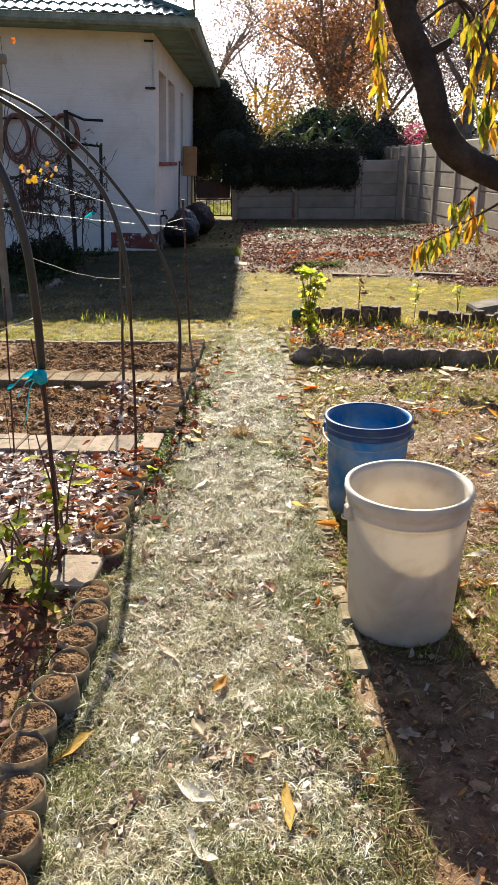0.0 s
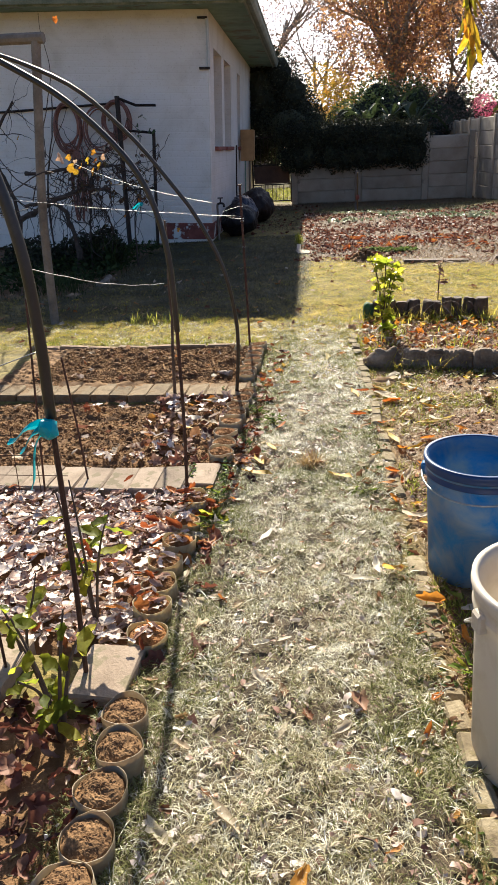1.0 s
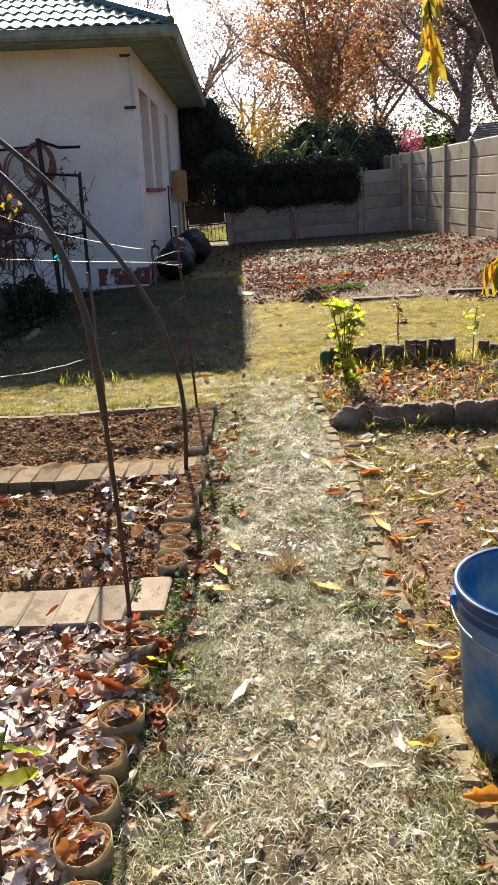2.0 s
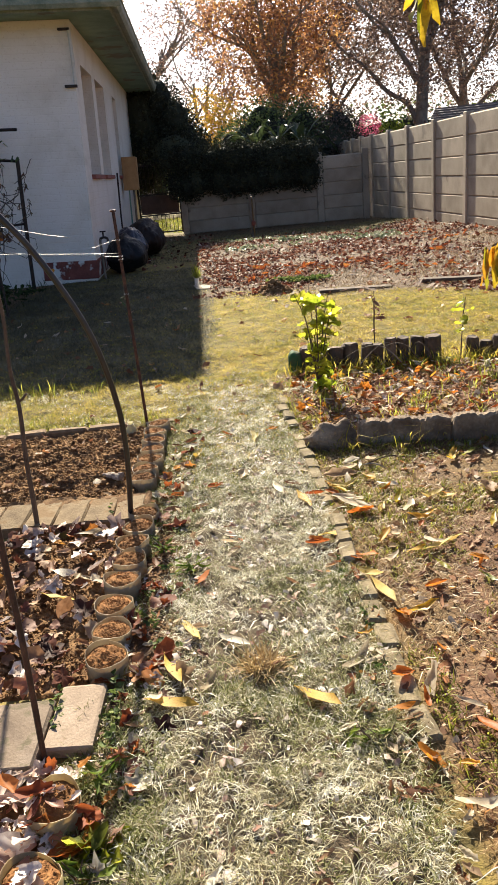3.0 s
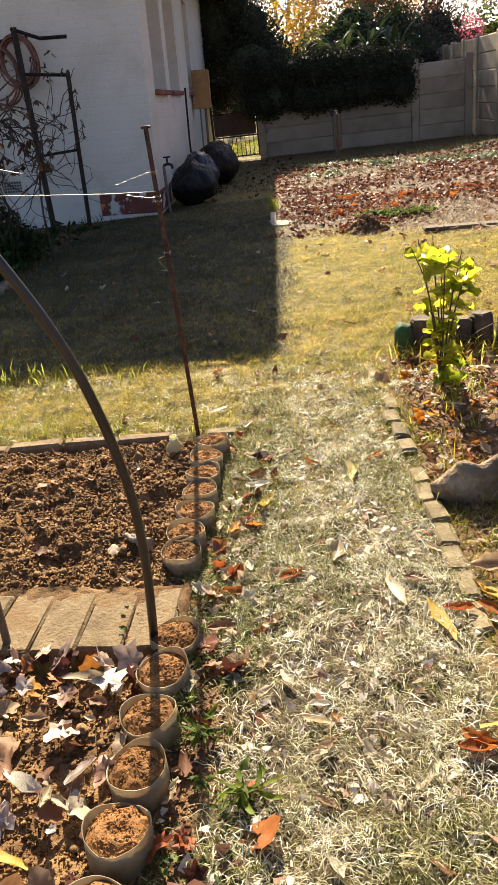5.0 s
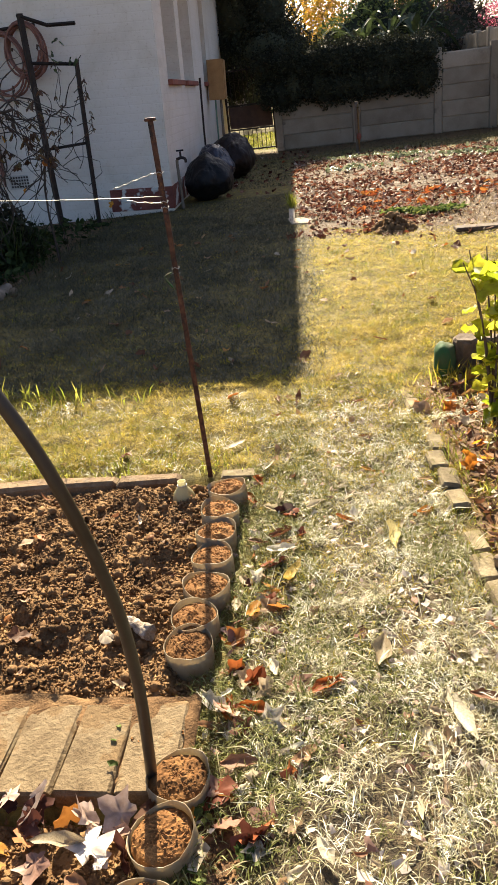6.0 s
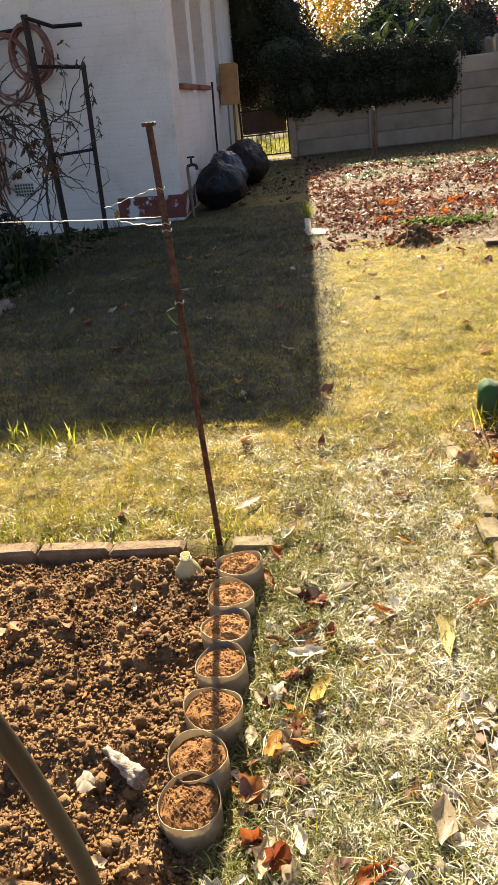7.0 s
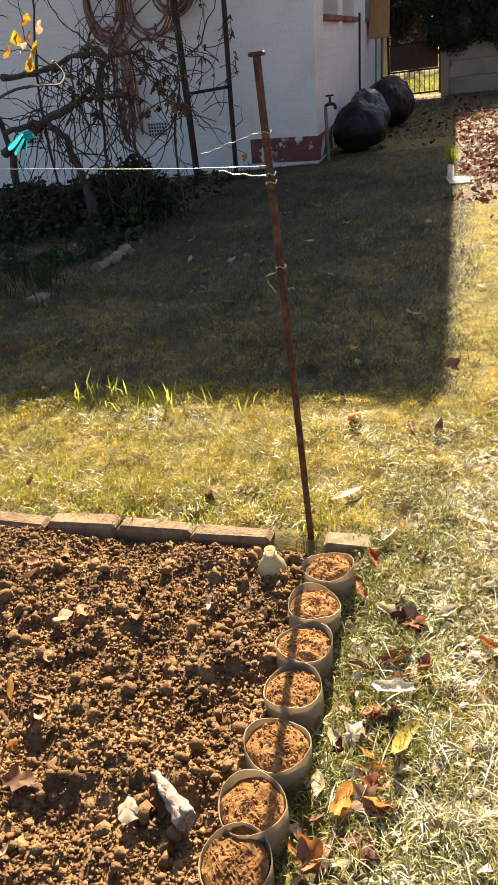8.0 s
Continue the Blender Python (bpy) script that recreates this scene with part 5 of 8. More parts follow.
def build_stakes():
    post = thing("metal_post", (-0.443, 5.415, 0), "leaning rusty red metal garden post", "post")
    top = Vector((-0.024, 0.035, 1.05))
    axis_ = top.normalized()
    bm = bmesh.new()
    # an angle-iron section swept up the post
    sec = [(-0.007, -0.006), (0.008, -0.007), (0.008, -0.004), (-0.004, -0.003), (-0.004, 0.008), (-0.007, 0.008)]
    loops = [[bm.verts.new(axis_ * (s * 1.052) + Vector((x, y, 0)) + Vector((0, 0, -0.1 if s == 0 else 0))) for x, y in sec] for s in (0, 0.33, 0.66, 1.0)]
    for p, q in zip(loops, loops[1:]):
        for k in range(6):
            bm.faces.new((p[k], p[(k + 1) % 6], q[(k + 1) % 6], q[k]))
    bm.faces.new(loops[0])
    bm.faces.new(loops[-1])
    part("shaft", bm, M_RUST, post)
    b = add_box(bmesh.new(), top.x - 0.015, top.x + 0.014, top.y - 0.010, top.y + 0.010, top.z - 0.002, top.z + 0.006, 0.002)
    part("cap", b, M_RUST, post, "bent flat top")
    for z in (0.845, 0.83, 0.92, 0.665):
        c = axis_ * z
        ring = [(c.x + 0.0105 * math.cos(q), c.y + 0.0105 * math.sin(q), c.z + 0.003 * math.sin(3 * q)) for q in [2 * math.pi * k / 12 for k in range(13)]]
        part("wire_tie", tube(ring, 0.0013, 5, False), M_WIRE, post)
    b = tube(smooth_path([(axis_ * 0.655 + Vector((-0.01, -0.015, 0)))[:], (axis_ * 0.64 + Vector((-0.03, -0.02, 0.005)))[:], (axis_ * 0.615 + Vector((-0.012, -0.02, 0)))[:]], 4), 0.003, 5)
    part("string", b, M_GREEN_PLASTIC, post)
    # the stick with a side twig
    st = thing("garden_stick", (-0.705, 4.235, 0), "thin dead stick with a side twig stuck in soil", "stick")
    pts = smooth_path([(0.0, 0, -0.1), (0.008, 0.004, 0.12), (0.016, -0.004, 0.30), (0.026, 0.004, 0.48), (0.022, 0, 0.62), (0.034, 0.004, 0.80), (0.03, 0, 0.95)], 4)
    part("stem", tube(pts, [0.010 - 0.005 * k / len(pts) for k in range(len(pts))], 7), M_STICK, st)
    part("twig", tube([(0.026, 0.004, 0.50), (0.045, 0, 0.512), (0.062, -0.004, 0.530)], [0.005, 0.0045, 0.004], 6), M_STICK, st)
    # thin sticks at the far left of the second bed
    for x, y, dx, h in ((-0.95, 3.0, 0.05, 0.8), (-0.80, 3.12, -0.05, 0.55), (-0.62, 1.95, -0.01, 0.3)):
        st = thing("garden_stick", (x, y, 0), "thin rusty rod leaning in the bed", "stick")
        part("stem", tube([(0, 0, -0.08), (dx * 0.5 + 0.004, 0, h * 0.5), (dx, 0.01, h)], 0.004, 6), M_ROD, st)


def build_mesh_panel():
    """A scrap of welded wire mesh standing at the end of the paving blocks."""
    pan = thing("wire_mesh", (-0.97, 3.0, 0), "small rusty welded wire mesh panel", "wire mesh")
    for k in range(6):
        part("wire", tube([(-0.35 + k * 0.09, 0, -0.03), (-0.35 + k * 0.09, 0.01, 0.30)], 0.0018, 5), M_ROD, pan)
    for k in range(4):
        part("wire", tube([(-0.38, 0.004, 0.02 + k * 0.085), (0.13, 0.004, 0.02 + k * 0.085)], 0.0018, 5), M_ROD, pan)


build_dividers()
build_edging()
build_soil()
build_collars()
build_bucket("bucket", (0.684, 1.800, 0.0), 0.172, 0.154, 0.445, M_WHITE_BUCKET, "large milky white plastic bucket on bare soil", 196, 0.30, M_WHITE_BUCKET)
build_bucket("bucket", (0.645, 2.575, 0.002), 0.160, 0.140, 0.385, M_BLUE_BUCKET, "scuffed blue plastic bucket on bare soil", -14, 0.06, M_BLUE_RIM)
build_hoop(1.95, [(-0.405, 0.0), (-0.393, 0.36), (-0.392, 0.73), (-0.39, 0.90), (-0.402, 1.10), (-0.45, 1.29), (-0.56, 1.47), (-0.75, 1.64), (-1.0, 1.76)], -1.4, 1.83, 0.72, "black pipe hoop slipped over a thin rod")
build_hoop(3.08, [(-0.385, 0.0), (-0.374, 0.4), (-0.372, 0.7), (-0.387, 0.97), (-0.460, 1.196), (-0.63, 1.39), (-0.81, 1.52), (-1.05, 1.63)], -1.45, 1.70, 0.62, "black pipe hoop slipped over a thin rod", r=0.0105)
build_hoop(4.255, [(-0.366, 0.0), (-0.353, 0.10), (-0.337, 0.26), (-0.333, 0.40), (-0.341, 0.50), (-0.356, 0.60), (-0.379, 0.70), (-0.41, 0.79), (-0.446, 0.87), (-0.495, 0.965), (-0.57, 1.08), (-0.80, 1.37), (-1.10, 1.61)], -1.6, 1.76, -0.05, "black pipe hoop arching over the bed", lean=-0.1, r=0.0098)
build_ribbon((-0.394, 1.93, 0.71), 2, 0.14)
build_ribbon((-1.235, 5.83, 0.935), 5, 0.085)
build_wire("wire", (-0.46, 5.44, 0.858), (-2.6, 4.95, 1.17), 0.03, "galvanised wire strung from the post", seed=1)
build_wire("wire", (-0.46, 5.44, 0.842), (-0.56, 5.42, 0.862), 0.004, "loose galvanised wire end", 0.001, 0.004, 2)
build_wire("wire", (-0.46, 5.445, 0.925), (-0.585, 5.40, 0.895), 0.0, "loose galvanised wire end", 0.001, 0.004, 3)
build_wire("wire", (-0.40, 1.94, 1.06), (-0.405, 3.08, 0.83), 0.02, "galvanised wire strung between the hoops", 0.001, 0.003, 4)
build_wire("wire", (-0.395, 1.95, 0.88), (-0.9, 1.7, 0.80), 0.02, "galvanised wire strung between the hoops", 0.0012, 0.004, 5)
build_wire("wire", (-0.42, 4.26, 1.02), (-1.9, 6.4, 1.22), 0.03, "galvanised wire strung between the hoops", 0.001, 0.004, 6)
build_stakes()
build_mesh_panel()


# ---- plants ----
def aim(direction, up_hint, r):
    """A turn that lays a leaf's length along direction."""
    d = Vector(direction).normalized()
    s = d.cross(Vector(up_hint))
    s = s.normalized() if s.length > 1e-4 else Vector((1, 0, 0))
    n = s.cross(d)
    return np.array([[d.x, s.x, n.x], [d.y, s.y, n.y], [d.z, s.z, n.z]])


def leaf_part(name, parent, items, shapes, material, seed):
    """Leaves of one plant: items are (base point, direction, size)."""
    r = rng(seed)
    pts, mats, sizes = [], [], []
    for p, d, s in items:
        R = aim(d, (r.normal() * 0.3, r.normal() * 0.3, 1), r)
        mats.append(R * s)
        pts.append(np.array(p) + np.array(Vector(d).normalized()) * s * 0.5)
    return scatter(name, shapes, np.array(pts), (1, 1), 0, material, "", "", seed, parent, np.array(mats))


def build_plant(name, at, height, stems, leaf, n, material, label, seed, spread_=0.12, low=0.25, shapes=None, stem_r=0.006, lean=(0, 0)):
    r = random.Random(seed)
    pl = thing(name, at, label, "plant")
    items = []
    for s in range(stems):
        a = r.uniform(0, 6.28)
        reach = spread_ * r.uniform(0.3, 1.0)
        h = height * r.uniform(0.8, 1.0)
        pts = smooth_path([(0, 0, -0.03), (reach * 0.25 * math.cos(a) + lean[0] * 0.3, reach * 0.25 * math.sin(a), h * 0.4), (reach * 0.6 * math.cos(a) + r.uniform(-0.01, 0.01) + lean[0] * 0.7, reach * 0.6 * math.sin(a), h * 0.75), (reach * math.cos(a) + lean[0], reach * math.sin(a) + lean[1], h)], 5)
        part("stem", tube(pts, [stem_r * (1 - 0.65 * k / len(pts)) for k in range(len(pts))], 6), M_STICK, pl)
        for k in range(n // stems):
            t = r.uniform(low, 1.0)
            p = pts[min(int(t * (len(pts) - 1)), len(pts) - 1)]
            q = r.uniform(0, 6.28)
            items.append((p, (math.cos(q), math.sin(q), r.uniform(-0.75, 0.45)), leaf * r.uniform(0.55, 1.15)))
    leaf_part("leaves", pl, items, shapes or OVATE, material, seed)
    return pl


def limb_tree(r, start, direction, length, radius, depth, out, tips, bend=0.35, kids=(2, 4)):
    """Tapered limbs that fork; collects (points, radii) and tip places."""
    pts, d, p = [Vector(start)], Vector(direction).normalized(), Vector(start)
    n = 5
    for k in range(n):
        d = (d + Vector((r.uniform(-bend, bend), r.uniform(-bend, bend), r.uniform(-bend * 0.5, bend * 0.8))) * 0.5).normalized()
        p = p + d * length / n
        pts.append(p.copy())
    radii = [radius * (1 - 0.5 * k / n) for k in range(n + 1)]
    out.append((pts, radii))
    if depth == 0:
        tips.extend(pts[2:])
        return
    tips.extend(pts[4:])
    for k in range(r.randint(*kids)):
        i = r.randint(2, n)
        a = r.uniform(0, 6.28)
        side = Vector((math.cos(a), math.sin(a), r.uniform(0.0, 0.7)))
        limb_tree(r, pts[i], (d * 0.7 + side * 0.8), length * r.uniform(0.55, 0.8), radii[i] * 0.65, depth - 1, out, tips, bend, kids)


def joined_tubes(runs, sides=6):
    bm = bmesh.new()
    for pts, radii in runs:
        merge(bm, tube(pts, radii, sides if radii[0] > 0.02 else 4))
    return bm


def build_tree(name, at, trunk_h, trunk_r, limb_len, depth, leaf_size, per_tip, cloud, material, bark, label, seed, lean=(0, 0), kids=(2, 4), limbs=5, crown=None):
    r = random.Random(seed)
    tree = thing(name, at, label, "tree")
    tr = smooth_path([(0, 0, -0.2), (lean[0] * 0.3, lean[1] * 0.3, trunk_h * 0.4), (lean[0], lean[1], trunk_h)], 6)
    part("trunk", tube(tr, [trunk_r * (1.25 - 0.55 * k / len(tr)) for k in range(len(tr))], 12), bark, tree, smooth=True)
    runs, tips = [], []
    for k in range(limbs):
        a = 2 * math.pi * k / limbs + r.uniform(-0.4, 0.4)
        s = tr[-1 - r.randint(0, len(tr) // 3)]
        limb_tree(r, s, (math.cos(a) * 0.8, math.sin(a) * 0.8, r.uniform(0.6, 1.3)), limb_len * r.uniform(0.8, 1.15), trunk_r * 0.55, depth, runs, tips, 0.4, kids)
    part("branchwork", joined_tubes(runs), bark, tree)["kind"] = "stuff"
    g = rng(seed)
    tips = np.array([list(t) for t in tips])
    base = np.repeat(tips, per_tip, axis=0)
    pts = base + g.normal(0, cloud, base.shape)
    if crown is not None:
        c, rad, count, per = crown
        d = g.normal(size=(count, 3))
        d = d / np.linalg.norm(d, axis=1)[:, None] * g.random((count, 1)) ** 0.45
        centres = np.array(c) + d * np.array(rad)
        extra = np.repeat(centres, per, axis=0)
        pts = np.concatenate([pts, extra + g.normal(0, 0.21, extra.shape)])
    scatter("crown", SIMPLE, pts, (leaf_size * 0.6, leaf_size * 1.25), 1.2, material, "", "", seed, tree)
    return tree


def build_mass(name, boxes, n, size, material, label, category, seed, core=True, as_child=None):
    """A dense leafy mass: blobs (centre, radii) covered with leaves, uneven outline, a solid dark core for its shade.
    """
    g = rng(seed)
    ob = thing(name, (0, 0, 0), label, category)
    pts = []
    vol = np.array([b[1][0] * b[1][1] + b[1][1] * b[1][2] + b[1][0] * b[1][2] for b in boxes])
    for (c, rad), share in zip(boxes, vol / vol.sum()):
        k = int(n * share)
        d = g.normal(size=(k, 3))
        d /= np.linalg.norm(d, axis=1)[:, None]
        shell = 0.62 + 0.46 * g.random(k) ** 0.6 + 0.10 * np.sin(d[:, 0] * 9 + c[0]) * np.sin(d[:, 2] * 8 + c[1])
        p = np.array(c) + d * np.array(rad) * shell[:, None]
        pts.append(p[p[:, 2] > 0.02])
    scatter("foliage", SIMPLE, np.concatenate(pts), (size * 0.6, size * 1.3), 1.3, material, "", "", seed, ob)
    # solid near-black lumps paint the shade inside the foliage
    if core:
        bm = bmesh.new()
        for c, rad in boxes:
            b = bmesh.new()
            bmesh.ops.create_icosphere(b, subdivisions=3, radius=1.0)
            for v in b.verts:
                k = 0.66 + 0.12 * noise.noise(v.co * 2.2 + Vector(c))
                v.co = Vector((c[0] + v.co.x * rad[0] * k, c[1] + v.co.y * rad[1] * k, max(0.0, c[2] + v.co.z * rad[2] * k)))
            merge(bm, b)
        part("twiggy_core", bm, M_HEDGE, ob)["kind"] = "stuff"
    return ob


def build_vine():
    """Dormant grape vine over wires and posts in front of the house."""
    r = random.Random(31)
    vine = thing("grape_vine", (0, 0, 0), "dormant grape vine with a few yellow leaves", "vine")
    runs, tips = [], []
    trunks = [(((-3.02, 9.0, -0.1), (-2.94, 9.0, 0.24), (-2.98, 9.0, 0.47), (-3.06, 9.0, 0.72), (-3.22, 9.0, 0.80), (-3.5, 9.0, 0.78)), 0.038, 20),
              (((-3.6, 9.05, 0.62), (-3.30, 9.02, 0.75), (-3.11, 9.0, 0.84), (-2.88, 9.0, 0.91), (-2.68, 9.0, 0.93), (-2.47, 9.0, 0.90)), 0.036, 30),
              (((-2.68, 9.0, 0.92), (-2.665, 9.0, 1.07), (-2.55, 9.0, 1.16), (-2.30, 9.0, 1.17)), 0.024, 28),
              (((-3.5, 9.1, 1.12), (-3.1, 9.05, 1.14), (-2.8, 9.0, 1.20), (-2.55, 9.0, 1.15)), 0.022, 28)]
    canes = [(((-2.83, 9.1, -0.05), (-2.80, 9.1, 0.46), (-2.73, 9.05, 0.86), (-2.72, 9.0, 1.08)), 0.013, 14),
             (((-2.60, 9.3, -0.05), (-2.55, 9.2, 0.4), (-2.62, 9.1, 0.7), (-2.80, 9.0, 0.90)), 0.012, 10),
             (((-2.33, 9.3, -0.05), (-2.28, 9.2, 0.58), (-2.15, 9.1, 0.9), (-2.10, 9.0, 1.05)), 0.011, 14),
             (((-3.9, 9.4, -0.1), (-3.8, 9.4, 0.7), (-3.95, 9.3, 1.4), (-3.6, 9.3, 1.9)), 0.030, 20),
             (((-3.35, 9.3, -0.1), (-3.30, 9.2, 0.9), (-3.12, 9.1, 1.5), (-3.05, 9.1, 1.95)), 0.012, 5)]
    for t, rad, kids in trunks + canes:
        pts = smooth_path(t, 6)
        pts = [p + Vector((r.uniform(-1, 1), r.uniform(-1, 1), r.uniform(-1, 1))) * rad * 0.35 for p in pts]
        runs.append((pts, [rad * (1 - 0.55 * k / len(pts)) * r.uniform(0.8, 1.25) for k in range(len(pts))]))
        for k in range(int(kids * 1.05)):
            p = pts[r.randrange(len(pts) // 3, len(pts))]
            q = [Vector(p)]
            d = Vector((r.uniform(-0.7, 0.7), r.uniform(-0.4, 0.4), r.choice((-1, -1, 1)) * r.uniform(0.3, 1.0))).normalized()
            for s in range(8):
                d = (d + Vector((r.uniform(-0.55, 0.55), r.uniform(-0.4, 0.4), r.uniform(-0.5, 0.35)))).normalized()
                nxt = q[-1] + d * r.uniform(0.04, 0.10)
                nxt.z = max(nxt.z, 0.03)
                nxt.y = min(nxt.y, 11.2)
                q.append(nxt)
            rr = r.uniform(0.003, 0.0065)
            line = [v for a, b in zip(q, q[1:]) for v in (a, (a + b) / 2 + Vector((r.uniform(-1, 1), 0, r.uniform(-1, 1))) * 0.006)] + [q[-1]]
            runs.append((line, [rr * (1 - 0.6 * s / len(line)) * r.uniform(0.75, 1.3) for s in range(len(line))]))
            tips.append(q[-1])
            tips.append(q[4])
    part("vine_wood", joined_tubes(runs, 7), M_VINE, vine)["kind"] = "stuff"
    leaf_part("withered_leaves", vine, [(t, (r.uniform(-1, 1), r.uniform(-1, 1), -1.0), r.uniform(0.03, 0.065)) for t in tips if 0.8 < t.z < 1.3 and t.x > -2.95 and r.random() < 0.9 for k in range(5)], CURLED + PALMATE[:3], M_VINE_DRY, 5)
    leaf_part("yellow_leaves", vine, [(t, (r.uniform(-0.6, 0.6), -0.5, -0.8), r.uniform(0.05, 0.075)) for t in tips if r.random() < 0.03], LOBES, M_VINE_LEAF, 6)
    # a younger vine trained up the hoops near the wires
    young = thing("grape_vine", (0, 0, 0), "thin young vine canes tied to the wires", "vine")
    runs, tips = [], []
    for k in range(9):
        q = [Vector((r.uniform(-2.6, -1.5), r.uniform(6.2, 7.4), r.uniform(0.8, 1.3)))]
        d = Vector((r.uniform(-1, 0.6), r.uniform(-0.3, 0.3), r.uniform(-0.2, 0.8))).normalized()
        for s in range(9):
            d = (d + Vector((r.uniform(-0.4, 0.4), r.uniform(-0.3, 0.3), r.uniform(-0.4, 0.4)))).normalized()
            nxt = q[-1] + d * 0.11
            nxt.x = min(nxt.x, -1.08)
            nxt.z = max(nxt.z, 0.5)
            q.append(nxt)
        line = smooth_path(q, 3)
        runs.append((line, [0.0055 * (1 - 0.7 * s / len(line)) for s in range(len(line))]))
        tips.append(q[6])
    part("vine_wood", joined_tubes(runs, 6), M_VINE, young)["kind"] = "stuff"
    spots = [(-1.97, 7.15, 1.27), (-1.93, 7.12, 1.22), (-2.02, 7.2, 1.18), (-1.90, 7.1, 1.29), (-2.12, 7.2, 1.22), (-2.35, 7.7, 1.25), (-2.45, 7.8, 1.31), (-2.4, 7.75, 1.18), (-1.26, 4.45, 1.30), (-1.22, 4.47, 1.24), (-2.0, 7.2, 1.33), (-2.05, 7.15, 1.27), (-2.3, 7.4, 2.4), (-2.5, 7.5, 2.05), (-2.6, 7.6, 1.9)]
    leaf_part("yellow_leaves", young, [(s, (r.uniform(-0.5, 0.5), -0.4, -0.8), r.uniform(0.06, 0.085)) for s in spots], LOBES, M_VINE_LEAF, 8)


def build_pergola():
    pg = thing("pergola", (-2.17, 6.2, 0), "grey rough timber pergola post and beam", "pergola")
    part("post", tube(smooth_path([(0.0, 0, -0.3), (0.03, 0, 0.8), (0.10, 0.01, 1.5), (0.17, 0, 2.06)], 4), 0.034, 10), M_WOOD_GREY, pg)
    part("beam", tube([(-2.4, 0.0, 2.08), (-1.0, 0.02, 2.10), (0.23, 0.0, 2.07)], 0.038, 10), M_WOOD_GREY, pg)
    part("post", tube(smooth_path([(-2.0, 0, -0.3), (-2.02, 0, 1.0), (-2.0, 0, 2.06)], 4), 0.034, 10), M_WOOD_GREY, pg)


def build_trellis():
    fr = thing("steel_frame", (0, 11.3, 0), "dark rusty steel frame standing near the wall", "frame")
    part("upright", tube([(-3.01, 0, -0.1), (-2.995, 0.0, 1.0), (-2.98, 0.0, 2.03)], 0.034, 4), M_DARK_IRON, fr)
    part("upright", tube([(-2.595, 0, -0.1), (-2.55, 0.0, 0.8), (-2.505, 0.0, 1.56)], 0.024, 4), M_DARK_IRON, fr)
    part("arm", tube([(-3.01, 0, 2.02), (-2.72, -0.02, 1.90), (-2.44, -0.02, 1.885)], 0.018, 4), M_DARK_IRON, fr)
    part("rung", tube([(-2.98, 0, 1.60), (-2.51, 0, 1.54)], 0.016, 4), M_DARK_IRON, fr)
    part("rung", tube([(-2.99, 0, 0.80), (-2.55, 0, 0.82)], 0.014, 4), M_DARK_IRON, fr)
    r = random.Random(3)
    cl = thing("climber", (0, 11.27, 0), "thin dry climber on the steel frame", "climber")
    runs, tips = [], []
    for k in range(30):
        q = [Vector((r.uniform(-3.0, -2.55), r.uniform(-0.03, 0.0), r.uniform(0.1, 1.3)))]
        d = Vector((r.uniform(-1, 1), 0, r.uniform(0.0, 1.0))).normalized()
        for s in range(6):
            d = (d + Vector((r.uniform(-0.6, 0.6), 0, r.uniform(-0.5, 0.5)))).normalized()
            n = q[-1] + d * 0.10
            n.x = min(max(n.x, -3.2), -2.45)
            n.z = min(n.z, 1.75)
            q.append(n)
        line = smooth_path(q, 3)
        runs.append((line, [0.0042 * (1 - 0.5 * s / len(line)) for s in range(len(line))]))
        tips += [q[-1], q[3]]
    leaf_part("dry_leaves", cl, [(t, (r.uniform(-1, 1), -0.3, -0.9), r.uniform(0.03, 0.06)) for t in tips for k in range(2) if t.z > 0.9], CURLED, M_VINE_DRY, 14)
    part("climber_wood", joined_tubes(runs, 5), M_VINE, cl)["kind"] = "stuff"
    items = [((r.uniform(-2.75, -2.45), -0.04, r.uniform(1.5, 1.78)), (r.uniform(-1, 1), -0.4, r.uniform(-0.8, 0.3)), r.uniform(0.06, 0.11)) for k in range(9)]
    leaf_part("leaves", cl, items, LOBES, M_SHRUB, 4)


def build_hoses():
    rail = single("hose_rail", from_bm("hose_rail", tube([(-4.9, 11.60, 1.93), (-3.0, 11.71, 1.97)], 0.018, 6), M_DARK_IRON), "dark rail fixed across the house wall", "rail")
    r = random.Random(8)
    for cx, cz, rx, rz_, loops in ((-3.835, 1.70, 0.185, 0.31, 10), (-3.36, 1.64, 0.22, 0.30, 4), (-3.10, 1.76, 0.19, 0.24, 8)):
        h = thing("garden_hose", (cx, 11.62, cz), "faded red garden hose coiled on the rail", "hose", "hoses on the rail")
        pts = []
        n = 26
        for k in range(loops * n):
            a = 2 * math.pi * k / n
            w = 1 + 0.10 * math.sin(k * 0.13 + cx) + 0.04 * math.sin(k * 0.51)
            pts.append((rx * w * math.cos(a), -0.05 - 0.045 * math.sin(k * 0.07), rz_ * (w * math.sin(a)) + (rz_ * (1 - w)) - 0.02 * (k // n % 3)))
        part("coil", tube(pts, 0.011, 6), M_HOSE, h, smooth=True)
    h = thing("garden_hose", (-3.68, 11.55, 1.12), "tangled hose bundle hanging below the coils", "hose", "hoses on the rail")
    for k in range(7):
        x = r.uniform(-0.15, 0.15)
        pts = smooth_path([(x * 0.5, 0, 0.3), (x + r.uniform(-0.05, 0.05), 0.01, 0.05), (x * 1.3, -0.01, -0.3), (x + r.uniform(-0.1, 0.1), 0, -0.55 - r.uniform(0, 0.2)), (x * 0.3, 0.01, -0.25), (x * 0.6, 0, 0.25)], 6)
        part("loop", tube(pts, 0.011, 6), M_HOSE, h, smooth=True)


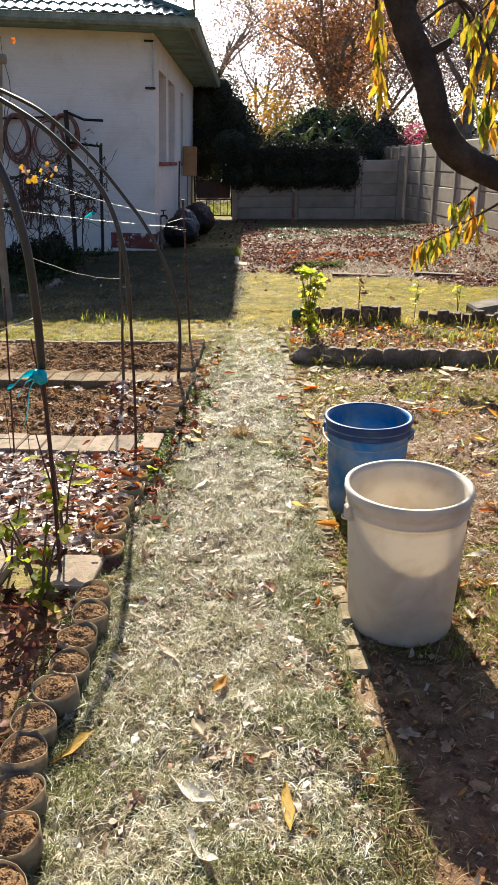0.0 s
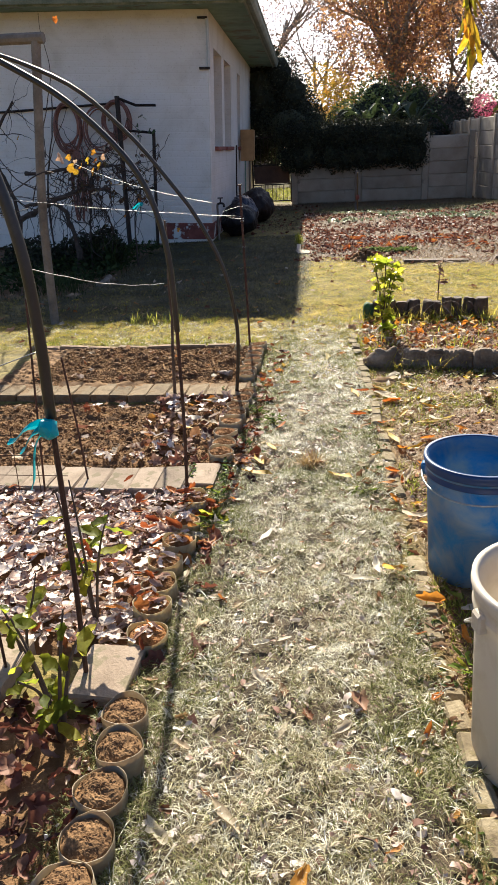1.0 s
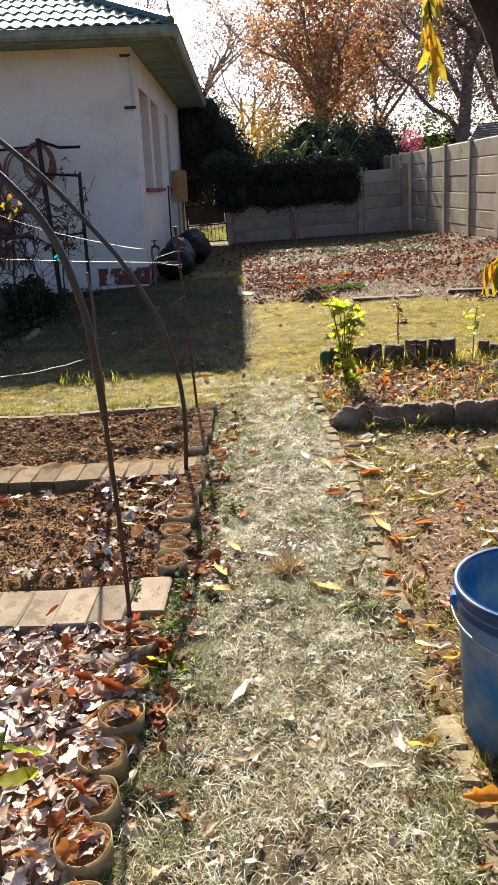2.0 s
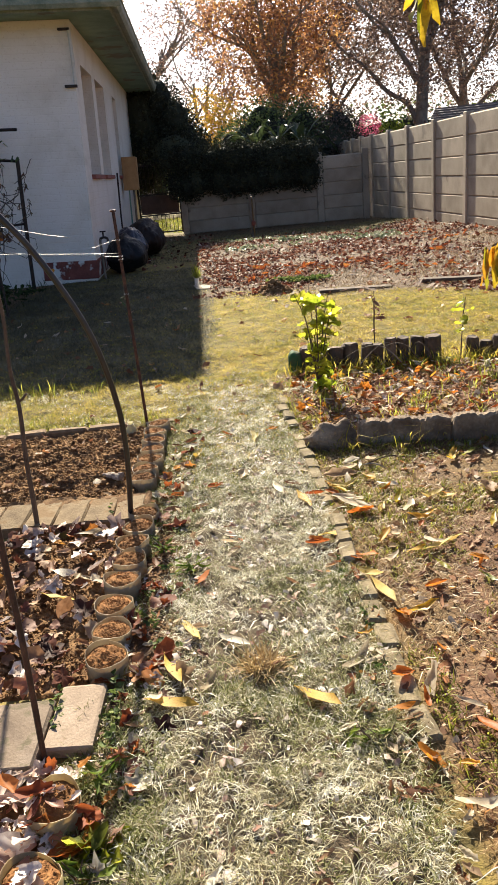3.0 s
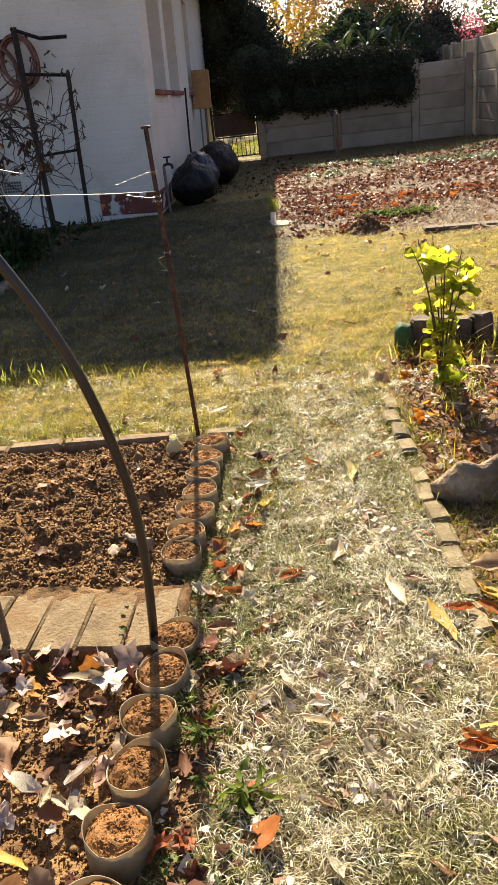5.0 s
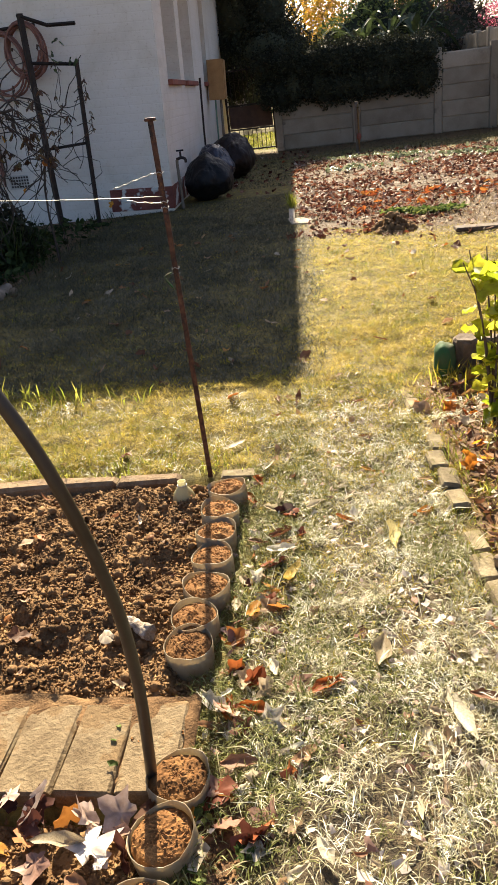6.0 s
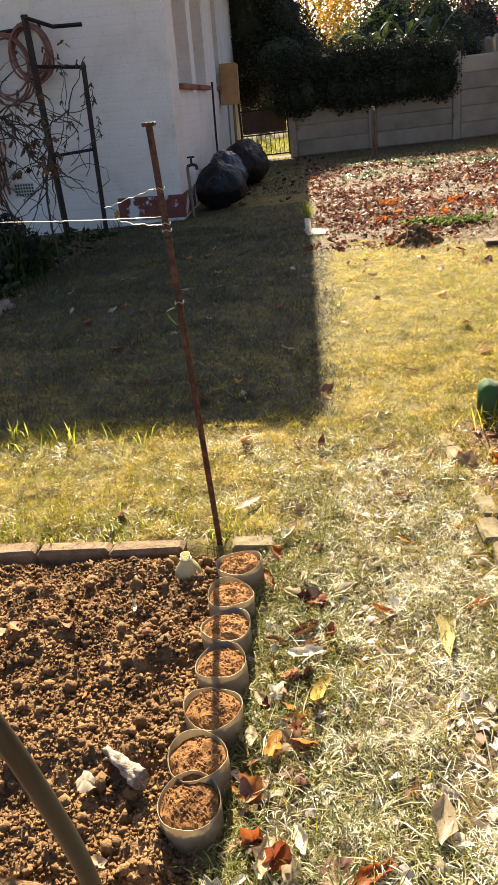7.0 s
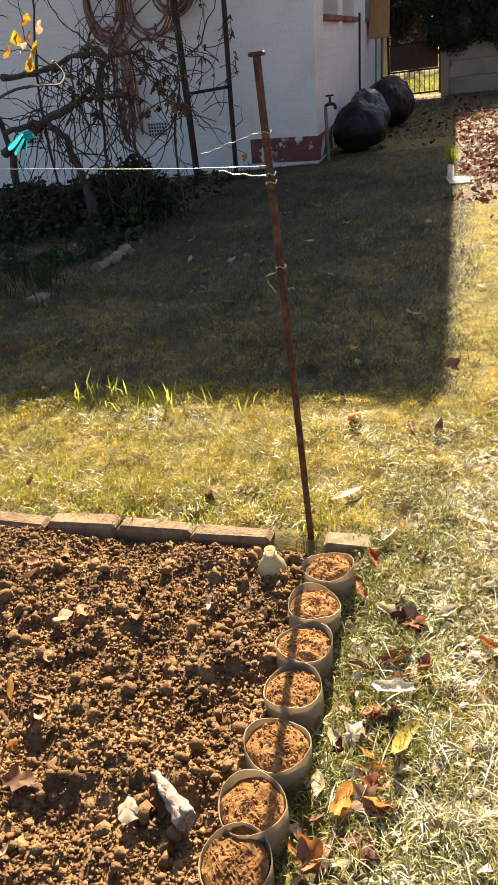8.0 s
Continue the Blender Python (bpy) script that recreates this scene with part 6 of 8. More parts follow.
def build_bag(at, rad, h, material, label, seed, knot=True):
    r = random.Random(seed)
    bag = thing("refuse_bag", at, label, "bag", "bags against the wall")
    b = bmesh.new()
    bmesh.ops.create_icosphere(b, subdivisions=5, radius=1.0)
    for v in b.verts:
        n = noise.noise(v.co * 1.5 + Vector((seed, 0, 0))) * 0.16 + noise.noise(v.co * 3.2 + Vector((0, seed, 0))) * 0.06 + abs(noise.noise(Vector((v.co.x * 7, v.co.y * 7, v.co.z * 2.5)) + Vector((seed, seed, 0)))) * 0.09
        k = 1 + n
        z = v.co.z * k
        belly = 1.0 - 0.22 * max(0, z)
        v.co = Vector((v.co.x * k * rad[0] * belly, v.co.y * k * rad[1] * belly, h * 0.5 + z * h * 0.5))
        if v.co.z < 0.03:
            v.co.z = 0.03 * 0.3
    part("sack", b, material, bag, smooth=True)
    if knot:
        pts = [(0, 0, h * 0.95), (0.02, -0.01, h * 1.03), (0.06, -0.02, h * 1.10)]
        part("neck", tube(pts, [0.05, 0.02, 0.05], 8), material, bag)


def build_at_wall():
    build_bag((-1.56, 12.5, 0), (0.285, 0.32, 0), 0.50, M_BAG_BLACK, "full black plastic refuse bag on the grass", 1, False)
    build_bag((-1.62, 13.4, 0), (0.25, 0.34, 0), 0.57, M_BAG_BLUE, "full dark blue plastic refuse bag", 2, False)
    build_bag((-1.57, 14.8, 0), (0.34, 0.45, 0), 0.60, M_BAG_BROWN, "full dark brown plastic refuse bag", 3, False)
    tap = thing("garden_tap", (-1.785, 11.93, 0.10), "dark brass garden tap on a grey riser", "tap")
    part("riser", tube([(0, 0, -0.2), (0, 0, 0.38), (0.004, 0, 0.42)], 0.017, 8), M_WOOD_GREY, tap)
    part("spout", tube(smooth_path([(0.0, 0, 0.42), (0.05, 0, 0.435), (0.095, 0, 0.42), (0.10, 0, 0.38)], 4), 0.016, 8), M_DARK_IRON, tap)
    part("valve", tube([(0.05, 0, 0.43), (0.05, 0, 0.50)], 0.012, 8), M_DARK_IRON, tap)
    part("lever", tube([(0.01, 0, 0.51), (0.09, 0, 0.51)], 0.010, 6), M_DARK_IRON, tap)
    single("iron_rod", from_bm("iron_rod", tube([(-1.83, 14.1, -0.1), (-1.80, 14.05, 0.7), (-1.76, 14.0, 1.345)], 0.014, 7), M_DARK_IRON), "tall thin iron rod leaning by the bags", "rod")
    box = thing("meter_box", (-2.085, 16.45, 0), "ochre painted meter box on the side wall", "box", rz=HOUSE_TURN)
    box.matrix_basis = pose(-2.105, 16.45, 0, 0, HOUSE_LEAN, HOUSE_TURN)
    part("case", add_box(bmesh.new(), 0.0, 0.26, 0.0, 0.30, 1.06, 1.65, 0.008), M_BOX, box)
    part("lid", add_box(bmesh.new(), 0.261, 0.275, 0.01, 0.29, 1.07, 1.64, 0.004), M_BOX, box)
    part("conduit", tube([(0.18, 0.12, 1.06), (0.18, 0.12, -0.1)], 0.02, 8), M_WOOD_GREY, box)
    part("conduit", tube([(0.09, 0.12, 1.06), (0.09, 0.12, -0.1)], 0.014, 8), M_SOFFIT, box)
    # standpipe post in front of the back wall
    sp = thing("standpipe_post", (0.285, 16.5, 0), "old timber post with a standpipe and tap", "post")
    part("post", tube([(0, 0, -0.2), (0.012, 0, 0.3), (0.002, 0, 0.55), (0.01, 0, 0.78)], [0.034, 0.034, 0.030, 0.026], 8), M_BARK_MID, sp)
    part("pipe", tube([(0.03, -0.045, -0.1), (0.03, -0.045, 0.72)], 0.014, 8), M_BRASS, sp)
    part("tap", tube(smooth_path([(0.03, -0.045, 0.72), (0.03, -0.09, 0.73), (0.03, -0.12, 0.69)], 4), 0.016, 8), M_BRASS, sp)
    b = bmesh.new()
    bmesh.ops.create_icosphere(b, subdivisions=2, radius=0.045)
    for v in b.verts:
        v.co = Vector((v.co.x * 0.9 + 0.03, v.co.y * 0.6 - 0.07, v.co.z * 1.2 + 0.26))
    part("clamp", b, M_SILL, sp, "red clamp")


# ---- right-hand beds ----
BROAD = [lance_leaf(c, t, w, k) for k, (c, t, w) in enumerate(((0.5, 0.3, 0.36), (1.0, 0.5, 0.40), (0.3, 0.7, 0.33)))]


def build_right_beds():
    # scalloped concrete edging: each length is one piece
    r = random.Random(6)
    row = thing("concrete_edging", (0, 4.86, 0), "scalloped weathered concrete lawn edging", "edging")
    def scallop(length, h, seed):
        rr = random.Random(seed)
        bm = bmesh.new()
        n = 36
        prof = []
        for k in range(n + 1):
            t = k / n
            prof.append((t * length, h * (0.86 + 0.15 * abs(math.sin(math.pi * (t * length + 0.02 * rr.random()) / 0.135)) + 0.05 * math.sin(3 * t + seed)) + rr.uniform(-0.002, 0.002)))
        cols = []
        for x, z in prof:
            cols.append([bm.verts.new((x, -0.03, -0.06)), bm.verts.new((x, -0.030, z - 0.010)), bm.verts.new((x, -0.021, z)), bm.verts.new((x, 0.016, z)), bm.verts.new((x, 0.028, z - 0.012)), bm.verts.new((x, 0.03, -0.06))])
        for a, b in zip(cols, cols[1:]):
            for k in range(5):
                bm.faces.new((a[k], a[k + 1], b[k + 1], b[k]))
        bm.faces.new(cols[0])
        bm.faces.new(cols[-1])
        for v in bm.verts:
            v.co += Vector((rr.uniform(-1, 1) * 0.003, rr.uniform(-1, 1) * 0.004, rr.uniform(-1, 1) * 0.003 if v.co.z > 0 else 0))
        return from_bm("edging_block", bm, M_EDGING)
    x = 0.56
    for k, ln in enumerate((0.40, 0.42, 0.40, 0.42, 0.40)):
        ob = part("edging_block", scallop(ln - 0.003, 0.110 + 0.006 * (k % 2), k), None, row)
        ob.matrix_basis = pose(x, r.uniform(-0.015, 0.015) - 0.02 * (k == 1), 0, r.uniform(-4, 4), r.uniform(-1, 1), r.uniform(-3, 3))
        x += ln
    st = bmesh.new()
    bmesh.ops.create_icosphere(st, subdivisions=4, radius=1.0)
    for v in st.verts:
        k = 1 + 0.18 * noise.noise(v.co * 1.6) + 0.05 * noise.noise(v.co * 6)
        k *= 1 + 0.07 * noise.noise(v.co * 13)
        v.co = Vector((v.co.x * 0.115 * k, v.co.y * 0.05 * k, 0.038 + v.co.z * 0.082 * k * (1 + 0.2 * v.co.x + 0.14 * math.cos(v.co.x * 6.5 + 2.6))))
    single("edging_stone", from_bm("edging_stone", st, M_EDGING, True), "rounded pale edging stone at the path", "stone", m=pose(0.445, 4.85, 0.0))
    # upright short logs
    logs = thing("log_edging", (0, 6.17, 0), "short upright timber logs edging the bed", "edging")
    x = 0.40
    k = 0
    while x < 2.1:
        if not 1.22 < x < 1.36:
            rad = r.uniform(0.034, 0.05)
            h = r.uniform(0.13, 0.17) if x < 1.22 else r.uniform(0.09, 0.13)
            bm = lathe([(0, h - 0.002), (rad * 0.85, h), (rad, h - 0.012), (rad * 1.03, h * 0.4), (rad * 1.02, -0.06)], 10)
            for v in bm.verts:
                v.co += Vector((r.uniform(-0.004, 0.004), r.uniform(-0.004, 0.004), r.uniform(-0.003, 0.003)))
            ob = part("log", from_bm("log", bm, M_LOG), None, logs)
            ob.matrix_basis = pose(x + rad, r.uniform(-0.02, 0.02), 0, r.uniform(-5, 5), r.uniform(-5, 5), r.uniform(0, 360))
            x += 2 * rad + 0.002
        else:
            x += 0.05
    pot = thing("plastic_pot", (0.375, 6.15, -0.03), "crumpled green plastic planting bag at the bed corner", "pot")
    bm = lathe([(0.0, -0.02), (0.056, -0.02), (0.060, 0.03), (0.063, 0.07), (0.064, 0.11), (0.060, 0.145), (0.050, 0.166), (0.03, 0.176), (0.0, 0.178)], 28)
    for v in bm.verts:
        f = 1 + 0.10 * noise.noise(v.co * 14) + 0.05 * noise.noise(v.co * 40)
        v.co = Vector((v.co.x * f * 0.66, v.co.y * f * 0.9, v.co.z * 0.96 + 0.014 * noise.noise(v.co * 22 + Vector((5, 0, 0)))))
    part("tub", bm, M_GREEN_PLASTIC, pot, smooth=True)
    slab = bmesh.new()
    add_box(slab, -0.2, 0.2, -0.10, 0.10, -0.02, 0.10, 0.02)
    single("stone_slab", from_bm("stone_slab", slab, M_STONE), "pale broken stone slab on the lawn", "stone", m=pose(2.15, 6.75, 0.0, 8, -6, 20))
    # plants
    build_plant("sapling", (0.475, 5.70, 0), 0.60, 7, 0.095, 77, M_SAPLING, "leafy lime green young shrub in the bed", 3, 0.14, 0.10, BROAD, 0.0045)
    build_plant("seedling", (0.95, 6.72, 0), 0.36, 2, 0.07, 12, M_LEAF_BROWN, "withered brown seedling in the grass", 5, 0.03, 0.3, OVATE, 0.004)
    build_plant("seedling", (1.36, 6.12, 0), 0.40, 2, 0.085, 9, M_SAPLING, "spindly seedling with few green leaves", 6, 0.06, 0.5, OVATE, 0.004)
    build_plant("seedling", (1.80, 6.5, 0), 0.34, 2, 0.075, 9, M_SAPLING, "spindly seedling with few green leaves", 7, 0.07, 0.5, OVATE, 0.004)
    # left beds
    build_plant("pepper_plant", (-0.40, 1.76, 0), 0.32, 5, 0.072, 34, M_PEPPER, "green leafy pepper plant beside the collars", 11, 0.13, 0.2, OVATE, 0.006)
    build_plant("pepper_plant", (-0.465, 2.20, 0), 0.46, 3, 0.075, 18, M_PEPPER, "tall spindly pepper plant in leaf litter", 12, 0.09, 0.35, OVATE, 0.005)
    build_plant("pepper_plant", (-0.63, 1.70, 0), 0.34, 3, 0.07, 16, M_PEPPER, "green leafy pepper plant beside the collars", 13, 0.10, 0.3, OVATE, 0.005)
    build_plant("pepper_plant", (-0.60, 2.02, 0), 0.28, 2, 0.09, 8, M_SAPLING, "small pepper plant between paving blocks", 14, 0.08, 0.4, OVATE, 0.005)
    for k, (x, y) in enumerate(((-0.24, 2.78), (-0.26, 3.02), (-0.12, 3.86), (-0.22, 4.0), (0.56, 2.05), (0.33, 3.05))):
        build_plant("weed", (x, y, 0.0), 0.05, 5, 0.055, 20, M_HERB, "low green weed at the path edge", 20 + k, 0.06, 0.1, LANCES, 0.002)
    build_plant("weed", (-0.225, 2.85, 0.0), 0.04, 8, 0.06, 30, M_PEPPER, "leafy green rosette weed beside the collars", 41, 0.07, 0.1, OVATE, 0.002)
    # dry grass tuft on the path
    q = rng(5)
    p = np.stack([0.09 + q.normal(0, 0.022, 260), 3.33 + q.normal(0, 0.018, 260)], -1)
    blades("grass_tuft", p, (0.04, 0.11), (0.0016, 0.0034), (0.55, 1.5), M_STRAW, "dry straw-coloured grass tuft on the path", "grass", 6)


def build_stalks():
    """Dry bent stalks fallen over the log edging and the soil."""
    r = random.Random(55)
    for k, (x, y, a, ln) in enumerate(((0.98, 5.98, 2.5, 0.42), (1.08, 6.0, 2.2, 0.36), (1.15, 5.95, 1.9, 0.30), (0.75, 6.02, 0.4, 0.30), (1.5, 5.9, 2.8, 0.4), (0.55, 4.62, 0.3, 0.25), (0.62, 4.55, 2.4, 0.22), (0.30, 4.42, 1.7, 0.18), (0.20, 3.9, 0.5, 0.16), (0.05, 3.75, 0.2, 0.2), (0.12, 2.2, 1.0, 0.15), (0.35, 1.5, 2.1, 0.16))):
        z = 0.15 if y > 5.9 else 0.012
        pts = [(x + math.cos(a) * ln * t, y + math.sin(a) * ln * t * 0.5, 0.012 + z * math.sin(math.pi * min(1, t * 0.8 + 0.1)) * (1 if y > 5.9 else 0.4) + 0.01 * math.sin(7 * t + k)) for t in [i / 8 for i in range(9)]]
        single("dry_stalk", from_bm("dry_stalk", tube(pts, [0.0035 - 0.0025 * i / 8 for i in range(9)], 5), M_STICK if k % 3 else M_WOOD_GREY), "dry bent plant stalk lying loose", "stalk", "fallen stalks")


def build_peach():
    """The peach tree stands beside the path; its bent limb hangs into view."""
    tree = thing("peach_tree", (2.75, 4.9, 0), "peach tree with dark bent limb and yellow leaves", "tree")
    o = Vector((2.75, 4.9, 0))
    part("trunk", tube(smooth_path([(0, 0, -0.2), (0.03, 0.0, 0.4), (-0.05, 0.02, 0.8), (-0.35, 0.0, 1.05)], 6), [0.17 - 0.002 * k for k in range(19)], 14), M_BARK, tree, smooth=True)
    limb = [(2.70, 4.9, 0.75), (2.25, 4.88, 1.02), (1.85, 4.80, 1.15), (1.55, 4.72, 1.23), (1.29, 4.60, 1.35), (1.16, 4.55, 1.52), (1.08, 4.53, 1.74), (0.97, 4.52, 1.95), (0.88, 4.50, 2.14), (0.72, 4.45, 2.5)]
    pts = smooth_path([Vector(p) - o for p in limb], 6)
    r = random.Random(2)
    part("limb", tube(pts, [0.093 - 0.0004 * k + r.uniform(-0.004, 0.004) for k in range(len(pts))], 14), M_BARK, tree, smooth=True)
    part("snag", tube([Vector(p) - o for p in ((1.01, 4.52, 1.83), (1.15, 4.5, 1.90), (1.19, 4.5, 1.925))], [0.03, 0.024, 0.018], 8), M_BARK, tree)
    twigs = [[(0.80, 4.48, 2.3), (0.78, 4.6, 2.25), (0.80, 4.75, 2.05), (0.83, 4.8, 1.85), (0.85, 4.82, 1.70)],
             [(1.0, 4.5, 2.0), (1.25, 4.7, 2.15), (1.45, 4.8, 1.95), (1.50, 4.8, 1.70), (1.46, 4.8, 1.48)],
             [(0.95, 4.5, 2.1), (1.3, 4.6, 2.35), (1.45, 4.6, 2.2), (1.30, 4.6, 2.02)],
             [(0.95, 4.5, 2.05), (1.1, 4.7, 2.25), (1.35, 4.9, 2.1), (1.40, 4.9, 1.85), (1.38, 4.9, 1.60)]]
    low_twigs = [[(1.7, 4.78, 1.12), (1.66, 4.95, 1.05), (1.56, 5.0, 0.98), (1.42, 5.02, 0.90), (1.30, 5.02, 0.84), (1.18, 5.03, 0.78)],
             [(1.45, 4.7, 1.15), (1.42, 4.85, 1.08), (1.36, 4.9, 1.02)],
             [(1.75, 4.8, 1.2), (1.85, 4.95, 1.5), (1.70, 5.0, 1.55), (1.55, 5.0, 1.50)],
             [(2.0, 4.85, 1.2), (1.9, 4.9, 1.6), (1.7, 4.9, 1.85), (1.62, 4.9, 1.75)],
             [(0.75, 4.45, 2.4), (0.45, 4.5, 2.45), (0.30, 4.55, 2.36), (0.26, 4.6, 2.28)],
             [(0.9, 4.5, 2.2), (1.2, 4.7, 2.5), (1.6, 4.8, 2.35), (1.75, 4.8, 2.1)]]
    items = []
    for k, tw in enumerate(twigs + low_twigs):
        tp = smooth_path([Vector(p) - o for p in tw], 6)
        part("twig", tube(tp, [0.011 - 0.007 * i / len(tp) for i in range(len(tp))], 6), M_BARK, tree)
        n = (26, 24, 16, 22, 34, 14, 16, 16, 9, 22)[k]
        for i in range(n):
            p = tp[r.randint(len(tp) // 3, len(tp) - 1)] + Vector((r.uniform(-0.03, 0.03), r.uniform(-0.03, 0.03), r.uniform(-0.03, 0.03)))
            items.append((p, (r.uniform(-0.35, 0.35), r.uniform(-0.4, 0.4), -1.0), r.uniform(0.12, 0.20)))
    leaf_part("leaves", tree, items, LANCES, M_PEACH, 15)


# ---- behind the walls ----
def build_background():
    r = random.Random(77)
    boxes = []
    for k in range(26):
        hx = -1.35 + 3.0 * k / 25
        boxes.append(((hx, 18.9 + r.uniform(-0.06, 0.06), r.uniform(1.42, 1.52) - 0.03 * hx), (r.uniform(0.24, 0.34), r.uniform(0.30, 0.36), r.uniform(0.28, 0.38))))
        boxes.append(((hx + 0.06, 18.84 + r.uniform(-0.05, 0.05), r.uniform(0.98, 1.1)), (r.uniform(0.2, 0.3), r.uniform(0.22, 0.28), r.uniform(0.26, 0.36))))
    boxes.append(((-1.3, 19.5, 1.7), (0.7, 0.5, 0.6)))
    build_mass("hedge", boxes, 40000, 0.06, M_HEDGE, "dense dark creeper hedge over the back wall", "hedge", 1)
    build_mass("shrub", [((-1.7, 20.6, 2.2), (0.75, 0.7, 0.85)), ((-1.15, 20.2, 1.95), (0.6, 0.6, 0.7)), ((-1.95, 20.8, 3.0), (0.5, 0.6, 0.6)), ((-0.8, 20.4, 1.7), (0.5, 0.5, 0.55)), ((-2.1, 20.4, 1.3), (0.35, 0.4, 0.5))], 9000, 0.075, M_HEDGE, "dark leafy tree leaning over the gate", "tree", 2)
    build_mass("shrub", [((2.4, 23.0, 1.6), (1.1, 0.8, 1.1)), ((1.6, 23.5, 1.7), (0.9, 0.8, 1.15)), ((2.9, 23.2, 1.9), (0.55, 0.6, 0.85)), ((3.3, 24.0, 1.4), (0.7, 0.7, 0.9)), ((2.2, 22.2, 1.0), (1.0, 0.6, 0.8))], 10000, 0.085, M_DULL_SHRUB, "dense brownish shrub behind the wall", "shrub", 3)
    build_mass("shrub", [((-0.75, 24.5, 1.9), (0.7, 0.6, 0.9)), ((-0.1, 23.4, 1.5), (0.8, 0.6, 0.9)), ((0.3, 25.0, 2.2), (0.8, 0.6, 0.7)), ((-0.7, 24.6, 2.75), (0.55, 0.5, 0.75)), ((-0.2, 24.8, 2.6), (0.5, 0.5, 0.6))], 6500, 0.09, M_GOLD, "golden green shrub behind the hedge", "shrub", 4, False)
    build_mass("shrub", [((4.28, 27.0, 2.15), (0.42, 0.4, 0.40)), ((4.05, 27.2, 1.7), (0.45, 0.5, 0.5)), ((4.2, 27.1, 0.6), (0.4, 0.4, 0.7))], 4200, 0.07, M_PINK, "pink flowering bougainvillea behind the wall", "shrub", 5, False)
    build_mass("shrub", [((4.62, 25.6, 1.7), (0.28, 0.3, 0.55)), ((5.0, 25.6, 1.65), (0.25, 0.3, 0.5)), ((4.8, 25.6, 0.55), (0.3, 0.3, 0.75))], 2400, 0.09, M_HERB, "bright green shrub behind the boundary wall", "shrub", 6, False)
    build_mass("shrub", [((-6, 40, 1.2), (4, 1.5, 2.4)), ((1, 42, 1.2), (5, 1.5, 2.6)), ((8, 40, 1.2), (5, 1.5, 2.6)), ((14, 36, 1.2), (5, 1.5, 2.8)), ((-14, 36, 1.2), (6, 1.5, 3.0))], 16000, 0.26, M_SHRUB, "far belt of garden shrubs", "shrubs", 7)
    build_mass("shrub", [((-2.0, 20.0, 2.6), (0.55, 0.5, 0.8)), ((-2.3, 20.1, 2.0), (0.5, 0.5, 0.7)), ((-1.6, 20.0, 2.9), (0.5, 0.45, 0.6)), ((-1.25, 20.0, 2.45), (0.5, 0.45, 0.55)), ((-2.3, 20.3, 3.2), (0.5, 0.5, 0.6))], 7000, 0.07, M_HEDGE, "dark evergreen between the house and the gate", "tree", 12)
    build_mass("shrub", [((0.5, 22.6, 1.7), (0.8, 0.6, 0.9)), ((1.3, 22.4, 1.75), (0.8, 0.6, 1.0)), ((0.0, 22.6, 1.6), (0.6, 0.6, 0.8)), ((1.9, 22.6, 1.9), (0.6, 0.5, 1.0)), ((0.9, 22.9, 2.3), (0.7, 0.5, 0.7))], 9000, 0.085, M_SHRUB, "dense grey-green shrub behind the hedge", "shrub", 13)
    # banana plants
    for bx, by, h, seed in ((1.15, 21.2, 1.85, 1), (1.75, 21.6, 1.75, 2), (0.6, 21.6, 1.6, 3)):
        rr = random.Random(seed)
        pl = thing("banana_plant", (bx, by, 0), "broad-leaved banana plant behind the wall", "plant", "banana plants")
        part("stem", tube([(0, 0, -0.1), (0.02, 0, h * 0.6), (0, 0, h)], [0.12, 0.10, 0.07], 10), M_BANANA, pl)
        for k in range(11):
            a = 2 * math.pi * k / 11 + rr.uniform(-0.3, 0.3)
            ln, rise = rr.uniform(0.7, 1.25), rr.uniform(0.5, 1.7)
            bm = bmesh.new()
            last = None
            for i in range(13):
                t = i / 12
                c = Vector((math.cos(a), math.sin(a), 0)) * ln * (t * 0.8) + Vector((0, 0, h - 0.05 + rise * t * ln * 0.9 - 0.75 * t ** 2.4 * ln))
                w = (0.055 if k % 4 else 0.12) * math.sin(math.pi * min(1, t * 0.9 + 0.08)) ** 0.6 * (1 if t > 0.15 else t / 0.15 + 0.08) * (0.75 + 0.25 * (i % 3 > 0))
                s = Vector((-math.sin(a), math.cos(a), 0))
                row = [bm.verts.new(c + s * w + Vector((0, 0, 0.09 * w / 0.2))), bm.verts.new(c), bm.verts.new(c - s * w + Vector((0, 0, 0.09 * w / 0.2)))]
                if last:
                    bm.faces.new((last[0], last[1], row[1], row[0]))
                    bm.faces.new((last[1], last[2], row[2], row[1]))
                last = row
            part("leaf", bm, M_BANANA, pl)
    # big autumn trees
    build_tree("plane_tree", (1.5, 30.0, 0), 4.3, 0.22, 2.6, 3, 0.150, 6, 0.5, M_AUTUMN, M_BARK_PALE, "tall plane tree in rusty autumn leaf", 21, (0.2, 0), (2, 4), 6, ((0.1, 0, 5.4), (2.6, 2.2, 3.9), 225, 85))
    build_tree("plane_tree", (-1.2, 33.0, 0), 2.4, 0.20, 2.8, 3, 0.13, 3, 0.5, M_AUTUMN_DULL, M_BARK_PALE, "plane tree in thin brown autumn leaf", 22, (-0.2, 0), (2, 4), 5, ((0, 0, 5.6), (2.2, 2.0, 4.2), 130, 26))
    big = build_tree("street_tree", (6.33, 29.0, 0), 5.6, 0.22, 3.0, 3, 0.135, 6, 0.45, M_AUTUMN_DULL, M_BARK_MID, "half-bare tree with dull brown leaves", 23, (0.3, 0), (2, 4), 6, ((-0.2, 0, 6.0), (3.0, 2.6, 3.5), 230, 60))
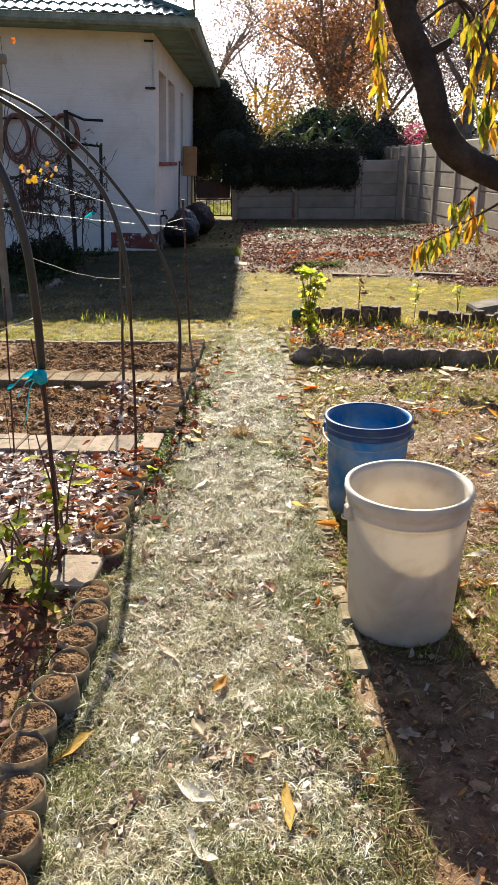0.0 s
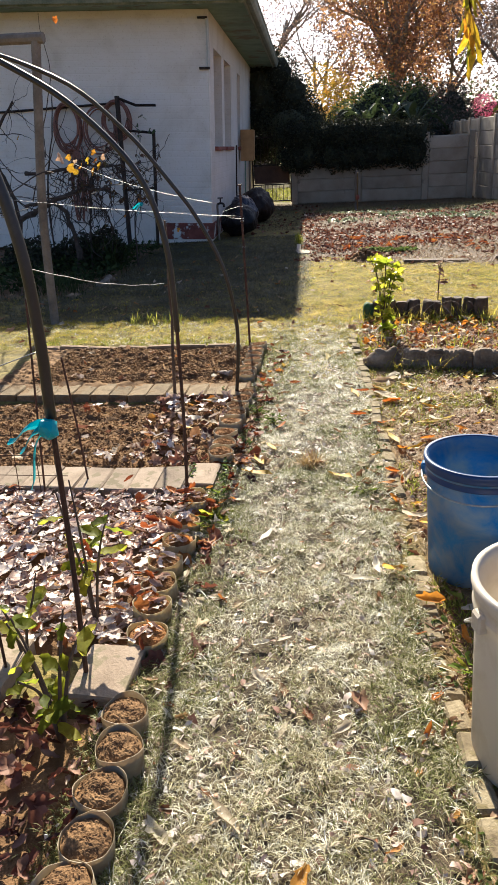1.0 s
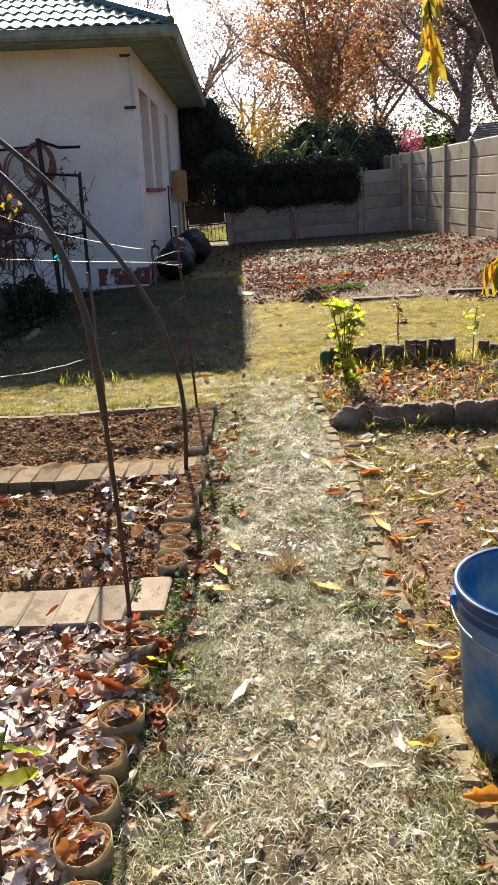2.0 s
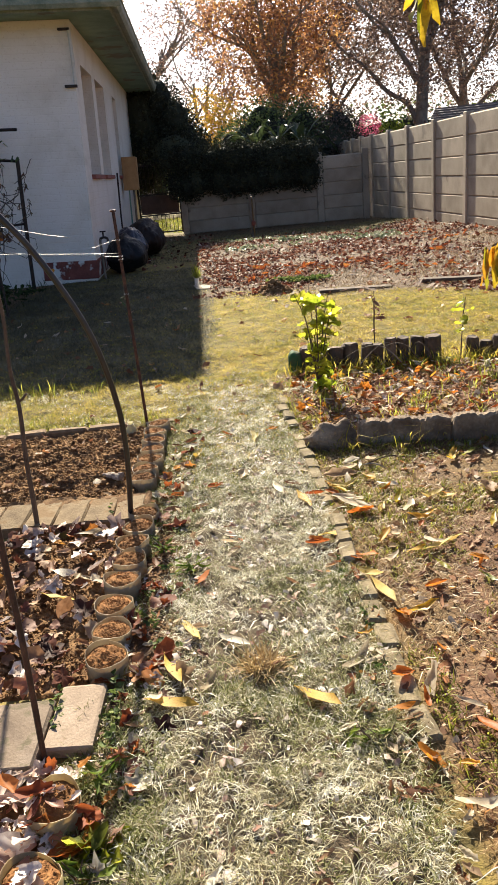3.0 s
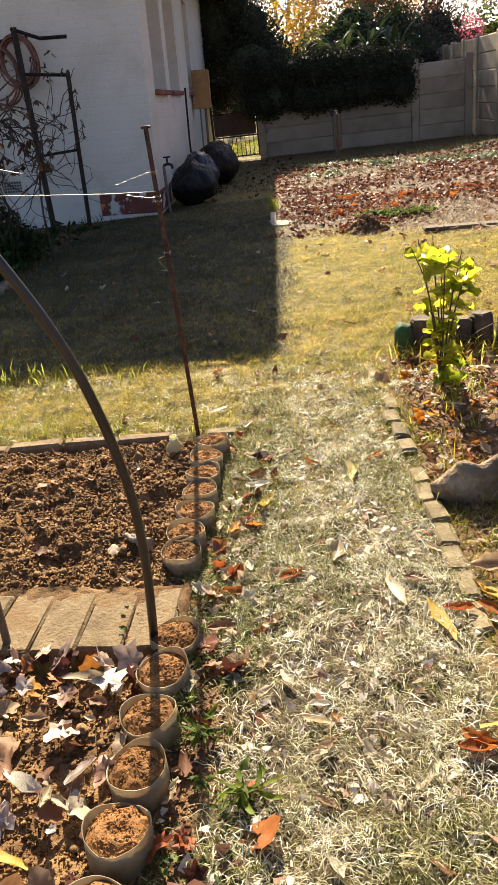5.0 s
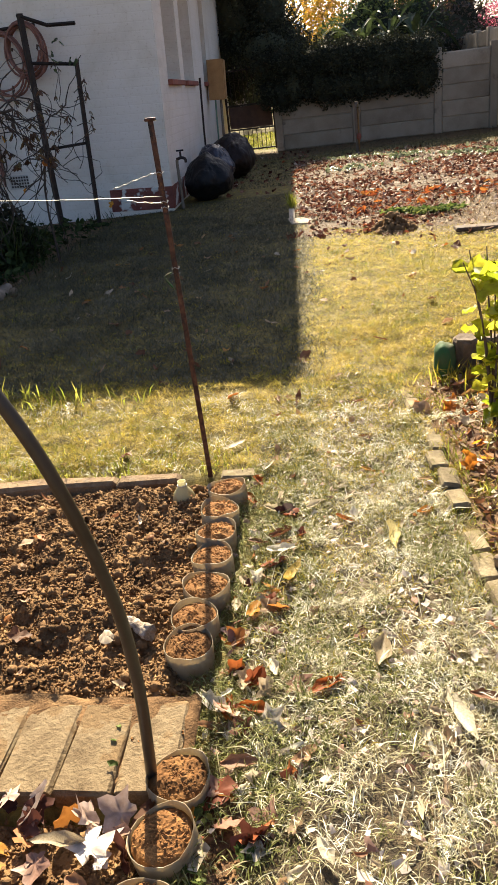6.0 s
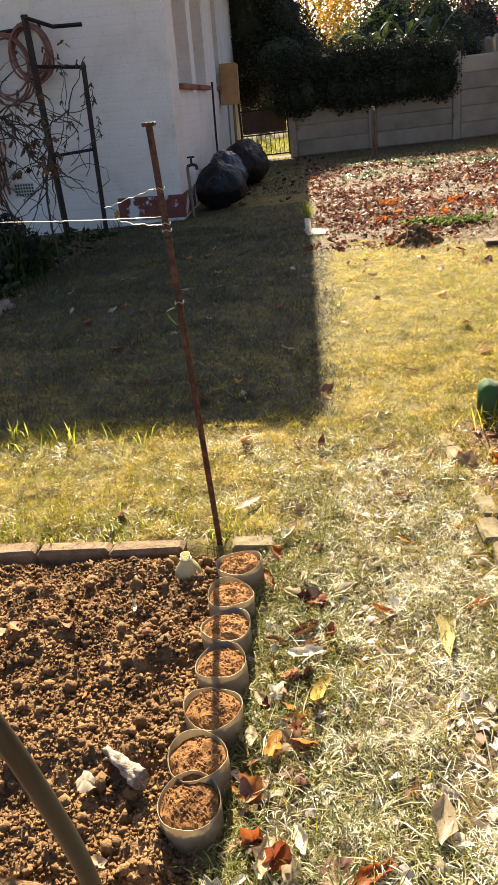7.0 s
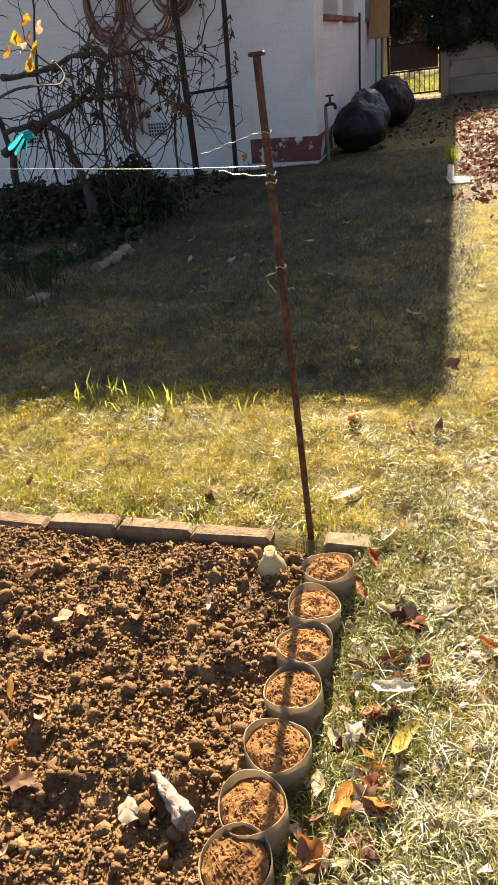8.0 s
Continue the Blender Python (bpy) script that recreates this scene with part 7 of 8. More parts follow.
    limb = smooth_path([(-0.05, 0, 2.3), (-0.38, 0, 2.9), (-1.05, 0.1, 3.35), (-1.7, 0.1, 4.1), (-2.5, 0.2, 4.75), (-3.1, 0.3, 5.6)], 5)
    part("limb", tube(limb, [0.10 - 0.07 * k / len(limb) for k in range(len(limb))], 8), M_BARK_MID, big, smooth=True)
    build_tree("street_tree", (9.5, 34.0, 0), 4.0, 0.20, 3.8, 3, 0.14, 9, 0.5, M_AUTUMN_DULL, M_BARK_MID, "half-bare tree with dull brown leaves", 24, (-0.3, 0), (2, 4), 5, ((-0.4, 0, 5.6), (3.2, 2.6, 3.4), 330, 34))
    build_tree("plane_tree", (4.3, 38.0, 0), 3.0, 0.18, 3.2, 3, 0.16, 8, 0.55, M_AUTUMN_DULL, M_BARK_MID, "far tree in dull brown leaf", 25, (0, 0), (2, 4), 5, ((0, 0, 6.0), (3.0, 2.5, 4.2), 320, 34))
    build_tree("street_tree", (-4.2, 38.0, 0), 4.0, 0.25, 3.8, 3, 0.12, 9, 0.5, M_AUTUMN_DULL, M_BARK_MID, "half-bare tree with dull brown leaves", 26, (0, 0), (2, 4), 5, ((0, 0, 6.0), (3.2, 2.5, 4.0), 120, 24))
    # neighbouring roofs over the walls
    nb = thing("neighbour_house", (8.9, 27.5, -0.5), "neighbouring house with grey tiled roof", "house", rz=-8)
    part("wall", add_box(bmesh.new(), -2.6, 4, 0, 5, -0.1, 2.0), M_CONCRETE, nb)
    bm = bmesh.new()
    last = None
    for c in range(15):
        for z in (0.0, 0.035):
            row = [bm.verts.new((-2.9 + 0.06 * c, -0.4 + 0.2 * c, 2.0 + 0.085 * c + z)), bm.verts.new((4.3, -0.4 + 0.2 * c, 2.0 + 0.085 * c + z))]
            if last:
                bm.faces.new((last[0], last[1], row[1], row[0]))
            last = row
    part("roof", bm, M_FAR_ROOF, nb)
    nb = thing("neighbour_shed", (-1.9, 27.0, 0), "distant shed with blue sheet roof", "shed")
    part("wall", add_box(bmesh.new(), 0, 1.4, 0, 2.5, -0.1, 2.35), M_CONCRETE, nb)
    bm = bmesh.new()
    cols = []
    for k in range(41):
        h = 0.02 * math.sin(k * 1.25)
        cols.append([bm.verts.new((-0.2 + k * 0.045, -0.3, 2.45 + h)), bm.verts.new((-0.2 + k * 0.045, 2.8, 2.98 + h)), bm.verts.new((-0.2 + k * 0.045, 2.8, 2.96 + h)), bm.verts.new((-0.2 + k * 0.045, -0.3, 2.43 + h))])
    for a, b in zip(cols, cols[1:]):
        for k in range(4):
            bm.faces.new((a[k], a[(k + 1) % 4], b[(k + 1) % 4], b[k]))
    part("roof", bm, M_BLUE_ROOF, nb)


def build_front_bed():
    """Stones, shrub and grassy growth in the bed before the house."""
    r = random.Random(15)
    for k in (1, 4):
        b = bmesh.new()
        bmesh.ops.create_icosphere(b, subdivisions=3, radius=1.0)
        for v in b.verts:
            q = 1 + 0.22 * noise.noise(v.co * 1.5 + Vector((k, 0, 0))) + 0.06 * noise.noise(v.co * 5)
            v.co = Vector((v.co.x * 0.10 * q, v.co.y * 0.06 * q, 0.0 + v.co.z * 0.04 * q))
        single("border_stone", from_bm("border_stone", b, M_EDGING, True), "brown field stone bordering the bed", "stone", "stones round the bed", m=pose(-2.43 + r.uniform(-0.05, 0.05) - (0.06 if k % 2 else 0), 7.1 + k * 0.31, 0, r.uniform(-8, 8), r.uniform(-8, 8), 70 + r.uniform(-25, 25)))
    pts = smooth_path([(-2.375, 7.92, 0.022), (-2.36, 8.15, 0.028), (-2.41, 8.42, 0.022)], 6)
    b = tube([p + Vector((r.uniform(-1, 1), 0, r.uniform(-1, 1))) * 0.008 for p in pts], [0.034 + r.uniform(-0.004, 0.004) for p in pts], 12)
    single("cut_log", from_bm("cut_log", b, M_BARK_PALE), "short pale brown log bordering the bed", "log")
    c = np.array([[-2.70, 9.2], [-2.62, 9.15], [-2.74, 9.3], [-2.60, 9.3]])
    blades("strap_plant", clumps(c, 110, 0.07, 36), (0.18, 0.55), (0.008, 0.016), (0.05, 0.9), M_STRAP, "dark clump of strap-leaved plants by the wall", "plant", 37, curve=0.6)
    # bed grass takes the dark strap-leaf colour to carry the house's shade
    blades("long_grass", clumps(np.array([[-2.5, 7.55], [-2.62, 7.7], [-2.75, 7.5], [-2.9, 7.9]]), 70, 0.07, 38), (0.08, 0.24), (0.003, 0.007), (0.2, 1.0), M_STRAP, "tall grass clump in the front bed, darkened for shade", "grass", 39, curve=0.5)
    build_mass("shrub", [((-3.1, 9.5, 0.14), (0.36, 0.3, 0.24)), ((-3.6, 9.2, 0.15), (0.34, 0.3, 0.24)), ((-2.68, 9.25, 0.22), (0.20, 0.18, 0.28)), ((-2.86, 9.4, 0.16), (0.24, 0.2, 0.22))], 3600, 0.07, M_HEDGE, "low dark green shrub before the house", "shrub", 31, False)
    p = spread(5000, -4.6, -2.3, 7.2, 11.5, 33, lambda x, y: 0.25 + 0.75 * (fbm(x, y, 0.5, 34) > 0.5))
    blades("long_grass", p, (0.05, 0.18), (0.003, 0.008), (0.3, 1.4), M_STRAP, "long unkempt grass in the front bed, darkened for shade", "grass", 35)
    # low dark leaf cover, added to deepen the shade in the bed
    p = spread(5200, -4.4, -2.42, 7.7, 11.2, 401, lambda x, y: np.clip(0.2 + 4 * (fbm(x, y, 0.45, 402) - 0.4), 0.05, 1))
    p3 = on_ground(p, 0.02)
    p3[:, 2] += 0.16 * rng(403).random(len(p)) * np.clip(6 * (fbm(p[:, 0], p[:, 1], 0.4, 404) - 0.42), 0, 1)
    scatter("ground_cover", OVATE, p3, (0.03, 0.085), 0.7, M_STRAP, "dark green weeds added over the shaded front bed", "ground cover", 405)


# ---- loose bits on the ground ----
def build_scraps():
    bottle = thing("plastic_bottle", (-0.505, 5.28, 0.0), "cut milky plastic bottle neck standing in soil", "bottle")
    part("shell", lathe([(0.040, -0.01), (0.042, 0.012), (0.036, 0.030), (0.020, 0.052), (0.0155, 0.058), (0.0155, 0.078), (0.013, 0.078), (0.013, 0.058), (0.018, 0.050), (0.034, 0.029), (0.039, 0.0)], 24), M_BOTTLE, bottle, smooth=True)
    part("neck_ring", lathe([(0.0155, 0.060), (0.0185, 0.0605), (0.0185, 0.0635), (0.0155, 0.064)], 20), M_PAPER, bottle)
    b = lathe([(0.0, -0.062)] + [(0.006 + 0.011 * (k / 16) ** 0.8, -0.062 + 0.124 * k / 16) for k in range(17)] + [(0.0, 0.050)], 40)
    for v in b.verts:
        f = 1 + 0.45 * noise.noise(v.co * 55) + 0.30 * noise.noise(v.co * 130)
        v.co = Vector((v.co.x * f, v.co.y * f, v.co.z + 0.006 * noise.noise(v.co * 70 + Vector((3, 0, 0)))))
    bottle.scale = (0.82, 0.82, 0.82)
    single("rag_roll", from_bm("rag_roll", b, M_RAG, True), "crumpled soiled grey rag roll lying on soil", "rag", m=pose(-0.497, 4.665, 0.032, 84, 0, 50))
    b = bmesh.new()
    add_box(b, -0.09, 0.09, -0.12, 0.12, 0.0, 0.012, 0.004)
    single("broken_slab", from_bm("broken_slab", b, M_CONCRETE), "pale flat slab at the mulch corner", "slab", m=pose(-0.38, 10.13, 0.012, 3, 4, 12))
    b = bmesh.new()
    add_box(b, -0.025, 0.03, -0.30, 0.30, 0.0, 0.02, 0.004)
    single("broken_slab", from_bm("broken_slab", b, M_CONCRETE), "pale flat slab at the mulch corner", "slab", m=pose(-0.475, 10.55, 0.01, 0, 6, 4))
    p = clumps(np.array([[-0.50, 10.95], [-0.49, 11.05], [-0.51, 11.12]]), 26, 0.02, 801)
    blades("grass_tuft", p, (0.08, 0.22), (0.004, 0.009), (0.05, 0.7), M_GREEN_GRASS, "bright grass tuft at the mulch corner", "grass", 802, curve=0.5)
    pts = rng(4)
    n = 260
    a = pts.random(n) * 6.28
    q = np.sqrt(pts.random(n)) * 0.17
    hp = np.stack([0.385 + q * np.cos(a), 9.3 + q * np.sin(a), 0.14 * (1 - q / 0.18)], -1)
    scatter("soil_heap", CLODS, hp, (0.02, 0.07), 0.8, M_SOIL, "small heap of dug brown soil on the lawn", "soil heap", 5)
    for x, y, ln, rz in ((1.15, 9.0, 0.7, 5), (2.1, 9.1, 0.6, -3)):
        b = bmesh.new()
        add_box(b, -ln / 2, ln / 2, -0.05, 0.05, 0.0, 0.03, 0.006)
        single("plank", from_bm("plank", b, M_LOG), "weathered dark plank edging the mulch", "plank", m=pose(x, y, 0.01, 2, 2, rz))


def leaf_mesh(shape, size, material, name):
    v, f = shape
    return mesh_of(name, v * size, f, [material], True)


def build_fallen_leaves():
    """Single leaves that can be told apart on the path and beds."""
    pale = [leaf_mesh(s, 1, M_LEAF_PALE, "fallen_leaf") for s in LANCES]
    yell = [leaf_mesh(s, 1, M_LEAF_YELLOW, "fallen_leaf") for s in LANCES]
    oran = [leaf_mesh(s, 1, M_LEAF_ORANGE, "fallen_leaf") for s in CURLED]
    lobe = [leaf_mesh(s, 1, M_LEAF_PALE, "fallen_leaf") for s in CURLED]
    red = [leaf_mesh(s, 1, M_LEAF_BROWN, "fallen_leaf") for s in CURLED]
    r = random.Random(41)
    sets = {"p": (pale, "long pale dry leaf", 0.09, 0.145), "y": (yell, "long yellow fallen leaf", 0.11, 0.16), "o": (oran, "curled orange fallen leaf", 0.04, 0.08),
            "l": (lobe, "broad pale dry leaf", 0.05, 0.085), "r": (red, "curled brown dry leaf", 0.04, 0.075)}
    spots = [("y", -0.147, 1.195), ("p", 0.153, 1.088), ("o", 0.264, 1.191), ("y", 0.356, 1.062), ("o", 0.175, 1.439), ("l", -0.113, 1.516), ("p", 0.018, 1.572), ("l", 0.135, 1.283),
             ("p", 0.189, 0.944), ("p", -0.023, 2.724), ("p", 0.084, 2.616), ("p", 0.006, 2.481), ("p", 0.286, 2.446), ("y", 0.771, 4.23), ("p", 1.117, 3.207), ("o", 1.113, 2.512),
             ("y", 1.047, 3.906), ("l", 0.897, 1.811), ("y", -0.093, 3.505), ("p", 0.025, 3.446), ("y", -0.128, 3.341), ("p", -0.04, 3.279), ("y", -0.121, 3.215), ("y", 0.215, 3.198),
             ("l", 0.048, 4.579), ("p", 0.186, 4.407), ("o", -0.06, 4.479), ("y", 0.274, 4.296), ("o", 0.386, 4.323), ("o", 0.289, 3.947), ("p", 0.321, 3.329), ("o", -0.283, 3.317),
             ("y", -0.509, 3.725), ("p", -0.488, 4.125), ("y", 0.731, 4.246), ("o", 0.646, 4.034), ("p", 0.505, 3.808), ("p", 0.674, 3.9), ("o", -0.28, 5.33), ("o", -0.297, 5.228),
             ("l", -0.221, 5.16), ("r", -0.252, 5.005), ("r", -0.193, 5.038), ("y", -0.15, 4.851), ("l", -0.276, 4.748), ("o", -0.231, 4.727), ("p", -0.39, 5.6), ("o", -1.6, 5.95)]
    # more of them caught along the collars, along the edging and over the bare soil
    for kinds, n, x0, x1, y0, y1 in (("oorl", 18, -0.30, -0.17, 2.4, 5.45), ("llrp", 5, -0.60, -0.42, 3.5, 4.0), ("pyorl", 8, 0.0, 0.36, 1.6, 5.4), ("poyy", 9, 0.28, 0.48, 3.6, 4.7), ("pyol", 14, 0.6, 1.35, 3.2, 4.65)):
        spots += [(r.choice(kinds), r.uniform(x0, x1), r.uniform(y0, y1)) for k in range(n)]
    for k, x, y in spots:
        meshes, label, s0, s1 = sets[k]
        s = r.uniform(s0, s1)
        ob = single("fallen_leaf", meshes[r.randrange(len(meshes))], label + " on the ground", "leaf", "fallen leaves")
        ob.matrix_basis = pose(x, y, 0.018 + (0.01 if x < -0.3 and y < 5.3 else 0) + float(ground_height(np.array([x]), np.array([y]))[0]), r.uniform(-12, 12), r.uniform(-8, 8), r.uniform(0, 360)) @ Matrix.Diagonal((s, s, s, 1))


def build_litter():
    # thick pale litter in the second bed
    p = spread(2500, -1.5, -0.30, 2.08, 3.04, 51)
    scatter("leaf_litter", FLATS[:3] + CURLED, np.column_stack([p, 0.012 + 0.028 * rng(1).random(len(p))]), (0.022, 0.070), 0.22, M_LITTER_PALE, "thick layer of dry fallen leaves in the bed", "leaf litter", 52)
    p = spread(1300, -1.2, -0.28, 0.3, 1.87, 53, lambda x, y: 0.9 + 0 * x)
    scatter("leaf_litter", CURLED + LOBES[:2], np.column_stack([p, 0.012 + 0.02 * rng(2).random(len(p))]), (0.025, 0.075), 0.4, M_LITTER_RED, "dry leaves scattered over the nearest bed", "leaf litter", 54)
    p = spread(520, -1.7, -0.30, 3.3, 4.2, 55, lambda x, y: np.where(x > -0.75, 0.6, 0.06))
    scatter("leaf_litter", FLATS[:3] + LOBES + CURLED[:2], np.column_stack([p, 0.016 + 0.02 * rng(3).random(len(p))]), (0.025, 0.075), 0.45, M_LITTER, "dry leaves scattered over the third bed", "leaf litter", 56)
    p = spread(60, -1.7, -0.42, 4.4, 5.34, 57)
    scatter("leaf_litter", LOBES + LANCES, np.column_stack([p, 0.022 + 0.01 * rng(4).random(len(p))]), (0.025, 0.06), 0.4, M_LITTER, "few dry leaf scraps on dug soil", "leaf litter", 58)
    # along the path's edge and on it
    p = spread(700, -0.30, 0.62, 0.4, 6.0, 59, lambda x, y: np.clip(0.25 + 0.9 * (np.abs((x - 0.08) / 0.36) > 0.72), 0, 1) * (x < edge_x(y) + 0.03))
    scatter("leaf_litter", CURLED + LANCES, on_ground(p, 0.012), (0.02, 0.062), 0.35, M_LITTER, "small dry leaves scattered along the path", "leaf litter", 60)
    # right-hand bed
    p = spread(1500, 0.5, 2.4, 1.0, 4.8, 61, lambda x, y: (x > edge_x(y) + 0.03) * (0.4 + 0.6 * (fbm(x, y, 0.6, 62) > 0.5)))
    scatter("leaf_litter", LANCES + CURLED + FLATS[:2], on_ground(p, 0.006), (0.02, 0.07), 0.2, M_LITTER, "dry leaves scattered on the bare soil", "leaf litter", 63)
    p = spread(130, 0.5, 2.2, 1.6, 4.75, 64, lambda x, y: (x > edge_x(y) + 0.05) * 1.0)
    scatter("yellow_litter", LANCES, on_ground(p, 0.012), (0.06, 0.12), 0.12, M_PEACH, "long yellow peach leaves fallen on the soil", "leaf litter", 65)
    p = spread(90, 0.36, 2.3, 4.92, 6.12, 366)
    scatter("orange_leaves", CURLED, on_ground(p, 0.03), (0.03, 0.065), 0.4, M_LITTER_ORANGE, "orange leaves fallen in the edged bed", "leaf litter", 367)
    p = spread(200, 0.36, 2.3, 4.92, 6.12, 368)
    scatter("pale_leaves", CURLED + LANCES, on_ground(p, 0.02), (0.03, 0.07), 0.4, M_LITTER_PALE, "pale leaves fallen in the edged bed", "leaf litter", 369)
    p = spread(260, 0.34, 2.3, 4.92, 6.1, 373)
    scatter("orange_leaves", PALMATE + CURLED[:2], on_ground(p[::2], 0.034), (0.03, 0.075), 0.5, M_LEAF_GLOW, "glowing orange leaves on top of the litter", "leaf litter", 374)
    scatter("pale_leaves", PALMATE + CURLED[:2], on_ground(p[1::2], 0.034), (0.03, 0.07), 0.5, M_LEAF_BRIGHT, "pale crumpled leaves on top of the litter", "leaf litter", 375)
    p = clumps(spread(190, 0.3, 2.3, 4.92, 6.12, 370, lambda x, y: 0.35 + 0.65 * (fbm(x, y, 0.35, 376) > 0.5)), 12, 0.025, 371)
    blades("green_grass", p, (0.03, 0.09), (0.002, 0.004), (0.2, 1.3), M_GREEN_GRASS, "green weeds growing through the leaves", "grass", 372)
    p = spread(1900, 0.34, 2.1, 4.92, 6.12, 66)
    scatter("leaf_litter", FLATS[:2] + LOBES[:3] + CURLED, on_ground(p, 0.012), (0.015, 0.06), 0.55, M_LITTER, "thick dry leaves in the edged bed", "leaf litter", 67)
    def by_collars(x, y):
        return np.clip(1.25 - np.abs(x + 0.20) / 0.09, 0, 1) * np.clip(0.35 + 4 * (fbm(x, y, 0.22, 701) - 0.42), 0.08, 1)
    p = spread(420, -0.30, -0.06, 2.0, 5.4, 702, by_collars)
    scatter("orange_leaves", PALMATE + FLATS[:2], on_ground(p[::4], 0.02), (0.035, 0.085), 0.5, M_LITTER_ORANGE, "rust-orange leaves caught beside the planters", "leaf litter", 703)
    scatter("pale_leaves", PALMATE + CURLED[:2], on_ground(p[1::4], 0.018), (0.03, 0.085), 0.5, M_LEAF_BRIGHT, "pale crumpled leaves caught beside the planters", "leaf litter", 704)
    scatter("maroon_leaves", PALMATE + FLATS[2:4], on_ground(p[2::2], 0.018), (0.03, 0.085), 0.45, M_LITTER_RED, "dark maroon leaves caught beside the planters", "leaf litter", 705)
    p = spread(620, -0.34, 0.62, 0.5, 6.0, 705, lambda x, y: (x < edge_x(y)) * np.clip(0.15 + 3.5 * (fbm(x, y, 0.4, 706) - 0.46) + 0.5 * (np.abs(x - 0.1) > 0.28), 0.04, 1))
    scatter("pale_leaves", CURLED + LANCES[:2], on_ground(p, 0.014), (0.02, 0.055), 0.25, M_LEAF_BRIGHT, "pale scraps of leaf lying on the path", "leaf litter", 707)
    p = spread(260, 0.42, 2.3, 1.5, 4.72, 708, lambda x, y: (x > edge_x(y) + 0.04) * np.clip(0.3 + 3 * (fbm(x, y, 0.5, 709) - 0.42), 0.1, 1))
    scatter("pale_leaves", CURLED + LANCES, on_ground(p, 0.02), (0.06, 0.14), 0.25, M_LEAF_BRIGHT, "large pale leaves fallen on the soil", "leaf litter", 710, skew=1.0)
    p = spread(120, 0.36, 2.3, 1.8, 4.72, 711, lambda x, y: np.clip(0.2 + 3 * (fbm(x, y, 0.45, 712) - 0.45) + 0.6 * (np.abs(x - edge_x(y)) < 0.09), 0.05, 1))
    scatter("orange_leaves", CURLED + LANCES, on_ground(p, 0.02), (0.04, 0.10), 0.3, M_LEAF_GLOW, "orange leaves fallen along the edging", "leaf litter", 713, skew=1.0)
    p = spread(130, 0.36, 2.3, 1.8, 4.72, 714, lambda x, y: np.clip(0.25 + 3 * (fbm(x, y, 0.45, 715) - 0.45), 0.05, 1))
    scatter("yellow_litter", LANCES, on_ground(p, 0.02), (0.06, 0.12), 0.25, M_LEAF_GLOW, "yellow peach leaves fallen on the soil", "leaf litter", 716, skew=1.0)
    p = spread(520, -1.5, -0.34, 3.32, 4.22, 717, lambda x, y: np.clip(0.3 + 3 * (fbm(x, y, 0.25, 718) - 0.45), 0.05, 1) * np.clip(1 - (-0.72 - x) / 0.15, 0.07, 1))
    z = 0.03 + 0.02 * rng(719).random(len(p))
    scatter("pale_leaves", PALMATE + CURLED[:2], np.column_stack([p, z])[::2], (0.03, 0.10), 0.5, M_LITTER_PALE, "pale crumpled leaves lying on the third bed", "leaf litter", 720)
    scatter("maroon_leaves", PALMATE + FLATS[:2], np.column_stack([p, z - 0.006])[1::2], (0.03, 0.09), 0.5, M_LITTER_RED, "dark maroon leaves lying on the third bed", "leaf litter", 721)
    # mulch before the back wall
    def dark_part(x, y):
        return np.clip(1.6 - np.hypot((x + 0.1) / 0.75, (y - 11.0) / 1.6) + 0.8 * (fbm(x, y, 0.6, 169) - 0.5), 0, 1)

    def straw_part(x, y):
        return np.clip((fbm(x + 3, y, 1.3, 188) - 0.47) * 7 + 0.6 * (x > 0.9) * (y > 11.5), 0, 1) * (1 - dark_part(x, y))
    p = spread(38000, -0.9, 4.4, 8.3, 17.2, 68, lambda x, y: zones(x, y)[2] * np.clip(0.2 + 4 * (fbm(x, y, 0.7, 69) - 0.40), 0.12, 1) * (1 - 0.7 * straw_part(x, y)))
    far = p[:, 1] > 10.6
    scatter("mulch_leaves", SIMPLE, on_ground(p[far], 0.016), (0.035, 0.10), 0.6, M_LITTER_RED, "deep red-brown leaf mulch covering the bed", "mulch", 470)
    p = p[~far]
    scatter("mulch_leaves", FLATS[:2] + LOBES[:3] + CURLED[:2], on_ground(p, 0.012), (0.025, 0.075), 0.5, M_LITTER_RED, "deep red-brown leaf mulch covering the bed", "mulch", 70)
    p = spread(1500, -0.7, 4.4, 8.5, 16.5, 168, lambda x, y: zones(x, y)[2] * np.clip(0.15 + 3 * (fbm(x, y, 0.8, 170) - 0.45), 0.05, 1) * (1 - 0.8 * dark_part(x, y)))
    scatter("pale_leaves", CURLED, on_ground(p, 0.025), (0.04, 0.10), 0.5, M_LITTER_PALE, "pale curled leaves lying on the mulch", "leaf litter", 171)
    c = np.array([[0.24, 11.45], [0.3, 11.3], [0.68, 10.5], [0.9, 11.2], [1.5, 11.0], [1.9, 10.4], [2.3, 10.2], [2.6, 11.5], [0.1, 10.3], [1.2, 10.6], [3.0, 12.5], [2.8, 13.6]])
    scatter("orange_leaves", CURLED, on_ground(clumps(c, 9, 0.16, 172), 0.03), (0.05, 0.11), 0.5, M_LITTER_ORANGE, "bright orange-red leaves fallen on the mulch", "leaf litter", 173)
    p = spread(1500, -0.2, 2.6, 13.7, 15.6, 174, lambda x, y: np.clip((fbm(x, y, 0.5, 175) - 0.42) * 6, 0, 1))
    scatter("ground_cover", OVATE, on_ground(p, 0.05), (0.05, 0.10), 0.5, M_GROUND_COVER, "low grey-green ground cover on the mulch", "ground cover", 176)
    c = np.array([[0.45, 10.02], [0.62, 9.95], [0.78, 9.9], [0.9, 9.95]])
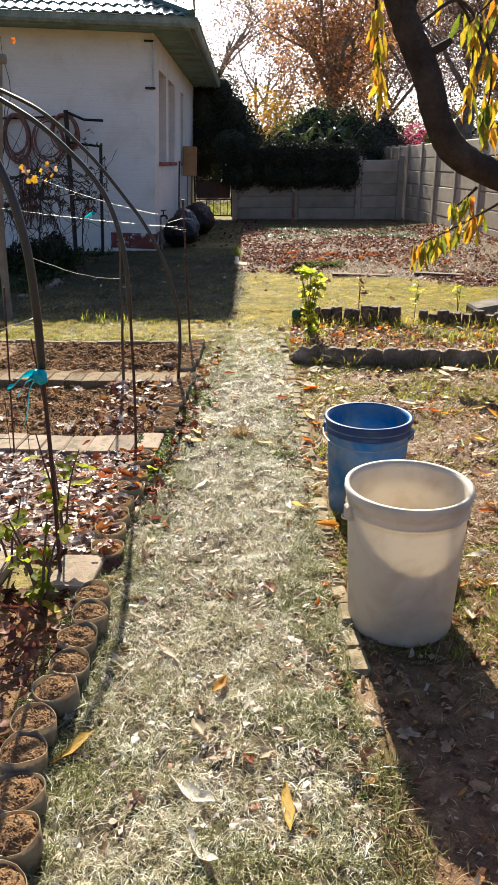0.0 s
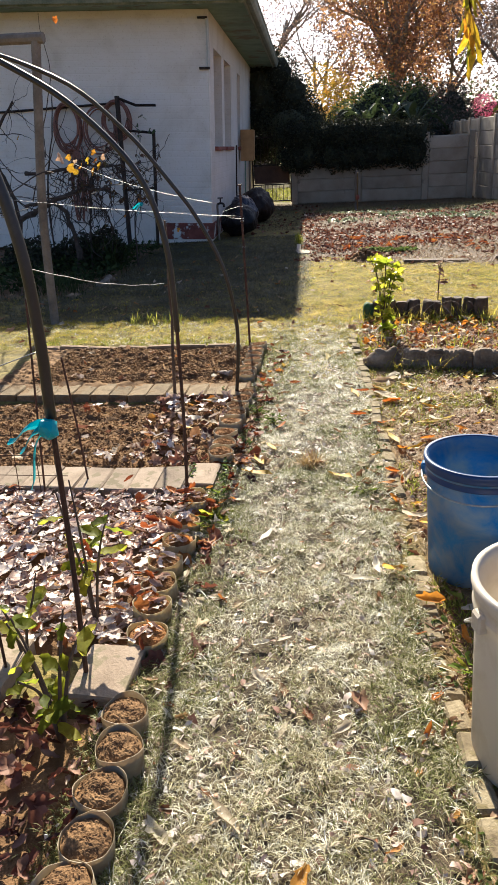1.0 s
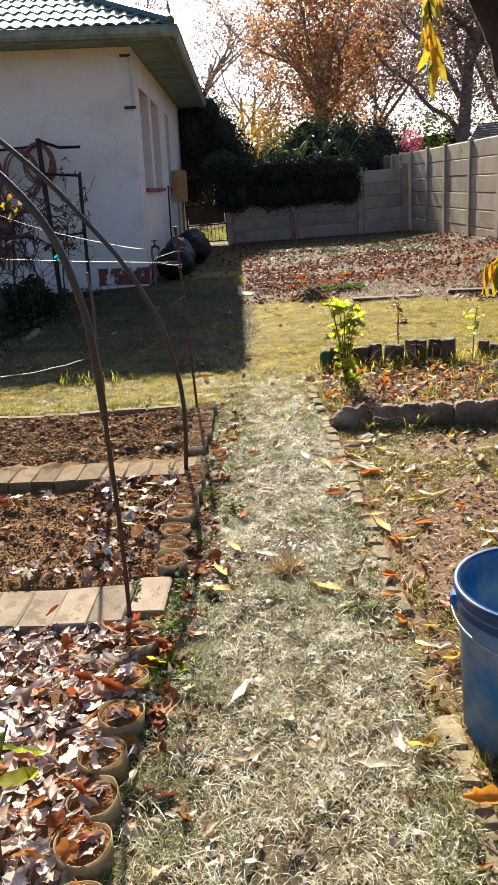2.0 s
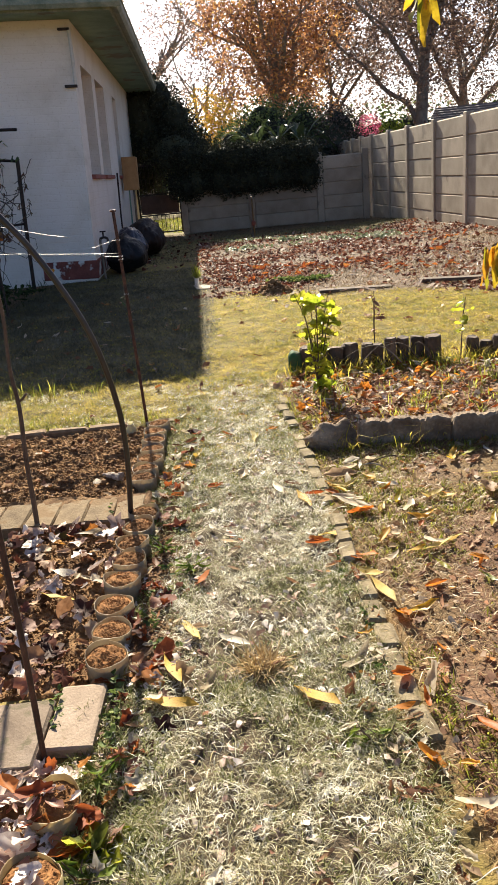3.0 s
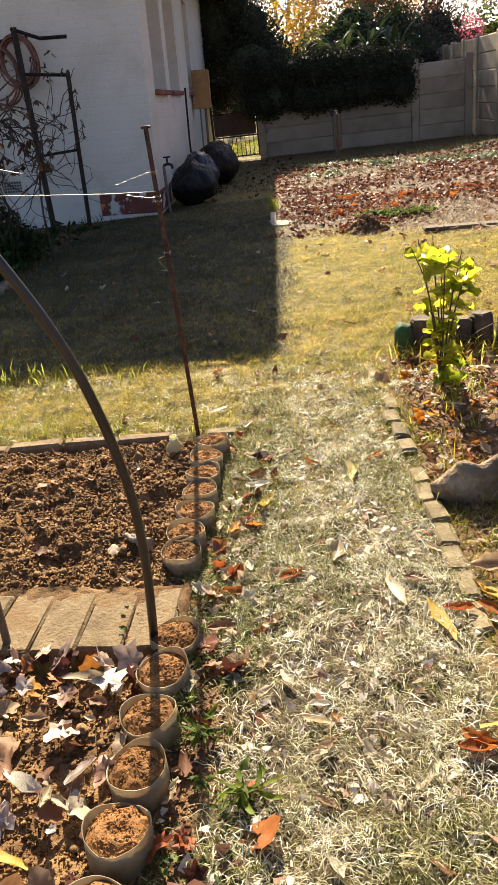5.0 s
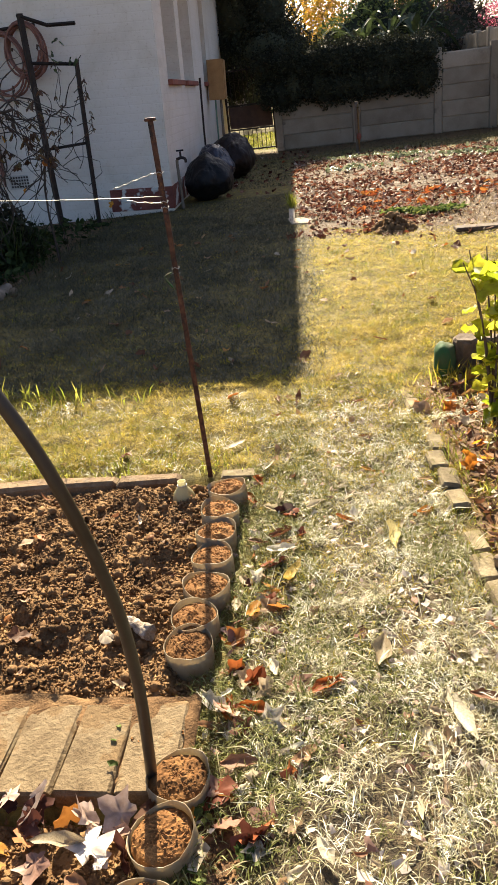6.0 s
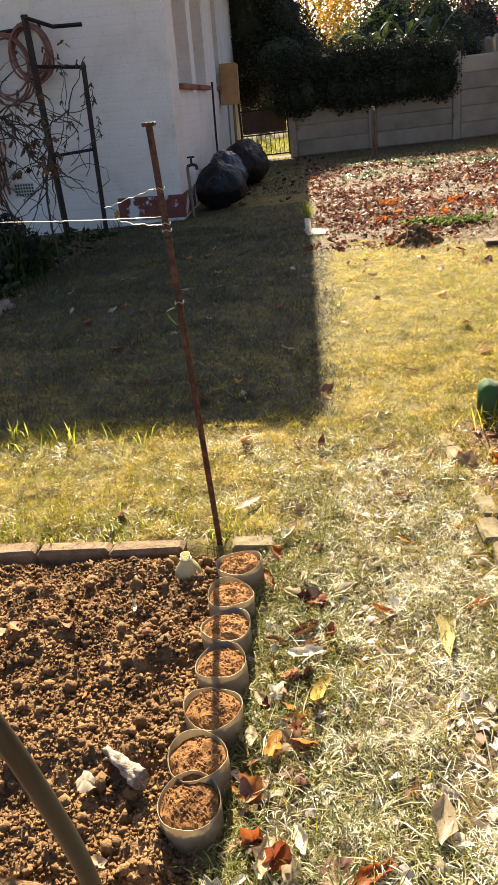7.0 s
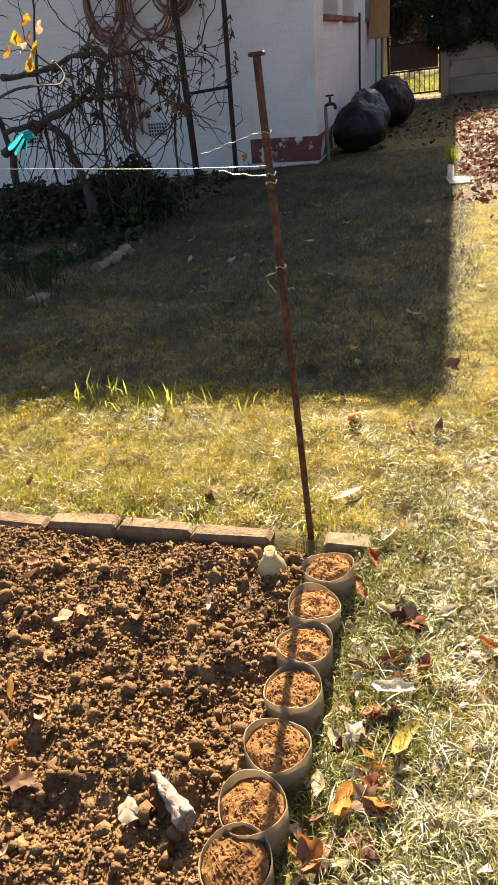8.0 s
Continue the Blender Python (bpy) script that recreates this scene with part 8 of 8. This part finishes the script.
    scatter("ground_cover", OVATE, on_ground(clumps(c, 70, 0.06, 177), 0.04), (0.04, 0.08), 0.6, M_IVY, "dark green creeping plant on the mulch", "ground cover", 178)
    p = spread(5000, -0.6, 4.2, 8.6, 17.0, 179, lambda x, y: zones(x, y)[2] * np.clip(0.3 + 1.5 * dark_part(x, y), 0, 1))
    scatter("soil_clods", CLODS, on_ground(p, 0.0), (0.01, 0.05), 0.8, M_SOIL, "dark dug clods among the mulch", "soil clods", 180, skew=5.0, smooth=False)
    # leaves in the yellowed collars and along the second bed's edge
    p = np.array([[-0.285, 2.110], [-0.305, 2.235], [-0.311, 2.354], [-0.325, 2.478], [-0.312, 2.605], [-0.328, 2.765], [-0.322, 2.930]])
    p = clumps(p, 10, 0.026, 250)
    scatter("leaf_litter", CURLED + FLATS[:2], np.column_stack([p, 0.058 + 0.01 * rng(251).random(len(p))]), (0.025, 0.055), 0.4, M_LITTER_PALE, "dry leaves lying in the yellowed collars", "leaf litter", 252)
    p = spread(46, -0.62, -0.24, 2.05, 3.08, 253)
    scatter("leaf_litter", CURLED + LOBES[:2], np.column_stack([p, 0.045 + 0.03 * rng(254).random(len(p))]), (0.035, 0.075), 0.5, M_LITTER_ORANGE, "rust-red leaves at the edge of the bed", "leaf litter", 255)
    # small ivy in the joints of the pavers, soil spilled over the brick row
    t = rng(260).random((22, 1))
    p = np.array([[-0.405, 3.32]]) + t * np.array([[0.03, -0.20]]) + rng(261).normal(0, 0.008, (22, 2))
    q = rng(262).random((40, 1))
    p2 = np.array([[-0.262, 3.32]]) + q * np.array([[0.02, -0.24]]) + rng(263).normal(0, 0.012, (40, 2))
    p3 = np.array([[-0.452, 4.36]]) + rng(264).random((14, 1)) * np.array([[0.010, -0.10]]) + rng(265).normal(0, 0.004, (14, 2))
    p = np.concatenate([p, p2, p3])
    scatter("small_ivy", OVATE, np.column_stack([p, 0.02 + 0.03 * rng(266).random(len(p))]), (0.014, 0.028), 0.5, M_IVY, "small ivy growing in the brick joints", "ivy", 267)
    p = spread(5000, -1.7, -0.32, 4.25, 4.43, 268, lambda x, y: np.clip((y - 4.27) / 0.14, 0, 1) ** 2.0)
    scatter("soil_crumbs", CRUMBS, np.column_stack([p, np.full(len(p), 0.0385)]), (0.002, 0.010), 0.8, M_SOIL_DRY, "ochre soil crumbs spilled on the bricks", "soil clods", 269, skew=6.0, smooth=False)
    # lawn
    p = spread(320, -3.5, 3.2, 5.5, 9.8, 71, lambda x, y: clear_of_beds(x, y))
    scatter("leaf_litter", LOBES + LANCES, on_ground(p, 0.02), (0.03, 0.09), 0.4, M_LITTER, "few dry leaves on the lawn", "leaf litter", 72)
    p = spread(160, -2.0, -0.5, 12.4, 18.6, 73, lambda x, y: clear_of_house(x - 0.1, y))
    scatter("leaf_litter", LOBES, on_ground(p, 0.02), (0.04, 0.10), 0.4, M_LITTER_RED, "dry leaves along the side of the house", "leaf litter", 74)


def build_grass():
    def on_path(x, y):
        q = zones(x, y)[0]
        return q * clear_of_beds(x, y)
    def bare(x, y):
        """Trodden patches where the ochre ground shows through."""
        return 0.85 * np.clip((fbm(x, y, 0.20, 611) - 0.555) * 8, 0, 1) * np.clip(1.3 - np.abs(x - 0.10) / 0.22, 0, 1)

    def hummock(p):
        """Small mounds of the turf."""
        return ground_height(p[:, 0], p[:, 1]) + 0.016 * np.clip(fbm(p[:, 0], p[:, 1], 0.055, 612) - 0.38, 0, 1) / 0.4
    p = spread(136000, -0.30, 0.66, 0.7, 6.6, 282, lambda x, y: on_path(x, y) * (1 - 0.85 * bare(x, y)) * np.clip((6.7 - y) / 1.5, 0.2, 1) * np.clip(0.34 + 3.2 * (fbm(x, y, 0.07, 187) - 0.42), 0.06, 1) * np.clip((x + 0.26) / 0.14, 0.15, 1))
    blades("cut_grass", p, (0.014, 0.050), (0.0007, 0.0016), (1.2, 1.6), M_THATCH, "matted bleached cut grass on the path", "grass", 284, hummock(p), curve=0.5)
    c = spread(23500, -0.30, 0.66, 0.7, 6.6, 81, lambda x, y: on_path(x, y) * (1 - 0.9 * bare(x, y)) * np.clip((6.7 - y) / 1.5, 0.2, 1) * np.clip(0.30 + 3.6 * (fbm(x, y, 0.11, 180) - 0.40), 0.05, 1) * np.clip((x + 0.24) / 0.16, 0.2, 1))
    p = clumps(c, 10, 0.013, 281)
    blades("cut_grass", p, (0.010, 0.040), (0.0007, 0.0016), (0.7, 1.5), M_THATCH, "flat bleached cut grass on the path", "grass", 82, hummock(p), curve=0.9)
    def green_part(x, y):
        return np.clip((fbm(x, y, 0.22, 84) - 0.50) * 5 + 0.5 * (np.abs(x - 0.13 + 0.25 * (fbm(x, y, 0.4, 184) - 0.5)) > 0.25) + 0.25 * np.clip((y - 3.9) / 1.2, 0, 1) + 0.3 * (x < -0.1), 0.10, 1)
    c = spread(22500, -0.34, 0.68, 0.7, 6.4, 83, lambda x, y: np.maximum(on_path(x, y), (x > -0.33) * (x < -0.24) * (y < 5.5)) * green_part(x, y) * (1 - 0.8 * bare(x, y)))
    p = clumps(c, 11, 0.013, 283)
    blades("green_grass", p, (0.012, 0.042), (0.0009, 0.0020), (0.6, 1.5), M_PATH_GREEN, "short green grass tufts on the path", "grass", 85, hummock(p), curve=0.7)

    p = spread(4200, -0.30, 0.66, 0.2, 6.4, 181, on_path)
    blades("straw", p, (0.03, 0.11), (0.0011, 0.0024), (1.38, 1.58), M_THATCH, "loose pale straw stalks on the path", "straw", 182, curve=0.05)
    p = spread(7500, -0.33, 0.66, 0.2, 6.4, 183, lambda x, y: np.maximum(on_path(x, y), (x < -0.24) * (y < 5.5)))
    scatter("leaf_crumbs", SCRAPS, on_ground(p, 0.010), (0.006, 0.030), 0.4, M_LITTER_PALE, "small crumbs of dry leaf on the path", "leaf litter", 184, skew=2.2)
    p = spread(16000, 0.3, 2.4, 0.4, 6.1, 190, lambda x, y: zones(x, y)[1])
    blades("straw", p, (0.02, 0.055), (0.0012, 0.003), (1.2, 1.6), M_STRAW_DARK, "dry straw lying on bare soil", "straw", 191, curve=0.05)
    p = spread(12000, 0.3, 2.3, 0.4, 6.1, 192, lambda x, y: zones(x, y)[1])
    scatter("leaf_crumbs", SCRAPS, on_ground(p, 0.008), (0.006, 0.034), 0.5, M_LITTER, "crumbs of dry leaf on bare soil", "leaf litter", 193, skew=2.5)
    p = spread(44000, 0.3, 2.0, 0.8, 4.85, 194, lambda x, y: (x > edge_x(y) + 0.02) * np.clip(0.25 + 3 * (fbm(x, y, 0.3, 394) - 0.38), 0.1, 1))
    scatter("soil_crumbs", CRUMBS, on_ground(p, 0.0), (0.003, 0.022), 0.8, M_SOIL, "small crumbs of brown soil", "soil clods", 195, skew=3.5, smooth=False)
    p = spread(9000, -3.0, 0.6, 19.6, 26.0, 185)
    blades("lawn_grass", p, (0.03, 0.09), (0.008, 0.016), (0.3, 1.2), M_GREEN_GRASS, "bright grass beyond the gate", "grass", 186)
    p = spread(60000, -0.6, 4.2, 8.6, 17.0, 187, lambda x, y: zones(x, y)[2] * np.clip((fbm(x + 3, y, 1.3, 188) - 0.47) * 7 + 0.35 * (x > 0.9) * (y > 11.5), 0.22, 1))
    blades("straw", p, (0.03, 0.09), (0.003, 0.007), (0.9, 1.55), M_STRAW_DARK, "dry straw among the mulch", "straw", 189)

    def lawn_near(x, y):
        a, b, c = zones(x, y)
        return clear_of_beds(x, y) * (1 - np.clip(a * 0.9 + b + c, 0, 1)) * clear_of_house(x, y)
    # follows the house's cast shadow; lawn blades inside get the shade-toned colour
    def in_house_shade(x, y):
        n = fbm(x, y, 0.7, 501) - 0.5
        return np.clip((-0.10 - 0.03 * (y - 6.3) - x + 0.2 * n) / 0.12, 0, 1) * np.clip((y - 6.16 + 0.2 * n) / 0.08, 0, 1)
    p = clumps(spread(3000, -0.32, 0.40, 4.2, 6.5, 83, lambda x, y: on_path(x, y) * np.clip((y - 4.3) / 1.2, 0, 1)), 11, 0.018, 287)
    blades("lawn_grass", p, (0.012, 0.040), (0.0009, 0.002), (0.8, 1.55), M_LAWN, "short yellow grass where the path meets the lawn", "grass", 286, hummock(p), curve=0.6)

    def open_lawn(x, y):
        return lawn_near(x, y) * (1 - 0.95 * in_house_shade(x, y))
    p = spread(100000, -2.7, 0.1, 6.0, 12.2, 502, lambda x, y: lawn_near(x, y) * in_house_shade(x, y))
    blades("lawn_grass", p, (0.014, 0.044), (0.0020, 0.0042), (0.8, 1.55), M_SHADE_GRASS, "soft grey-green grass near the house, toned for its shade", "grass", 503, curve=0.2)
    c = spread(12000, -3.2, 0.1, 6.0, 11.0, 504, lambda x, y: lawn_near(x, y) * in_house_shade(x, y) * np.clip(0.25 + 3 * (fbm(x, y, 0.3, 505) - 0.35), 0.1, 1))
    blades("lawn_grass", clumps(c, 12, 0.022, 506), (0.018, 0.055), (0.0018, 0.0038), (0.6, 1.5), M_SHADE_GRASS, "longer tufted grey-green grass near the house, toned for its shade", "grass", 507, curve=0.5)
    def tufts(p):
        """Height of the lawn's small mounds."""
        return ground_height(p[:, 0], p[:, 1]) + 0.022 * np.clip(fbm(p[:, 0], p[:, 1], 0.075, 621) - 0.38, 0, 1) / 0.4
    p = spread(90000, -3.0, 2.6, 5.3, 8.4, 86, lambda x, y: open_lawn(x, y) * np.clip(0.35 + 3 * (fbm(x, y, 0.075, 621) - 0.40), 0.1, 1))
    blades("lawn_grass", p, (0.014, 0.048), (0.0010, 0.0022), (1.05, 1.58), M_LAWN, "yellow-green winter lawn", "grass", 87, tufts(p), curve=0.5)
    c = spread(9000, -2.3, 0.9, 5.42, 6.9, 386, lambda x, y: open_lawn(x, y) * np.clip(0.25 + 3.5 * (fbm(x, y, 0.075, 621) - 0.40), 0.05, 1))
    p = clumps(c, 10, 0.012, 385)
    blades("lawn_grass", p, (0.014, 0.044), (0.0009, 0.0020), (0.7, 1.55), M_LAWN, "yellow-green winter lawn", "grass", 387, tufts(p), curve=0.9)
    c = spread(14000, -3.0, 2.6, 5.3, 8.4, 286, lambda x, y: open_lawn(x, y) * np.clip(0.25 + 3 * (fbm(x, y, 0.22, 287) - 0.34), 0.06, 1))
    p = clumps(c, 12, 0.016, 288)
    blades("lawn_grass", p, (0.014, 0.044), (0.0010, 0.0022), (0.85, 1.55), M_LAWN, "tufted yellow-green winter lawn", "grass", 289, tufts(p), curve=0.8)
    p = clumps(spread(8500, -3.0, 2.6, 5.3, 8.4, 88, lambda x, y: lawn_near(x, y) * (1 - 0.8 * in_house_shade(x, y)) * np.clip((fbm(x, y, 0.3, 89) - 0.46) * 6 + 0.5 * (y < 5.9), 0.05, 1)), 11, 0.016, 388)
    blades("green_grass", p, (0.014, 0.046), (0.0011, 0.0024), (0.7, 1.5), M_GREEN_GRASS, "greener patches of the lawn", "grass", 90, tufts(p), curve=0.7)
    c = spread(2600, -2.3, 0.6, 5.43, 6.10, 289, lambda x, y: clear_of_beds(x, y) * np.clip((fbm(x, y, 0.25, 290) - 0.42) * 6, 0.05, 1))
    p = clumps(c, 6, 0.02, 291)
    blades("straw", p, (0.012, 0.045), (0.0014, 0.003), (1.1, 1.56), M_THATCH, "bleached cut grass lying on the lawn", "grass", 292, tufts(p), curve=0.3)
    p = clumps(np.array([[-1.44, 6.13], [-1.36, 6.15], [-1.27, 6.14], [-1.48, 6.10]]), 14, 0.022, 293)
    blades("grass_tuft", p, (0.06, 0.14), (0.003, 0.006), (0.1, 1.1), M_GREEN_GRASS, "fresh green grass tuft at the edge of the shade", "grass", 294, curve=0.7)
    p = spread(70000, -0.6, 2.8, 6.4, 9.9, 391, open_lawn)
    blades("lawn_grass", p, (0.016, 0.046), (0.0016, 0.0032), (1.1, 1.56), M_LAWN, "yellow-green winter lawn", "grass", 392, curve=0.4)
    c = spread(21000, -3.4, 4.2, 8.4, 13.0, 91, open_lawn)
    blades("lawn_grass", clumps(c, 9, 0.035, 191), (0.014, 0.042), (0.002, 0.0040), (1.0, 1.55), M_LAWN, "yellow-green winter lawn", "grass", 92)
    # the strip beside the house takes the same shade-toned blades
    p = spread(30000, -3.0, 3.4, 13.0, 19.0, 93, lawn_near)
    blades("lawn_grass", p, (0.015, 0.05), (0.004, 0.010), (0.5, 1.45), M_SHADE_GRASS, "thin grey-green grass beside the house, toned for its shade", "grass", 94)
    p = clumps(spread(150, -1.95, -0.30, 5.43, 5.62, 296), 10, 0.02, 396)
    blades("lawn_grass", p, (0.02, 0.055), (0.0016, 0.0034), (0.2, 1.3), M_GREEN_GRASS, "grass growing over the brick border", "grass", 297)
    p = spread(1500, 0.36, 2.1, 6.02, 6.26, 298)
    blades("lawn_grass", p, (0.05, 0.17), (0.002, 0.004), (0.3, 1.4), M_LAWN, "dry grass tangled about the log edging", "grass", 299, curve=0.8)
    # sparse growth on the right-hand soil
    p = spread(90000, 0.4, 2.2, 0.9, 4.9, 95, lambda x, y: (x > edge_x(y) + 0.02) * np.clip((fbm(x, y, 0.3, 96) - 0.42) * 4 + (np.abs(x - edge_x(y)) < 0.1) * 0.15, 0.03, 1))
    blades("sparse_grass", p, (0.015, 0.060), (0.0009, 0.0022), (1.0, 1.57), M_STRAW, "sparse dry grass on bare soil", "grass", 97)
    p = clumps(spread(8000, 0.4, 2.2, 0.9, 4.9, 98, lambda x, y: (x > edge_x(y) + 0.03) * (y > 1.6) * np.clip((fbm(x, y, 0.30, 99) - 0.46) * 6, 0, 1)), 11, 0.016, 398)
    blades("sparse_grass", p, (0.012, 0.04), (0.0016, 0.0036), (0.5, 1.45), M_GREEN_GRASS, "green weeds on bare soil", "grass", 100)
    yy = 4.2 + 2.0 * rng(310).random(130)
    c = np.stack([edge_x(yy) + rng(311).normal(0.03, 0.06, len(yy)), yy], -1)
    blades("green_grass", clumps(c, 11, 0.020, 312), (0.015, 0.045), (0.0016, 0.0034), (0.6, 1.45), M_GREEN_GRASS, "grass growing over the brick edging", "grass", 313)
    blades("sparse_grass", clumps(c + 0.03, 8, 0.02, 314), (0.015, 0.04), (0.0014, 0.003), (0.8, 1.5), M_LAWN, "dry grass growing over the brick edging", "grass", 315)
    yy = 0.35 + 0.85 * rng(320).random(330)
    c = np.stack([edge_x(yy) + rng(321).normal(-0.005, 0.022, len(yy)), yy], -1)
    blades("green_grass", clumps(c[:150], 12, 0.014, 322), (0.018, 0.06), (0.0014, 0.003), (0.3, 1.4), M_PATH_GREEN, "grass growing over the buried edging", "grass", 323)
    blades("cut_grass", clumps(c[150:], 12, 0.016, 324), (0.02, 0.06), (0.0011, 0.0024), (0.7, 1.5), M_STRAW_DARK, "dry brown grass over the buried edging", "grass", 325, curve=0.6)
    # low weeds and litter gathered along the foot of the edging
    yy = 0.9 + 3.2 * rng(330).random(60)
    c = np.stack([edge_x(yy) - 0.045 + rng(331).normal(0, 0.022, len(yy)), yy], -1)
    scatter("small_weeds", OVATE, on_ground(clumps(c[:26], 7, 0.016, 332), 0.016), (0.010, 0.026), 0.5, M_IVY, "small green weeds at the foot of the edging", "weeds", 333)
    scatter("leaf_litter", CURLED + FLATS[:2], on_ground(clumps(c[20:], 3, 0.03, 334), 0.014), (0.014, 0.045), 0.5, M_LITTER, "dry scraps of leaf gathered at the edging", "leaf litter", 335)
    # soil crumbs and weeds on the strip of soil colour by the third bed
    p = spread(5200, -0.31, -0.13, 3.36, 4.24, 340, lambda x, y: np.clip(zones(x, y)[1], 0.08, 1))
    scatter("soil_crumbs", CRUMBS, on_ground(p, 0.0), (0.003, 0.022), 0.8, M_SOIL, "crumbs of soil along the edge of the path", "soil clods", 341, skew=4.0, smooth=False)
    c = spread(14, -0.28, -0.12, 3.40, 4.22, 342)
    scatter("small_weeds", OVATE, on_ground(clumps(c, 9, 0.016, 343), 0.018), (0.010, 0.026), 0.5, M_IVY, "small weeds on the soil strip", "weeds", 344)
    c = spread(46, 0.36, 2.1, 4.72, 4.95, 730)
    blades("long_grass", clumps(c, 9, 0.03, 731), (0.05, 0.20), (0.0018, 0.0036), (0.4, 1.45), M_LAWN, "dry grass stalks leaning over the edging", "grass", 732, curve=0.9)
    c = spread(60, 0.40, 2.2, 4.66, 4.84, 733, lambda x, y: 0.15 + 0.85 * (x > 0.9))
    blades("green_grass", clumps(c, 10, 0.02, 734), (0.02, 0.08), (0.0018, 0.0036), (0.3, 1.4), M_GREEN_GRASS, "weeds at the foot of the edging", "grass", 735, curve=0.7)
    # longer tufts at the border of the far bed and the logs
    for k, (cx, cy, n, s) in enumerate(((-1.15, 6.08, 40, 0.10), (-0.92, 6.08, 18, 0.05), (1.15, 6.05, 120, 0.12), (1.65, 5.6, 260, 0.2), (0.5, 6.05, 120, 0.1))):
        q = rng(200 + k)
        p = np.stack([cx + q.normal(0, s, n), cy + q.normal(0, s * 0.4, n)], -1)
        blades("grass_tuft", p, (0.05, 0.13), (0.003, 0.006), (0.2, 1.2), M_GREEN_GRASS if k < 4 else M_LAWN, "long grass tuft at the border", "grass", 210 + k)


build_right_beds()
build_stalks()
build_peach()
build_vine()
build_pergola()
build_trellis()
build_hoses()
build_at_wall()
build_front_bed()
build_background()
build_scraps()
build_fallen_leaves()
build_litter()
build_grass()
